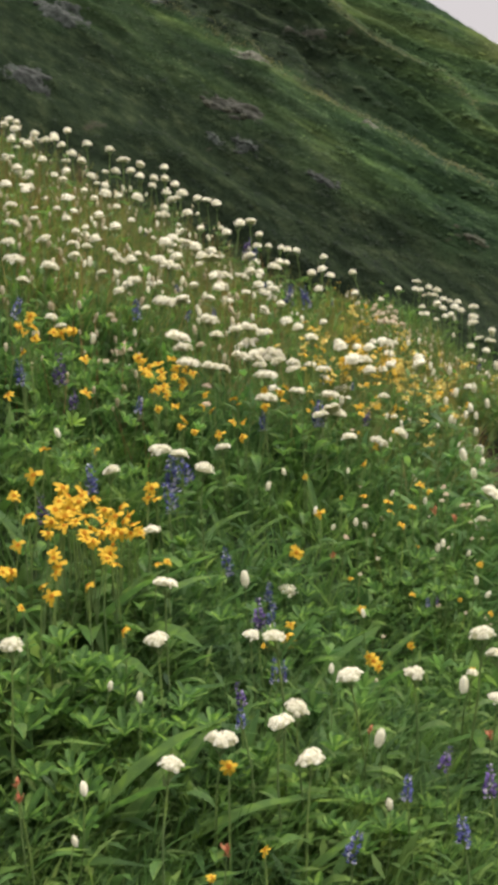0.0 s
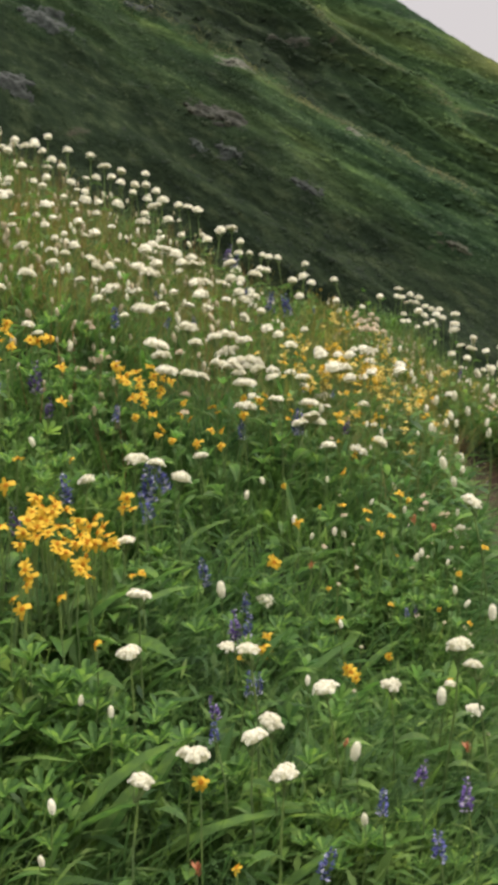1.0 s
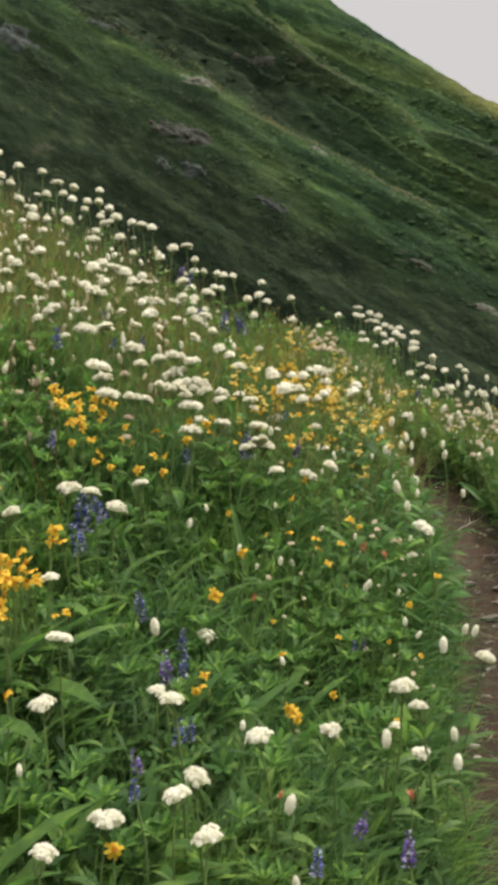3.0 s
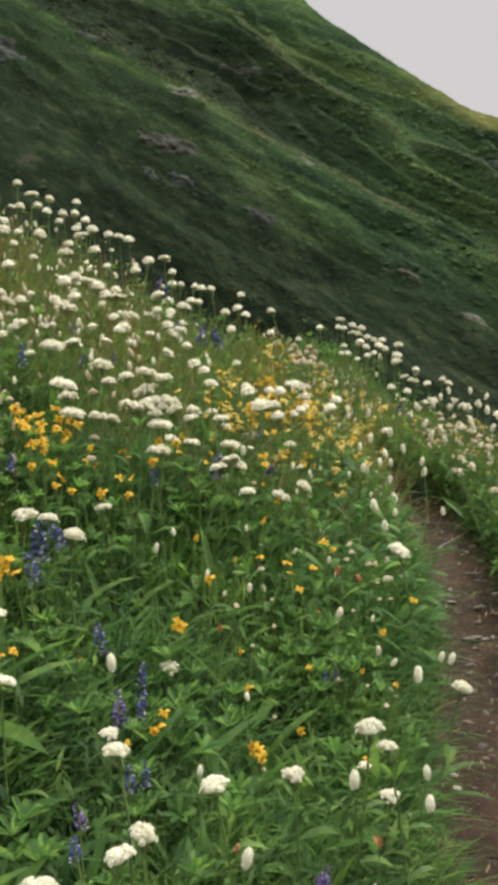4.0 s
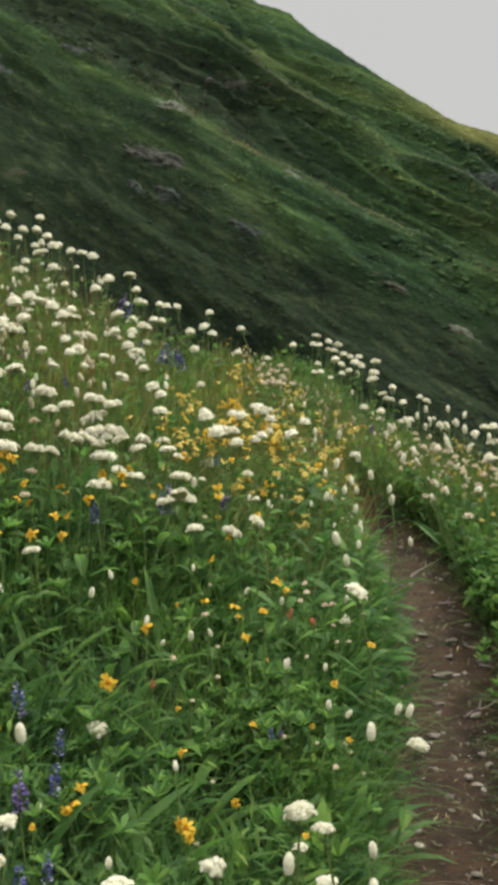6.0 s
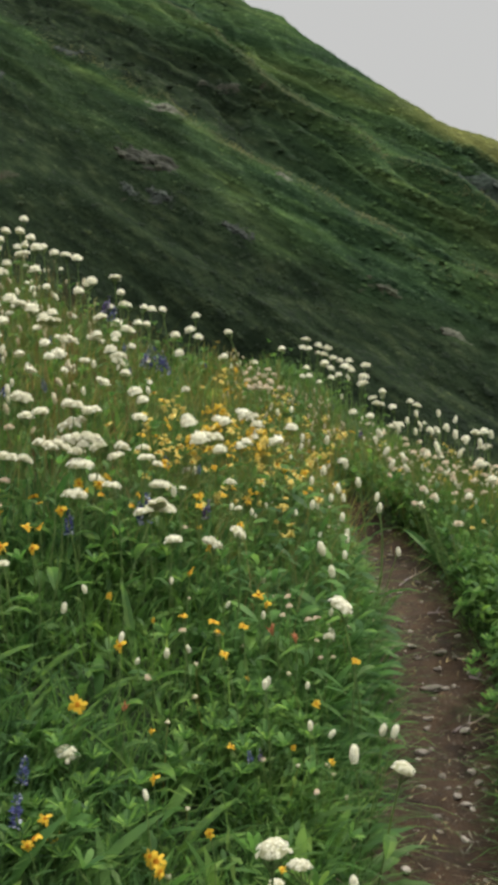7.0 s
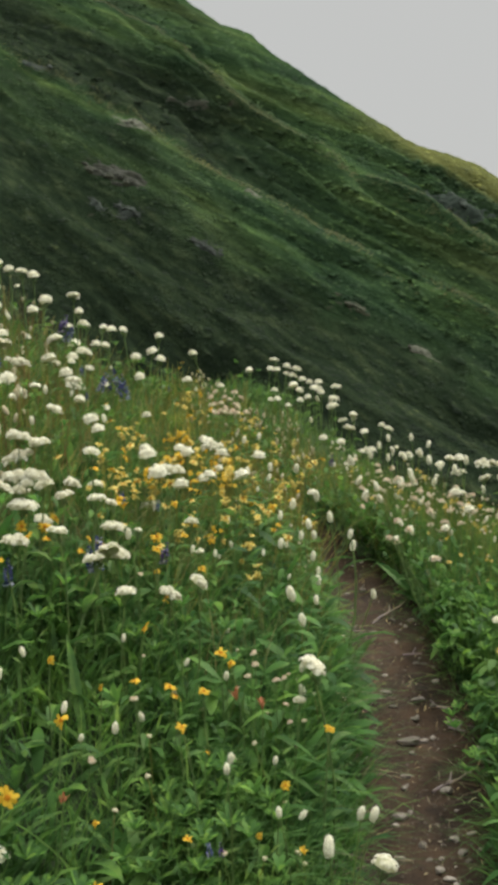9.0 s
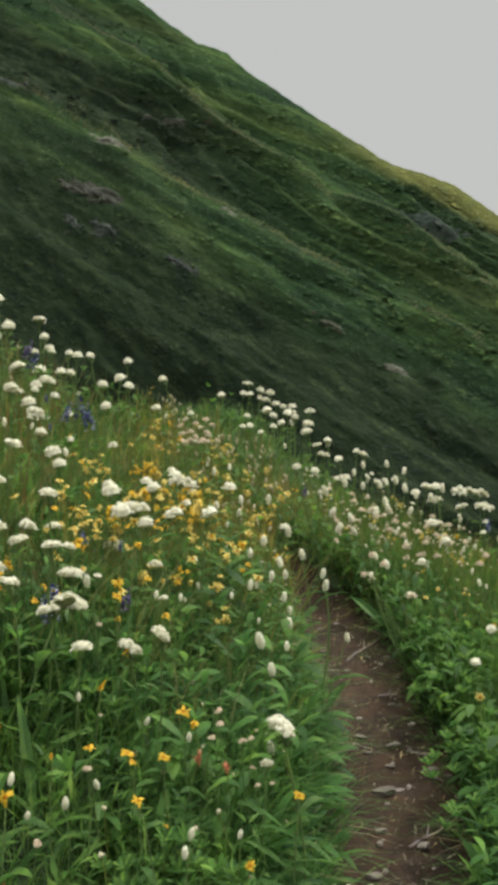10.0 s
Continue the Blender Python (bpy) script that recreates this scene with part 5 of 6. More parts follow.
BROAD_PLANTS = [(-0.35, 2.06, 0.26, 6), (-0.28, 2.23, 0.24, 5), (-0.21, 1.59, 0.22, 5), (-0.3, 1.55, 0.22, 6), (-0.34, 1.43, 0.2, 5), (-0.17, 2.16, 0.2, 5), (-0.06, 3.03, 0.2, 5), (-0.53, 2.14, 0.24, 6), (0.23, 2.21, 0.18, 4), (-0.11, 3.17, 0.2, 5), (0.02, 3.13, 0.2, 5), (0.35, 3.23, 0.18, 5), (0.2, 3.6, 0.22, 6), (0.46, 3.5, 0.2, 5), (0.71, 3.75, 0.22, 6), (0.84, 4.06, 0.2, 5), (0.34, 4.03, 0.2, 5), (2.2, 6.58, 0.16, 6), (2.13, 6.07, 0.16, 6), (1.78, 5.63, 0.16, 6), (-0.11, 3.32, 0.2, 5), (-0.09, 3.07, 0.2, 5), (0.27, 3.16, 0.2, 5), (-0.42, 2.4, 0.34, 6), (-0.47, 2.19, 0.32, 6), (-0.36, 1.61, 0.28, 6), (-0.22, 1.69, 0.28, 5), (-0.27, 3.2, 0.2, 5), (0.05, 3.4, 0.18, 5), (0.0, 1.7, 0.22, 5), (0.28, 2.9, 0.2, 5)]

# ---- flower heads and their stalks, in unit size ----
def dome_head(seed, lobes, flatness=0.34, fine=1.0):
    """An umbel: little tufts of five-lobed florets, with gaps between them, over domes that stand for pale stalks and
    the shade among them; the lobes give x, y, z and radius.
    """
    r, g = random.Random(seed), Geo()
    for lx, ly, lz, lr in lobes:
        rings = [(lr * 0.40, 0.10 * lr), (lr * 0.90, 0.0), (lr * 0.72, 0.30 * lr), (lr * 0.28, 0.44 * lr)]
        vs = [(lx + q * math.cos(j * math.pi / 4), ly + q * math.sin(j * math.pi / 4), lz + h * flatness * 2) for q, h in rings for j in range(8)]
        fs = [(8 * i + j, 8 * i + (j + 1) % 8, 8 * i + 8 + (j + 1) % 8, 8 * i + 8 + j) for i in range(3) for j in range(8)]
        g.add(vs, fs + [tuple(range(24, 32)), tuple(range(7, -1, -1))], 1)
        n = max(6, int(fine * 62 * lr ** 1.35))
        for i in range(n):
            q = min(1.05, math.sqrt((i + 0.6) / n) * r.uniform(0.93, 1.08)) * lr
            a = i * 2.39996 + r.uniform(-0.25, 0.25)
            top = flatness * lr * math.sqrt(max(0.01, 1.06 - (q / lr) ** 2)) + r.uniform(-0.03, 0.03)
            mid = Vector((lx + q * math.cos(a), ly + q * math.sin(a), lz + top))
            out = Vector((math.cos(a) * q / lr * 1.1, math.sin(a) * q / lr * 1.1, 1)).normalized()
            ea = out.orthogonal().normalized()
            eb = out.cross(ea)
            wide = r.uniform(0.062, 0.088) * (0.75 + 0.6 * lr)
            for j in range(7):
                b, far = j * 1.047 + r.uniform(-0.2, 0.2), (0.0 if j == 6 else wide * r.uniform(0.8, 1.15))
                up = (out + (ea * math.cos(b) + eb * math.sin(b)) * far * 9).normalized()
                c = mid + (ea * math.cos(b) + eb * math.sin(b)) * far - out * far * 0.35 + out * r.uniform(0.0, 0.02)
                e = up.orthogonal().normalized()
                f = up.cross(e)
                size, spin = r.uniform(0.040, 0.058), r.uniform(0, 6.28)
                rim = [c + (e * math.cos(spin + p * 1.2566) + f * math.sin(spin + p * 1.2566)) * size + up * 0.012 for p in range(5)]
                g.add([c - up * 0.008] + rim, [(0, 1 + p, 1 + (p + 1) % 5) for p in range(5)], 0)
    return g


def spike_head(seed):
    """A bistort: an upright bottle brush of pale florets, one unit broad and 1.75 high."""
    r, g = random.Random(seed), Geo()
    g.tube([(0, 0, z) for z in (-0.75, -0.5, 0.0, 0.5, 0.8)], [0.12, 0.38, 0.45, 0.35, 0.10], 8)
    n = 86
    for i in range(n):
        h = -0.74 + 1.55 * (i + 0.5) / n
        rad = 0.47 * math.sqrt(max(0.03, 1 - (h / 0.88) ** 2)) * r.uniform(0.88, 1.1)
        a = i * 2.39996
        c = Vector((rad * math.cos(a), rad * math.sin(a), h))
        out = Vector((math.cos(a), math.sin(a), 0.35 + h * 0.5)).normalized()
        e = Vector((-math.sin(a), math.cos(a), 0))
        f = out.cross(e)
        s = r.uniform(0.075, 0.12)
        g.add([c - out * 0.03, c + e * s, c + f * s * 0.9, c - e * s, c - f * s * 0.9], [(0, 1, 2), (0, 2, 3), (0, 3, 4), (0, 4, 1)])
    return g


def daisy_head(seed):
    """Ray petals, narrow, uneven and drooping, one unit across; the disc is a part of its own."""
    r, g = random.Random(seed), Geo()
    n = r.choice((8, 9, 10, 11))
    hang = r.uniform(-0.05, 0.22)
    for i in range(n):
        if r.random() < 0.07:
            continue
        a = i * 2 * math.pi / n + r.uniform(-0.16, 0.16)
        d, w = Vector((math.cos(a), math.sin(a), 0)), Vector((-math.sin(a), math.cos(a), 0))
        ln, droop, twist = r.uniform(0.36, 0.54), -hang + r.uniform(-0.24, 0.14), r.uniform(-0.06, 0.06)
        pairs = []
        for t, wd in ((0.14, 0.035), (0.45, 0.095), (0.8, 0.10), (0.97, 0.055)):
            c = d * ln * t + Vector((0, 0, 0.04 + 0.10 * t + droop * t * t))
            tip = Vector((0, 0, twist * t))
            pairs.append((c - w * wd - tip, c + w * wd + tip))
        g.strip(pairs)
    return g


def disc_head(seed):
    r, g = random.Random(seed), Geo()
    g.tube([(0, 0, -0.10), (0, 0, 0.0), (0, 0, 0.06), (0, 0, 0.09)], [0.06, 0.15, 0.14, 0.06], 9)
    for i in range(24):
        q, a = 0.145 * math.sqrt((i + 0.5) / 24), i * 2.4
        c = Vector((q * math.cos(a), q * math.sin(a), 0.09 - 1.6 * q * q))
        s = 0.022
        g.add([c + Vector((s, 0, 0)), c + Vector((0, s, 0)), c + Vector((-s, 0, 0)), c + Vector((0, -s, 0)), c + Vector((0, 0, 0.05))], [(0, 1, 4), (1, 2, 4), (2, 3, 4), (3, 0, 4)])
    return g


def lupine_head(seed):
    """Open whorls of pea flowers round an upright stalk, one unit broad and 2.2 high, closing to dark buds at the tip."""
    r, g = random.Random(seed), Geo()
    g.tube([(0, 0, -1.15), (0, 0, 1.1)], [0.045, 0.02], 5, 1)
    rows = 9
    for k in range(rows):
        h = -1.0 + 2.0 * k / (rows - 1)
        full = 1.0 - 0.75 * max(0.0, (k - 3) / (rows - 3))
        for j in range(6):
            if r.random() < 0.42:
                continue
            a = j * 1.047 + k * 0.5 + r.uniform(-0.25, 0.25)
            d, w = Vector((math.cos(a), math.sin(a), 0)), Vector((-math.sin(a), math.cos(a), 0))
            z = Vector((0, 0, h + r.uniform(-0.09, 0.09)))
            ln = (0.18 + 0.30 * full) * r.uniform(0.75, 1.15)
            b, u = (0.11 * full + 0.03) * r.uniform(0.8, 1.2), Vector((0, 0, 1))
            g.tube([z, d * ln * 0.3 + z + u * 0.02], [0.012, 0.010], 3, 1)
            g.add([d * ln * 0.3 + z, d * ln * 0.7 + z + u * b * 1.5 - w * b, d * ln * 0.75 + z + u * b * 2.0, d * ln * 0.7 + z + u * b * 1.5 + w * b], [(0, 1, 2), (0, 2, 3)])
            g.add([d * ln * 0.25 + z, d * ln * 0.7 + z - w * b * 0.8, d * ln + z + u * b * 0.4, d * ln * 0.7 + z + w * b * 0.8, d * ln * 0.65 + z - u * b * 0.8], [(0, 1, 2), (0, 2, 3), (0, 4, 1), (0, 3, 4), (1, 4, 2), (4, 3, 2)])
    return g


def brush_head(seed):
    """A tuft of upright coloured bracts, one unit broad."""
    r, g = random.Random(seed), Geo()
    for i in range(20):
        a, out = i * 2.4, r.uniform(0.15, 0.5)
        d, w = Vector((math.cos(a), math.sin(a), 0)), Vector((-math.sin(a), math.cos(a), 0))
        z0, ln = r.uniform(-0.6, 0.2), r.uniform(0.35, 0.6)
        pairs = [(d * out * t + Vector((0, 0, z0 + ln * t)) - w * wd, d * out * t + Vector((0, 0, z0 + ln * t)) + w * wd) for t, wd in ((0, 0.04), (0.55, 0.10), (1.0, 0.03))]
        g.strip(pairs)
    return g


def stalk(seed, bend, rays=0, radius=0.006):
    """A stem one unit high that reaches a little into the soil; rays: the spokes under a domed head."""
    r, g = random.Random(seed), Geo()
    pts = [(bend * t * t, 0.03 * math.sin(t * 5 + seed), t) for t in (-0.15, 0.0, 0.25, 0.5, 0.75, 0.95, 1.0)]
    pts = [(x, y, z) if z > 0 else (0, 0, z) for x, y, z in pts]
    g.tube(pts, [radius * 1.2, radius * 1.2, radius, radius * 0.9, radius * 0.8, radius * 0.7, radius * 0.7], 5)
    for i in range(rays):
        a = i * 2 * math.pi / rays
        tip = (bend + 0.05 * math.cos(a), 0.03 * math.sin(5 + seed) + 0.05 * math.sin(a), 1.0)
        g.tube([(pts[4][0] * 0.3 + pts[5][0] * 0.7, pts[5][1], 0.93), tip], [radius * 0.4, radius * 0.35], 3)
    return g, Vector(pts[-1])


def stem_leaf(ln, width, rise):
    """One folded leaf that starts at its foot and runs along +x."""
    g = Geo()
    cs = [(t * ln, 0, ln * (rise * t - 0.55 * t * t)) for t in (0, 0.25, 0.5, 0.75, 1.0)]
    g.strip([((x, -wd * width, z + wd * width * 0.5), (x, 0, z)) for (x, _, z), wd in zip(cs, (0.1, 0.4, 0.5, 0.36, 0.02))])
    g.strip([((x, 0, z), (x, wd * width, z + wd * width * 0.5)) for (x, _, z), wd in zip(cs, (0.1, 0.4, 0.5, 0.36, 0.02))])
    return g


def palmate_leaf(seed):
    """A lupine leaf on its stalk: eight leaflets round one point."""
    r, g = random.Random(seed), Geo()
    top = Vector((0.55, 0, 0.5))
    g.tube([(0, 0, 0), (0.3, 0, 0.3), top], [0.012, 0.010, 0.008], 4)
    for i in range(8):
        a = i * math.pi / 4 + r.uniform(-0.1, 0.1)
        d, w = Vector((math.cos(a), math.sin(a), r.uniform(0.55, 1.1))), Vector((-math.sin(a), math.cos(a), 0))
        ln, fold = r.uniform(0.30, 0.42), Vector((0, 0, 0.035))
        for side in (-1, 1):
            g.strip([(top + d * ln * t - Vector((0, 0, 0.12 * ln * t * t)), top + d * ln * t - Vector((0, 0, 0.12 * ln * t * t)) + w * wd * side + fold * wd * 14) for t, wd in ((0.03, 0.018), (0.35, 0.060), (0.7, 0.084), (0.9, 0.060), (1.0, 0.010))])
    return g


LOBES = [
    [(0, 0, 0, 0.46)],
    [(-0.12, 0.02, 0, 0.34), (0.2, -0.06, 0.02, 0.28), (0.02, 0.22, -0.02, 0.24)],
    [(-0.28, 0, 0, 0.22), (0.0, 0.05, 0.05, 0.25), (0.27, -0.03, -0.02, 0.22), (0.05, -0.2, -0.05, 0.17)],
    [(-0.36, 0.0, 0.02, 0.15), (-0.12, 0.08, 0.0, 0.16), (0.13, -0.04, 0.03, 0.17), (0.35, 0.03, -0.03, 0.14), (0.0, -0.16, -0.08, 0.13)],
]
HEADS = {
    "valerian": [dome_head(i, LOBES[k], f, 0.55 if i > 7 else 1.0).mesh("valerian_head", WHITE, WHITE if i > 7 else HEART) for i, (k, f) in enumerate(((0, 0.75), (0, 0.62), (1, 0.7), (1, 0.8), (2, 0.8), (2, 0.95), (3, 0.95), (3, 1.1), (0, 0.98), (0, 0.84)))],
    "bistort": [spike_head(20 + i).mesh("bistort_spike", CREAM) for i in range(4)],
    "arnica": [daisy_head(30 + i).mesh("arnica_rays", YELLOW) for i in range(5)],
    "pale_arnica": [daisy_head(30 + i).mesh("arnica_rays", PALE_YELLOW) for i in range(5)],
    "lupine": [lupine_head(40 + i).mesh("lupine_spike", m, STEM) for i, m in enumerate((BLUE, BLUE, BLUE, PURPLE))],
    "paintbrush": [brush_head(50 + i).mesh("paintbrush_bracts", ROSE) for i in range(2)],
    "everlasting": [dome_head(55 + i, LOBES[1 + i % 2], 0.7, 0.5).mesh("everlasting_head", PINK_WHITE, HEART) for i in range(3)],
}
DISCS = [disc_head(60 + i).mesh("arnica_disc", DISC) for i in range(2)]
STALKS = {k: [(g.mesh(k + "_stem", STEM, smooth=True), tip) for g, tip in (stalk(70 + 7 * i, b, rays, rad) for i, b in enumerate((0.05, 0.16, -0.1, 0.24)))] for k, rays, rad in (("valerian", 7, 0.0068), ("bistort", 0, 0.0048), ("arnica", 0, 0.0060), ("lupine", 0, 0.0075), ("paintbrush", 0, 0.0060), ("everlasting", 0, 0.0055))}
LEAVES = {
    "valerian": [stem_leaf(0.30, 0.11, 0.5).mesh("valerian_leaf", FERNY), stem_leaf(0.24, 0.08, 0.8).mesh("valerian_leaf", FERNY)],
    "bistort": [stem_leaf(0.50, 0.07, 0.9).mesh("bistort_leaf", LANCE)],
    "arnica": [stem_leaf(0.34, 0.12, 0.6).mesh("arnica_leaf", LANCE), stem_leaf(0.24, 0.10, 0.9).mesh("arnica_leaf", LANCE)],
    "lupine": [palmate_leaf(80).mesh("lupine_leaf", PALMATE), palmate_leaf(81).mesh("lupine_leaf", PALMATE)],
    "paintbrush": [stem_leaf(0.24, 0.06, 0.8).mesh("paintbrush_leaf", LANCE)],
    "everlasting": [stem_leaf(0.22, 0.05, 0.8).mesh("everlasting_leaf", FERNY)],
}
TEXT = {
    "valerian": ("valerian_plant", "white domed valerian flower on a thin green stalk", "valerians on the slope"),
    "bistort": ("bistort_plant", "creamy white bistort spike on a slender stalk", "bistorts on the slope"),
    "arnica": ("arnica_plant", "golden yellow arnica daisy on a leafy stalk", "arnicas on the slope"),
    "lupine": ("lupine_plant", "violet blue lupine spike over hand-shaped leaves", "lupines on the slope"),
    "paintbrush": ("paintbrush_plant", "rose red paintbrush flower standing in green grass", "paintbrushes on the slope"),
    "everlasting": ("everlasting_plant", "faded pink everlasting flower cluster on a thin stalk", "everlastings on the slope"),
}
pick = random.Random(5)


def flower(kind, x, y, z, breadth, rooted=None):
    """One flowering plant whose head stands at x, y, z; its stem is rooted in the ground."""
    name, label, group = TEXT[kind]
    if kind == "valerian" and 2.6 < y < 7.6 and x < 1.4:
        breadth *= 1.15
    if kind == "arnica" and y < 3.0:
        breadth *= 1.14
    me_stem, tip = pick.choice(STALKS[kind])
    turn = pick.uniform(0, 6.28)
    fx, fy = x + pick.gauss(0, 0.025), y + pick.gauss(0, 0.025)
    fx, fy = rooted or (fx, fy)
    gap = fx - float(trail_x(fy))
    if abs(gap) < 0.27 and fy < 8.8:
        fx = float(trail_x(fy)) + math.copysign(0.28, gap)
    foot = Vector((fx, fy, float(ground_z(fx, fy))))
    reach = Vector((x, y, min(max(z, foot.z + 0.1), foot.z + 0.64))) - foot
    high = reach.length / tip.length
    root = new(name)
    swing = (Matrix.Rotation(turn, 3, "Z") @ tip).rotation_difference(reach)
    root.matrix_basis = Matrix.Translation(foot) @ swing.to_matrix().to_4x4() @ Matrix.Rotation(turn, 4, "Z")
    root.empty_display_size = 0.02
    if kind == "valerian" and breadth > 0.075:
        label = "white valerian with several flower domes side by side"
    if kind == "arnica" and breadth > 0.05:
        label = "large golden yellow arnica daisy in a clump"
    tagged(root, label, "flower", group)
    stem = part("stem", me_stem, root)
    stem.scale = (high, high, high)
    top = tip * high
    big = HEADS[kind]
    if kind == "valerian":
        far = y > 4.6 and breadth < 0.09
        me = big[pick.choice((8, 9))] if far else big[pick.choice((0, 1, 1, 2, 3))] if breadth < 0.078 else big[pick.choice((2, 3, 4, 5))] if breadth < 0.115 else big[pick.choice((4, 5, 6, 7))]
        tilt = (pick.gauss(0, 0.13), pick.gauss(0, 0.13), pick.uniform(0, 6.28) if breadth < 0.085 else -turn + pick.gauss(0, 0.5))
    elif kind == "arnica":
        me = pick.choice(HEADS["pale_arnica"] if y > 4.4 and pick.random() < 0.7 else big)
        face = -1.57 + pick.gauss(0, 1.0) - turn
        lean = abs(pick.gauss(0.75, 0.3))
        tilt = tuple((Matrix.Rotation(face, 3, "Z") @ Matrix.Rotation(lean, 3, "Y")).to_euler())
    else:
        me = pick.choice(big)
        tilt = (pick.gauss(0, 0.12), pick.gauss(0, 0.12), pick.uniform(0, 6.28))
    head = part("flower_head", me, root)
    head.location, head.rotation_euler, head.scale = top, tilt, (breadth, breadth, breadth * ({"valerian": 1.05, "everlasting": 1.7, "lupine": 0.8, "bistort": 1.12}.get(kind, 1.0)))
    if kind == "arnica":
        disc = part("disc", pick.choice(DISCS), head, "orange disc")
        disc.rotation_euler = (0, 0, 1)
    for at in {"valerian": (0.18, 0.45, 0.66), "bistort": (0.02, 0.05), "arnica": (0.1, 0.3, 0.5), "lupine": (0.08, 0.25, 0.4, 0.5), "paintbrush": (0.2, 0.45, 0.65), "everlasting": (0.2, 0.5)}[kind][-1 if y > 4.8 else -9:]:
        leaf = part("leaf", pick.choice(LEAVES[kind]), root)
        grow = {"lupine": 0.095, "bistort": high, "valerian": 0.30, "arnica": 0.32, "paintbrush": 0.3, "everlasting": 0.25}[kind] * pick.uniform(0.8, 1.15)
        leaf.location, leaf.rotation_euler, leaf.scale = (tip.x * at * at * high, 0, at * high), (0, pick.uniform(-0.3, 0.2), pick.uniform(0, 6.28)), (grow,) * 3
    return root


for rows in (VALERIAN_NEAR, VALERIAN_EDGE, VALERIAN_FIELD, VALERIAN_FIELD_HIGH, VALERIAN_FIELD_MIDDLE, VALERIAN_FIELD_LOW, VALERIAN_BANK, VALERIAN_LATE, VALERIAN_TRAIL, VALERIAN_MID, VALERIAN_CREST_LATE, VALERIAN_CLOSE, VALERIAN_END):
    for row in rows:
        flower("valerian", *row)
flower("valerian", 0.235, 3.98, 0.915, 0.09, (0.145, 3.72))
for rows in (BISTORT_NEAR, BISTORT_TRAIL, BISTORT_FIELD, BISTORT_CREST, BISTORT_LATE, BISTORT_CREST_LATE, BISTORT_CLOSE):
    for row in rows:
        flower("bistort", *row)
for rows in (ARNICA_CLUMP, ARNICA_NEAR, ARNICA_MIDDLE, ARNICA_BAND, ARNICA_LATE, ARNICA_MID, ARNICA_CROWD, ARNICA_UPPER, ARNICA_CLOSE, ARNICA_EDGE, ARNICA_END):
    for row in rows:
        flower("arnica", *row)
for rows in (LUPINE_NEAR, LUPINE_LATE, LUPINE_CLOSE):
    for row in rows:
        flower("lupine", *row)
for row in PAINTBRUSHES:
    flower("paintbrush", *row)
for rows in (EVERLASTING_PATCH, EVERLASTING_LATE, EVERLASTING_BANK, EVERLASTING_UPPER, EVERLASTING_END):
    for row in rows:
        flower("everlasting", *row)


def scatter(kind, n, x0, x1, y0, y1, tall, breadth, seed, slant=0.0):
    """More of one kind at random over a stretch of the flank."""
    r = random.Random(seed)
    made = 0
    while made < n:
        y = r.uniform(y0, y1)
        x = r.uniform(x0, x1) + slant * (y - y0)
        if abs(x - float(trail_x(y))) < 0.3 and y < 8.8 or y > float(crest_y(np.array(x))) + 0.25:
            continue
        flower(kind, x, y, float(ground_z(x, y)) + r.uniform(*tall), r.uniform(*breadth))
        made += 1


scatter("valerian", 30, -2.2, -1.1, 5.2, 8.0, (0.32, 0.46), (0.045, 0.08), 1, -0.12)
scatter("valerian", 14, -1.0, 0.1, 4.2, 8.0, (0.30, 0.44), (0.04, 0.075), 2)
scatter("valerian", 14, -0.1, 0.7, 4.2, 6.5, (0.28, 0.40), (0.04, 0.07), 15)
scatter("valerian", 14, 1.6, 3.0, 7.0, 9.0, (0.30, 0.46), (0.035, 0.055), 3)
scatter("bistort", 28, -1.1, 0.9, 4.0, 8.0, (0.30, 0.44), (0.014, 0.022), 4)
scatter("bistort", 52, 1.5, 3.0, 6.2, 9.0, (0.26, 0.44), (0.015, 0.026), 5)
scatter("bistort", 12, 0.3, 1.0, 3.0, 5.2, (0.24, 0.36), (0.012, 0.017), 6)
scatter("arnica", 24, 0.1, 0.75, 4.3, 5.8, (0.24, 0.36), (0.025, 0.042), 7)
scatter("arnica", 26, 0.5, 1.2, 6.4, 8.8, (0.22, 0.34), (0.022, 0.038), 8)
scatter("arnica", 40, 1.7, 3.0, 6.0, 8.8, (0.22, 0.36), (0.022, 0.038), 14)
scatter("arnica", 8, 0.2, 0.9, 2.6, 3.8, (0.22, 0.34), (0.016, 0.026), 9)
scatter("everlasting", 24, 1.75, 3.0, 6.8, 8.6, (0.24, 0.36), (0.02, 0.036), 10)
scatter("everlasting", 8, 0.3, 1.1, 3.0, 4.6, (0.22, 0.34), (0.014, 0.022), 11)
scatter("lupine", 10, -0.9, 0.5, 4.6, 7.6, (0.26, 0.36), (0.022, 0.034), 12)
scatter("arnica", 8, -0.62, -0.22, 1.95, 2.75, (0.32, 0.42), (0.028, 0.042), 13)

scatter("valerian", 26, -1.5, -0.75, 1.2, 5.0, (0.30, 0.44), (0.04, 0.07), 16, -0.35)
scatter("arnica", 16, -1.2, -0.7, 0.8, 3.4, (0.26, 0.38), (0.03, 0.042), 17, -0.3)
scatter("bistort", 20, 1.7, 2.6, 2.0, 5.4, (0.26, 0.40), (0.014, 0.022), 18, 0.1)
scatter("lupine", 8, -0.9, 1.2, -0.6, 0.8, (0.26, 0.36), (0.022, 0.03), 19)
scatter("everlasting", 26, 1.6, 2.7, 6.9, 8.6, (0.22, 0.34), (0.022, 0.04), 23)


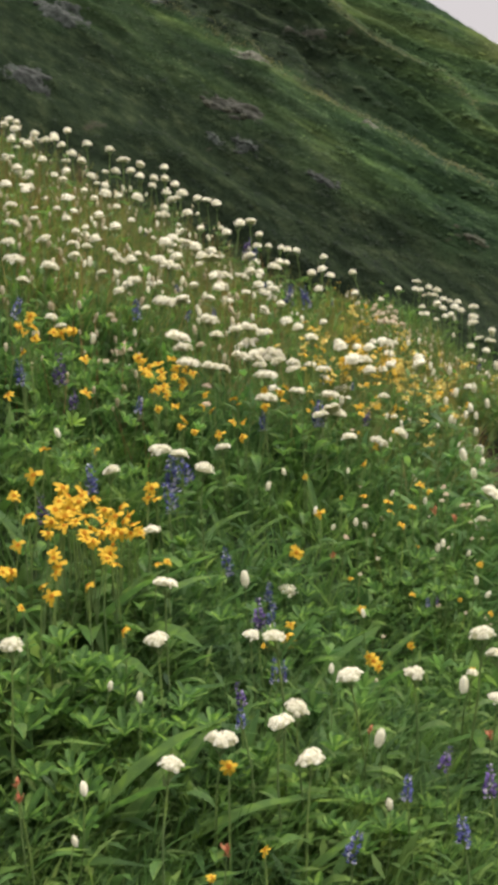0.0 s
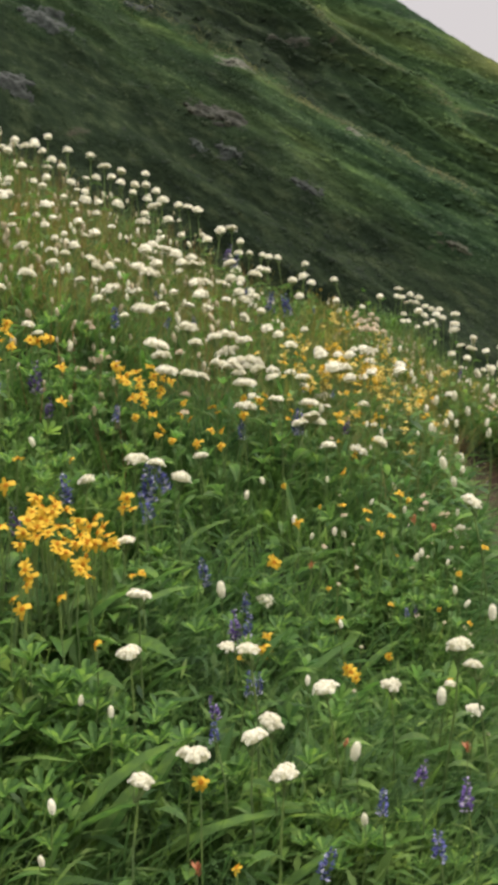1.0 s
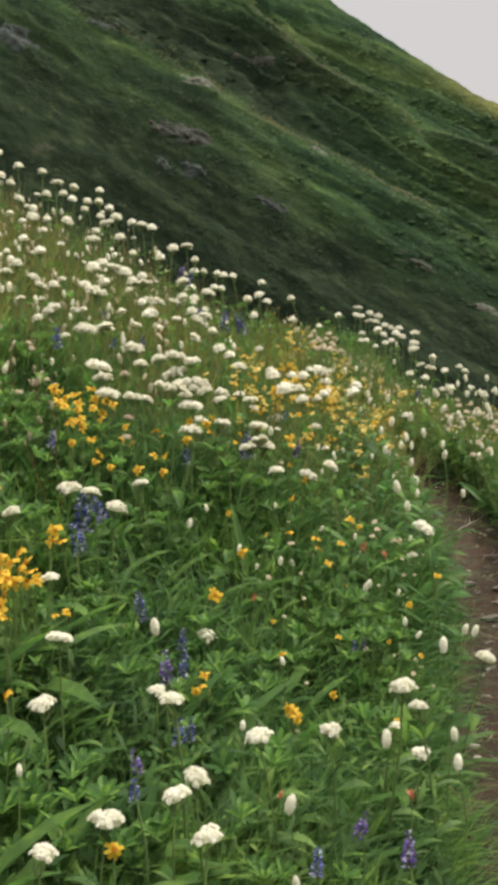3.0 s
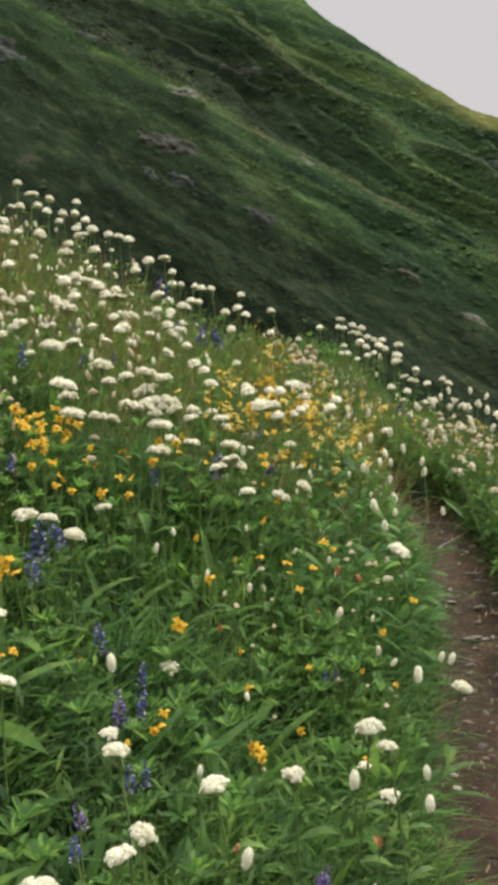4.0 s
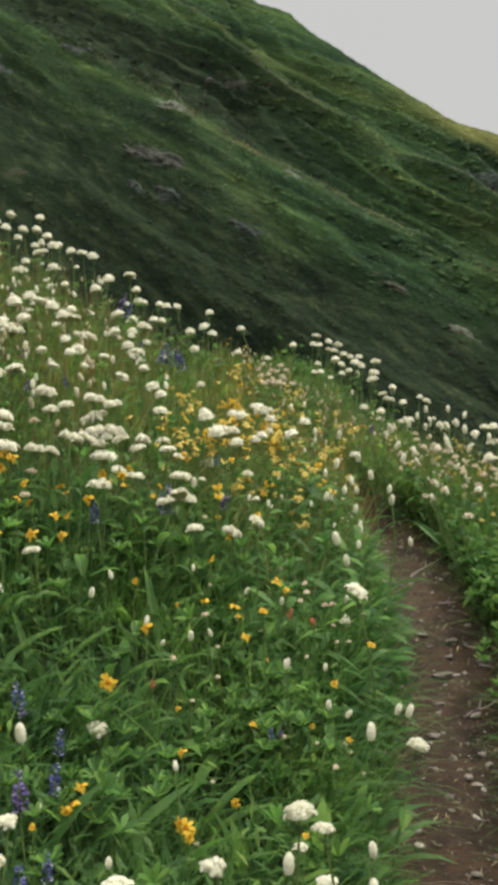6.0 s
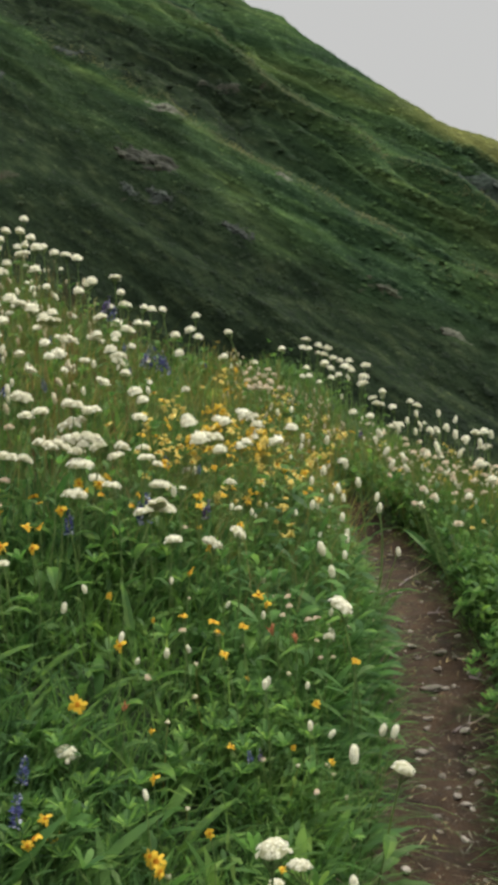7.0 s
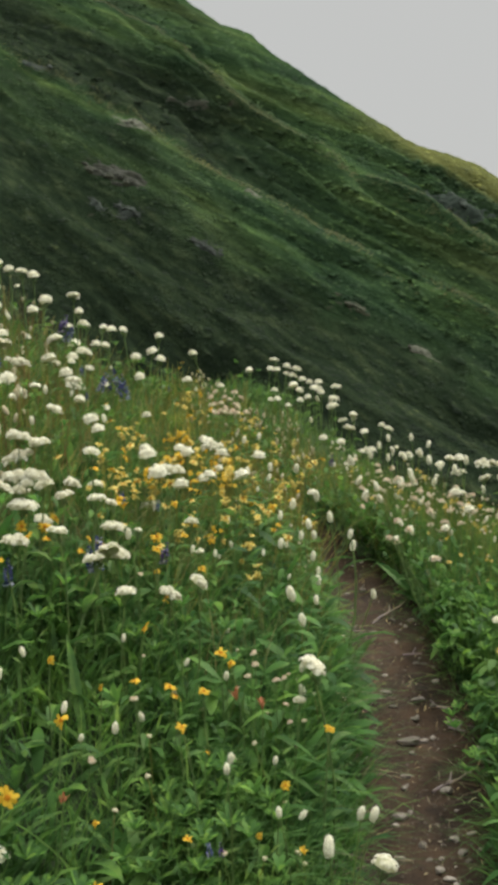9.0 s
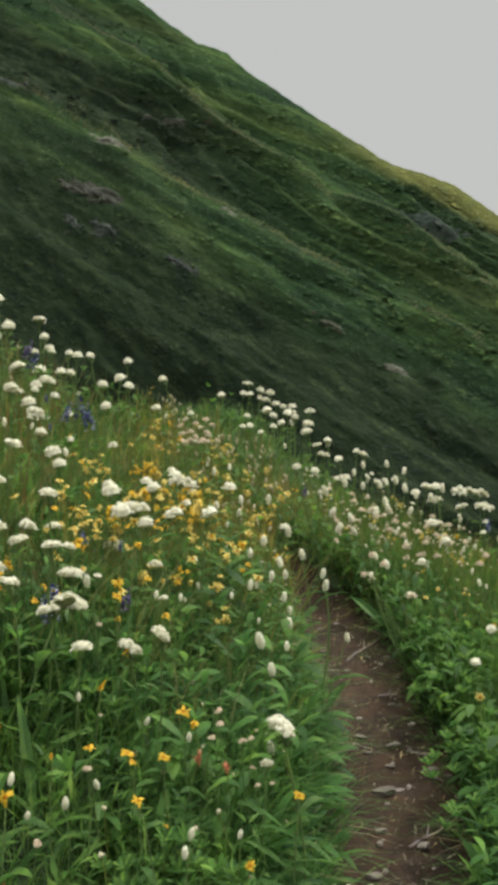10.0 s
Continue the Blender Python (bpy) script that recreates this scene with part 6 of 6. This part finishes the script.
# ---- the countless small blooms between them ----
def joined(name, shapes, x, y, z, size, lean, materials, label, seed):
    """Copies of small shapes as one mesh: shape, place, size and a lean of random direction for each."""
    r = np.random.default_rng(seed)
    n = len(x)
    kind, turn, tip, way = r.integers(0, len(shapes), n), r.uniform(0, 6.28, n), np.abs(r.normal(lean, 0.3, n)), r.normal(-1.57, 1.2, n)
    co, tri, slot, k = [], [], [], 0
    for i, g in enumerate(shapes):
        at = np.flatnonzero(kind == i)
        v = np.array(g.v)
        c, sn = np.cos(turn[at] - way[at])[:, None], np.sin(turn[at] - way[at])[:, None]
        px, py, pz = v[None, :, 0] * c - v[None, :, 1] * sn, v[None, :, 0] * sn + v[None, :, 1] * c, v[None, :, 2] + 0 * c
        c, sn = np.cos(tip[at])[:, None], np.sin(tip[at])[:, None]
        px, pz = px * c + pz * sn, pz * c - px * sn
        c, sn = np.cos(way[at])[:, None], np.sin(way[at])[:, None]
        px, py = px * c - py * sn, px * sn + py * c
        co.append((np.stack([px, py, pz], -1) * size[at][:, None, None] + np.stack([x, y, z], -1)[at][:, None, :]).reshape(-1, 3))
        fan = [(f[0], f[q], f[q + 1], m) for f, m in zip(g.f, g.m) for q in range(1, len(f) - 1)]
        one = np.array([f[:3] for f in fan])
        tri.append((one[None] + (k + np.arange(len(at)) * len(v))[:, None, None]).reshape(-1, 3))
        slot.append(np.tile([f[3] for f in fan], len(at)))
        k += len(at) * len(v)
    co, tri, slot = np.concatenate(co), np.concatenate(tri), np.concatenate(slot)
    me = bpy.data.meshes.new(name)
    me.vertices.add(len(co))
    me.vertices.foreach_set("co", co.reshape(-1))
    me.loops.add(tri.size)
    me.loops.foreach_set("vertex_index", tri.reshape(-1).astype(np.int32))
    me.polygons.add(len(tri))
    me.polygons.foreach_set("loop_start", (np.arange(len(tri)) * 3).astype(np.int32))
    for m in materials:
        me.materials.append(m)
    me.polygons.foreach_set("material_index", slot.astype(np.int32))
    me.update(calc_edges=True)
    return tagged(new(name, me), label, "flowers", kind="stuff")


def thin_stalks(name, x, y, z, material, label, half=0.0016):
    """A thin stalk from the ground to each place."""
    t = np.linspace(0, 1, 3)[None]
    foot = ground_z(x, y) - 0.01
    r = np.random.default_rng(len(x))
    cx = x[:, None] + r.normal(0, 0.03, len(x))[:, None] * (1 - t)
    cz = foot[:, None] + (z - foot)[:, None] * t
    co = np.stack([np.stack([cx + q * half * (1.2 - 0.5 * t), y[:, None] + 0 * t, cz], -1) for q in (-1, 1)], 2)
    return mass(name, co, material, label)


def strewn(n, x0, x1, y0, y1, seed, patch, bare, slant=0.0):
    """Uneven places over a stretch of the flank, in patches, off the trail."""
    r = np.random.default_rng(seed)
    y = r.uniform(y0, y1, n * 6)
    x = r.uniform(x0, x1, n * 6) + slant * (y - y0)
    ok = (clouds(x, y, patch, seed) + 0.35 * r.normal(0, 1, n * 6) > bare) & ((np.abs(x - trail_x(y)) > 0.27) | (y > 8.8)) & (y < crest_y(x) + 0.2)
    return x[ok][:n], y[ok][:n], r


def wedge(n, u0, u1, y0, y1, seed):
    """Uneven places over the upper flank, which opens like a fan up the hill."""
    r = np.random.default_rng(seed)
    y = r.uniform(y0, y1, n * 3)
    x = r.uniform(u0, u1, n * 3) * (y + 1.1) + 0.2
    ok = clouds(x, y, 0.5, seed) + 0.5 * r.normal(0, 1, n * 3) > -0.2
    return x[ok][:n], y[ok][:n], r


def small_daisy(seed):
    r, g = random.Random(seed), Geo()
    for i in range(7):
        a = i * 0.8976 + r.uniform(-0.2, 0.2)
        d, w, ln, dr = Vector((math.cos(a), math.sin(a), 0)), Vector((-math.sin(a), math.cos(a), 0)), r.uniform(0.36, 0.54), r.uniform(-0.3, 0.1)
        g.strip([(d * ln * t + Vector((0, 0, 0.06 + dr * t * t)) - w * q, d * ln * t + Vector((0, 0, 0.06 + dr * t * t)) + w * q) for t, q in ((0.15, 0.05), (0.65, 0.13), (1.0, 0.05))])
    g.tube([(0, 0, -0.12), (0, 0, 0.03), (0, 0, 0.12)], [0.06, 0.17, 0.08], 6, 1)
    return g


def small_spike(seed):
    r, g = random.Random(seed), Geo()
    g.tube([(0, 0, h) for h in (-0.9, -0.45, 0.1, 0.6, 0.9)], [0.10, 0.34, 0.40, 0.28, 0.06], 6, 0)
    for i in range(22):
        h, a = -0.75 + 1.5 * i / 21, i * 2.4
        q = 0.42 * math.sqrt(max(0.05, 1 - (h / 0.95) ** 2))
        c, e, s = Vector((q * math.cos(a), q * math.sin(a), h)), Vector((-math.sin(a), math.cos(a), 0)), r.uniform(0.10, 0.17)
        out = Vector((math.cos(a), math.sin(a), 0.3)) * 0.08
        g.add([c - e * s, c + out - Vector((0, 0, s)), c + e * s, c + out + Vector((0, 0, s))], [(0, 1, 2, 3)], 0)
    return g


def yellow_corymbs(name, n, heads, x0, x1, y0, y1, seed, patch, bare, slant=0.0, pale=False):
    """Yellow composites that carry several little heads together."""
    x, y, r = strewn(n, x0, x1, y0, y1, seed, patch, bare, slant)
    n = len(x)
    high = r.uniform(0.22, 0.36, n)
    hx, hy = (np.repeat(q, heads) + r.normal(0, 0.015, n * heads) for q in (x, y))
    hz = np.repeat(ground_z(x, y) + high, heads) + r.normal(0, 0.022, n * heads)
    joined(name, [small_daisy(seed + i) for i in range(4)], hx, hy, hz, r.uniform(0.026, 0.040, n * heads), 0.6, (PALE_YELLOW if pale else YELLOW, YELLOW), "small golden yellow blooms crowded in clusters", seed)
    thin_stalks(name.replace("blooms", "stalks"), hx, hy, hz, STALK, "thin yellow-green stalks under the yellow blooms")


yellow_corymbs("yellow_blooms", 15, 8, 0.15, 0.70, 4.9, 6.2, 61, 0.4, 0.1, 0.16)
yellow_corymbs("pale_yellow_blooms", 22, 7, 0.05, 0.80, 4.8, 6.4, 72, 0.5, -0.2, 0.16, True)
yellow_corymbs("crest_yellow_blooms", 26, 6, 0.45, 1.25, 6.2, 8.6, 62, 0.5, 0.0, 0.05, True)
yellow_corymbs("bank_yellow_blooms", 16, 4, 1.65, 2.7, 6.6, 8.6, 64, 0.5, 0.1, 0.0, True)
sx, sy, sr = wedge(300, -0.34, -0.06, 4.3, 8.0, 65)
sz = ground_z(sx, sy) + sr.uniform(0.20, 0.42, len(sx))
joined("pale_buds", [small_spike(66 + i) for i in range(3)], sx, sy, sz, sr.uniform(0.014, 0.026, len(sx)), 0.1, (BUD,), "beige buds and fading spikes among the white flowers", 67)
thin_stalks("bud_stalks", sx, sy, sz, RUSSET, "thin russet stalks under the beige buds")
sx, sy, sr = wedge(110, -0.34, -0.13, 3.3, 4.5, 90)
sz = ground_z(sx, sy) + sr.uniform(0.18, 0.38, len(sx))
joined("meadow_buds", [small_spike(91 + i) for i in range(3)], sx, sy, sz, sr.uniform(0.010, 0.020, len(sx)), 0.1, (BUD,), "beige buds and fading spikes among the yellow flowers", 92)
thin_stalks("meadow_bud_stalks", sx, sy, sz, RUSSET, "thin russet stalks under the beige buds")
sx, sy, sr = wedge(70, -0.34, -0.05, 4.6, 8.0, 73)
sz = ground_z(sx, sy) + sr.uniform(0.26, 0.44, len(sx))
joined("distant_umbels", [dome_head(75 + i, LOBES[i % 2], 0.9, 0.5) for i in range(3)], sx, sy, sz, sr.uniform(0.035, 0.060, len(sx)), 0.05, (WHITE, WHITE), "small white umbels crowded in the upper meadow", 74)
thin_stalks("umbel_stalks", sx, sy, sz, STEM, "thin green stalks under the white umbels")
sx, sy, sr = wedge(500, -0.34, -0.02, 4.6, 8.0, 68)
thin_stalks("russet_stalks", sx, sy, ground_z(sx, sy) + sr.uniform(0.15, 0.38, len(sx)), RUSSET, "thin russet stalks standing in the upper meadow", 0.0022)
sx, sy, sr = strewn(140, 1.6, 2.8, 6.8, 8.8, 69, 0.5, -0.2)
sz = ground_z(sx, sy) + sr.uniform(0.20, 0.38, len(sx))
joined("bank_blossoms", [dome_head(70 + i, LOBES[0], 0.8, 0.25) for i in range(2)], sx, sy, sz, sr.uniform(0.018, 0.034, len(sx)), 0.1, (PINK_WHITE, HEART), "small faded pink blossoms on the trail's bank", 71)
thin_stalks("blossom_stalks", sx, sy, sz, STALK, "thin stalks under the pink blossoms")
sy = np.random.default_rng(80).uniform(2.6, 7.2, 80)
sx = trail_x(sy) - 0.30 - 0.48 * np.random.default_rng(81).random(80) ** 1.4
sr = np.random.default_rng(82)
sz = ground_z(sx, sy) + sr.uniform(0.10, 0.26, 80)
joined("margin_blossoms", [dome_head(83 + i, LOBES[0], 0.9, 0.2) for i in range(2)], sx, sy, sz, sr.uniform(0.012, 0.022, 80), 0.2, (PINK_WHITE, HEART), "small faded pink blossoms along the trail", 84)
thin_stalks("margin_stalks", sx, sy, sz, STALK, "thin stalks under the pink blossoms")
sx, sy, sr = strewn(130, 0.45, 1.35, 6.3, 9.4, 85, 0.5, -0.2, 0.06)
sz = ground_z(sx, sy) + sr.uniform(0.18, 0.34, len(sx))
joined("crest_buds", [small_spike(86 + i) for i in range(3)], sx, sy, sz, sr.uniform(0.014, 0.024, len(sx)), 0.15, (BUD,), "beige buds and fading spikes on the crest", 87)
thin_stalks("crest_bud_stalks", sx, sy, sz, RUSSET, "thin russet stalks under the beige buds")
sx, sy, sr = strewn(700, 0.3, 1.35, 6.0, 9.6, 88, 0.6, -0.3, 0.05)
thin_stalks("crest_stalks", sx, sy, ground_z(sx, sy) + sr.uniform(0.15, 0.34, len(sx)), STALK, "thin yellow-green stalks on the crest", 0.0024)


def leaf_clump(x, y, tall, wide, n, seed):
    """A leafy lupine without flowers."""
    r = random.Random(seed)
    root = new("lupine_clump")
    root.matrix_basis = Matrix.Translation((x, y, float(ground_z(x, y)))) @ Matrix.Rotation(r.uniform(0, 6.28), 4, "Z")
    tagged(root, "leafy green lupine clump without flowers", "plant", "leafy clumps on the slope")
    for i in range(n):
        leaf = part("leaf", LEAVES["lupine"][i % 2], root)
        q, a = wide * math.sqrt((i + 0.5) / n), i * 2.4
        leaf.location = (q * 0.45 * math.cos(a), q * 0.45 * math.sin(a), tall * (1 - 0.5 * (q / wide) ** 2) * r.uniform(0.55, 0.8))
        leaf.rotation_euler, leaf.scale = (r.uniform(-0.2, 0.2), r.uniform(-0.2, 0.3), a), (r.uniform(0.075, 0.11),) * 3
    return root


for i, row in enumerate(CLUMPS):
    leaf_clump(*row, i)


def broad_plant(x, y, ln, n, seed):
    """Long broad leaves that rise from one root and arch outwards."""
    r = random.Random(seed)
    root = new("broad_leaf_plant")
    root.matrix_basis = Matrix.Translation((x, y, float(ground_z(x, y)) + 0.02))
    tagged(root, "tuft of long broad green leaves in the grass", "plant", "broad-leaved tufts on the slope")
    for i in range(n):
        leaf = part("leaf", BROAD[i % 3], root)
        leaf.rotation_euler = (r.uniform(-0.25, 0.25), r.uniform(-0.1, 0.4), i * 2.4 + r.uniform(-0.5, 0.5))
        leaf.scale = (ln * r.uniform(0.65, 1.05),) * 3
    return root


BROAD = [stem_leaf(1.0, w, rise).mesh("broad_leaf", LANCE, smooth=True) for w, rise in ((0.17, 1.5), (0.14, 2.0), (0.20, 1.2))]
for i, row in enumerate(BROAD_PLANTS):
    broad_plant(*row, 200 + i)


# ---- the trail's stones, gravel and twigs ----
def lump(seed, sub=1, rough=0.25, squash=0.5):
    r = random.Random(seed)
    bm = bmesh.new()
    bmesh.ops.create_icosphere(bm, subdivisions=sub, radius=0.5)
    o = Vector((r.uniform(0, 50), r.uniform(0, 50), 0))
    for v in bm.verts:
        v.co *= 1 + rough * noise.noise(v.co * 2.2 + o) * 2
        v.co.z *= squash
        v.co.x *= 1.0 + 0.25 * math.sin(seed)
    me = bpy.data.meshes.new("stone")
    bm.to_mesh(me)
    bm.free()
    return me


stone_meshes = [lump(100 + i, 2, 0.22, 0.38 + 0.05 * (i % 4)) for i in range(6)]
for me in stone_meshes:
    me.materials.append(STONE)


def stone(x, y, size, seed, label="small pale stone lying on the brown trail"):
    r = random.Random(seed)
    ob = new("stone", stone_meshes[seed % 6])
    ob.matrix_basis = Matrix.Translation((x, y, float(ground_z(x, y)) + 0.12 * size)) @ Euler((r.uniform(-0.2, 0.2), r.uniform(-0.2, 0.2), r.uniform(0, 6.28))).to_matrix().to_4x4() @ Matrix.Diagonal((size, size * r.uniform(0.5, 0.9), size, 1))
    return tagged(ob, label, "stone", "stones on the trail")


for i, row in enumerate(((1.383, 4.946, 0.08), (1.5, 5.265, 0.052), (1.442, 4.59, 0.054), (1.385, 5.369, 0.048), (1.29, 4.618, 0.038), (1.41, 5.549, 0.034), (1.552, 5.223, 0.036), (1.452, 5.136, 0.038), (1.388, 4.284, 0.034), (1.312, 3.995, 0.032),
                         (1.273, 4.052, 0.044), (1.225, 4.414, 0.066), (1.313, 4.704, 0.042), (1.45, 4.316, 0.028), (1.608, 5.091, 0.06), (1.282, 5.265, 0.034), (1.196, 4.357, 0.036), (1.395, 6.06, 0.044))):
    stone(*row, 301 + i, "flat pale stone lying on the brown trail")
r_stone = random.Random(31)
for i in range(230):
    sy = 2.4 + 6.0 * r_stone.random() ** 1.2
    stone(float(trail_x(sy)) + max(-0.26, min(0.28, r_stone.gauss(0.06, 0.12))), sy, 0.010 + 0.032 * r_stone.random() ** 3.0, i + 2)


def gravel(n, seed):
    r = np.random.default_rng(seed)
    y = 1.8 + 6.8 * r.random(n) ** 1.2
    x = trail_x(y) + r.normal(0.0, 0.13, n)
    z = ground_z(x, y)
    s = 0.002 + 0.008 * r.random(n) ** 3
    a = r.uniform(0, 6.28, n)
    base = np.stack([x, y, z], -1)
    q = np.array([[1, 0, 0], [0, 1, 0], [-1, 0, 0], [0, -1, 0], [0, 0, 0.9]])
    c, sn = np.cos(a)[:, None], np.sin(a)[:, None]
    rot = np.stack([q[None, :, 0] * c - q[None, :, 1] * sn, q[None, :, 0] * sn + q[None, :, 1] * c, np.repeat(q[None, :, 2], n, 0)], -1)
    co = base[:, None, :] + rot * s[:, None, None]
    faces = (np.arange(n) * 5)[:, None, None] + np.array([[0, 1, 4], [1, 2, 4], [2, 3, 4], [3, 0, 4]])[None]
    me = bpy.data.meshes.new("gravel")
    me.from_pydata(co.reshape(-1, 3).tolist(), [], faces.reshape(-1, 3).tolist())
    me.materials.append(GRIT)
    return tagged(new("gravel", me), "fine gravel and grit on the brown trail", "gravel", kind="stuff")


gravel(3600, 32)


def twig(x, y, turn, ln, rise=0.06):
    g = Geo()
    pts = [(t * ln, 0.03 * ln * math.sin(t * 6), 0.006 + rise * t * ln) for t in (0, 0.25, 0.5, 0.75, 1)]
    g.tube(pts, [0.0052, 0.005, 0.0042, 0.0034, 0.0018], 6)
    g.tube([pts[2], (pts[2][0] + 0.2 * ln, 0.12 * ln, pts[2][2] + 0.03)], [0.004, 0.002], 5)
    ob = new("twig", g.mesh("twig", DEAD_WOOD))
    ob.matrix_basis = Matrix.Translation((x, y, float(ground_z(x, y)))) @ Matrix.Rotation(turn, 4, "Z")
    return tagged(ob, "dry pale twig lying across the trail's edge", "twig", "twigs on the trail")


for row in ((1.49, 6.24, 0.83, 0.34, 0.2), (1.54, 5.75, -0.06, 0.09), (1.27, 6.03, -0.4, 0.14), (1.58, 5.07, -0.96, 0.09), (1.62, 5.2, 2.6, 0.12), (1.39, 4.59, 0.62, 0.19, 0.12)):
    twig(*row)


# ---- rock and bare earth on the mountain slope ----
def block(seed):
    """An angular, cracked block."""
    bm = bmesh.new()
    bmesh.ops.create_icosphere(bm, subdivisions=3, radius=0.5)
    o = Vector((seed * 7.1, seed * 3.3, 0))
    for v in bm.verts:
        d = v.co.normalized()
        cut = min(0.62, min(1 / max(0.05, d.dot(Vector(q).normalized())) * k for q, k in (((1, 0.2, 0.3), 0.36), ((-1, 0.1, 0.2), 0.42), ((0.1, -1, 0.3), 0.34), ((0.2, 1, 0), 0.42), ((0.1, -0.3, 1), 0.30), ((-0.6, -0.7, 0.8), 0.38))))
        v.co = d * cut * (1 + 0.22 * noise.fractal(d * 2.6 + o, 0.9, 2.1, 4))
    me = bpy.data.meshes.new("rock_block")
    bm.to_mesh(me)
    bm.free()
    return me


BLOCKS = {}
for stuff in (ROCK, PALE_ROCK, RED_EARTH):
    BLOCKS[stuff.name] = [block(i) for i in range(4)]
    for me in BLOCKS[stuff.name]:
        me.materials.append(stuff)


def outcrop(a, s, wide, high, material, label, seed):
    """A broken outcrop set into the slope at a bearing and a height on it; its blocks are parts."""
    r = random.Random(seed)
    x, y, z = (float(q) for q in slope_point(np.array(a), np.array(s)))
    root = new("rock_outcrop")
    root.matrix_basis = Matrix.Translation((x, y, z))
    tagged(root, label, "rock", "outcrops on the mountain")
    k = np.linspace(-1, 1, 36)
    U, V = np.meshgrid(k, np.linspace(-1, 1, 24))
    q = seed * 9.7
    edge = 1 - np.sqrt(U ** 2 + V ** 2) + 0.42 * clouds(U + q, V, 0.5, 51)
    crag = 0.40 * edge + 0.16 * np.abs(clouds(U * 0.7 + q, V, 0.28, 52)) + 0.07 * clouds(U + q, V * 2, 0.12, 53)
    steps = np.floor(crag * 7) / 7
    rise = np.where(edge > 0, 0.5 * crag + 0.5 * steps, crag) * min(wide, high) * 0.40 - 0.06
    bx, bz = x + 0.5 * wide * U, z - 0.275 * wide * U + 0.5 * high * V
    by = y + (bz - z) / 0.78
    qa = bx / by
    px, py, pz = slope_point(qa, (by - 30) / (41.1 / (0.78 - skyline(qa)) - 30))
    part("rock_face", grid_mesh("rock_face", px - x, py - y - 0.62 * rise, pz - z + 0.78 * rise, (material,)), root)
    for i in range(int(2 + wide)):
        along, down = r.gauss(0, 0.20) * wide, r.gauss(0, 0.16) * high
        bx, bz = x + along, z - 0.55 * along + down
        by = y + (bz - z) / 0.78
        qa = bx / by
        top = 41.1 / (0.78 - float(skyline(np.array(qa))))
        px, py, pz = (float(q) for q in slope_point(np.array(qa), np.array((by - 30) / (top - 30))))
        size = r.uniform(0.3, 0.7) * (0.35 + 0.16 * wide)
        stone_part = part("block", BLOCKS[material.name][i % 4], root)
        stone_part.location = (px - x, py - y, pz - z)
        stone_part.rotation_euler = (0.62 + r.uniform(-0.2, 0.2), 0.5 + r.uniform(-0.15, 0.15), r.uniform(-0.2, 0.2))
        stone_part.scale = (size * r.uniform(1.3, 2.2), size * r.uniform(0.7, 1.1), size * r.uniform(0.35, 0.5))
    return root


GREY, PALE, RED = "dark grey rock face breaking through the mountain turf", "pale bare earth and stones on the mountain", "reddish bare earth on the mountain slope"
for i, (a, s, w, h, m, text) in enumerate((
    (-0.042, 0.514, 5.0, 1.7, RED_EARTH, RED), (-0.036, 0.474, 2.6, 1.3, ROCK, GREY), (-0.062, 0.462, 1.5, 1.0, ROCK, GREY), (-0.236, 0.362, 4.5, 3.0, ROCK, GREY),
    (-0.026, 0.597, 3.2, 1.1, PALE_ROCK, PALE), (0.085, 0.611, 1.6, 0.8, PALE_ROCK, PALE), (0.024, 0.731, 3.6, 1.0, RED_EARTH, RED), (0.187, 0.572, 2.4, 0.8, RED_EARTH, RED),
    (0.290, 0.880, 4.2, 1.8, ROCK, GREY), (-0.204, 0.474, 5.5, 2.4, ROCK, GREY), (0.253, 0.569, 2.6, 0.6, PALE_ROCK, PALE), (0.041, 0.511, 2.6, 0.9, ROCK, GREY), (-0.117, 0.587, 3.0, 1.0, ROCK, GREY),
)):
    outcrop(a, s, w, h, m, text, i)
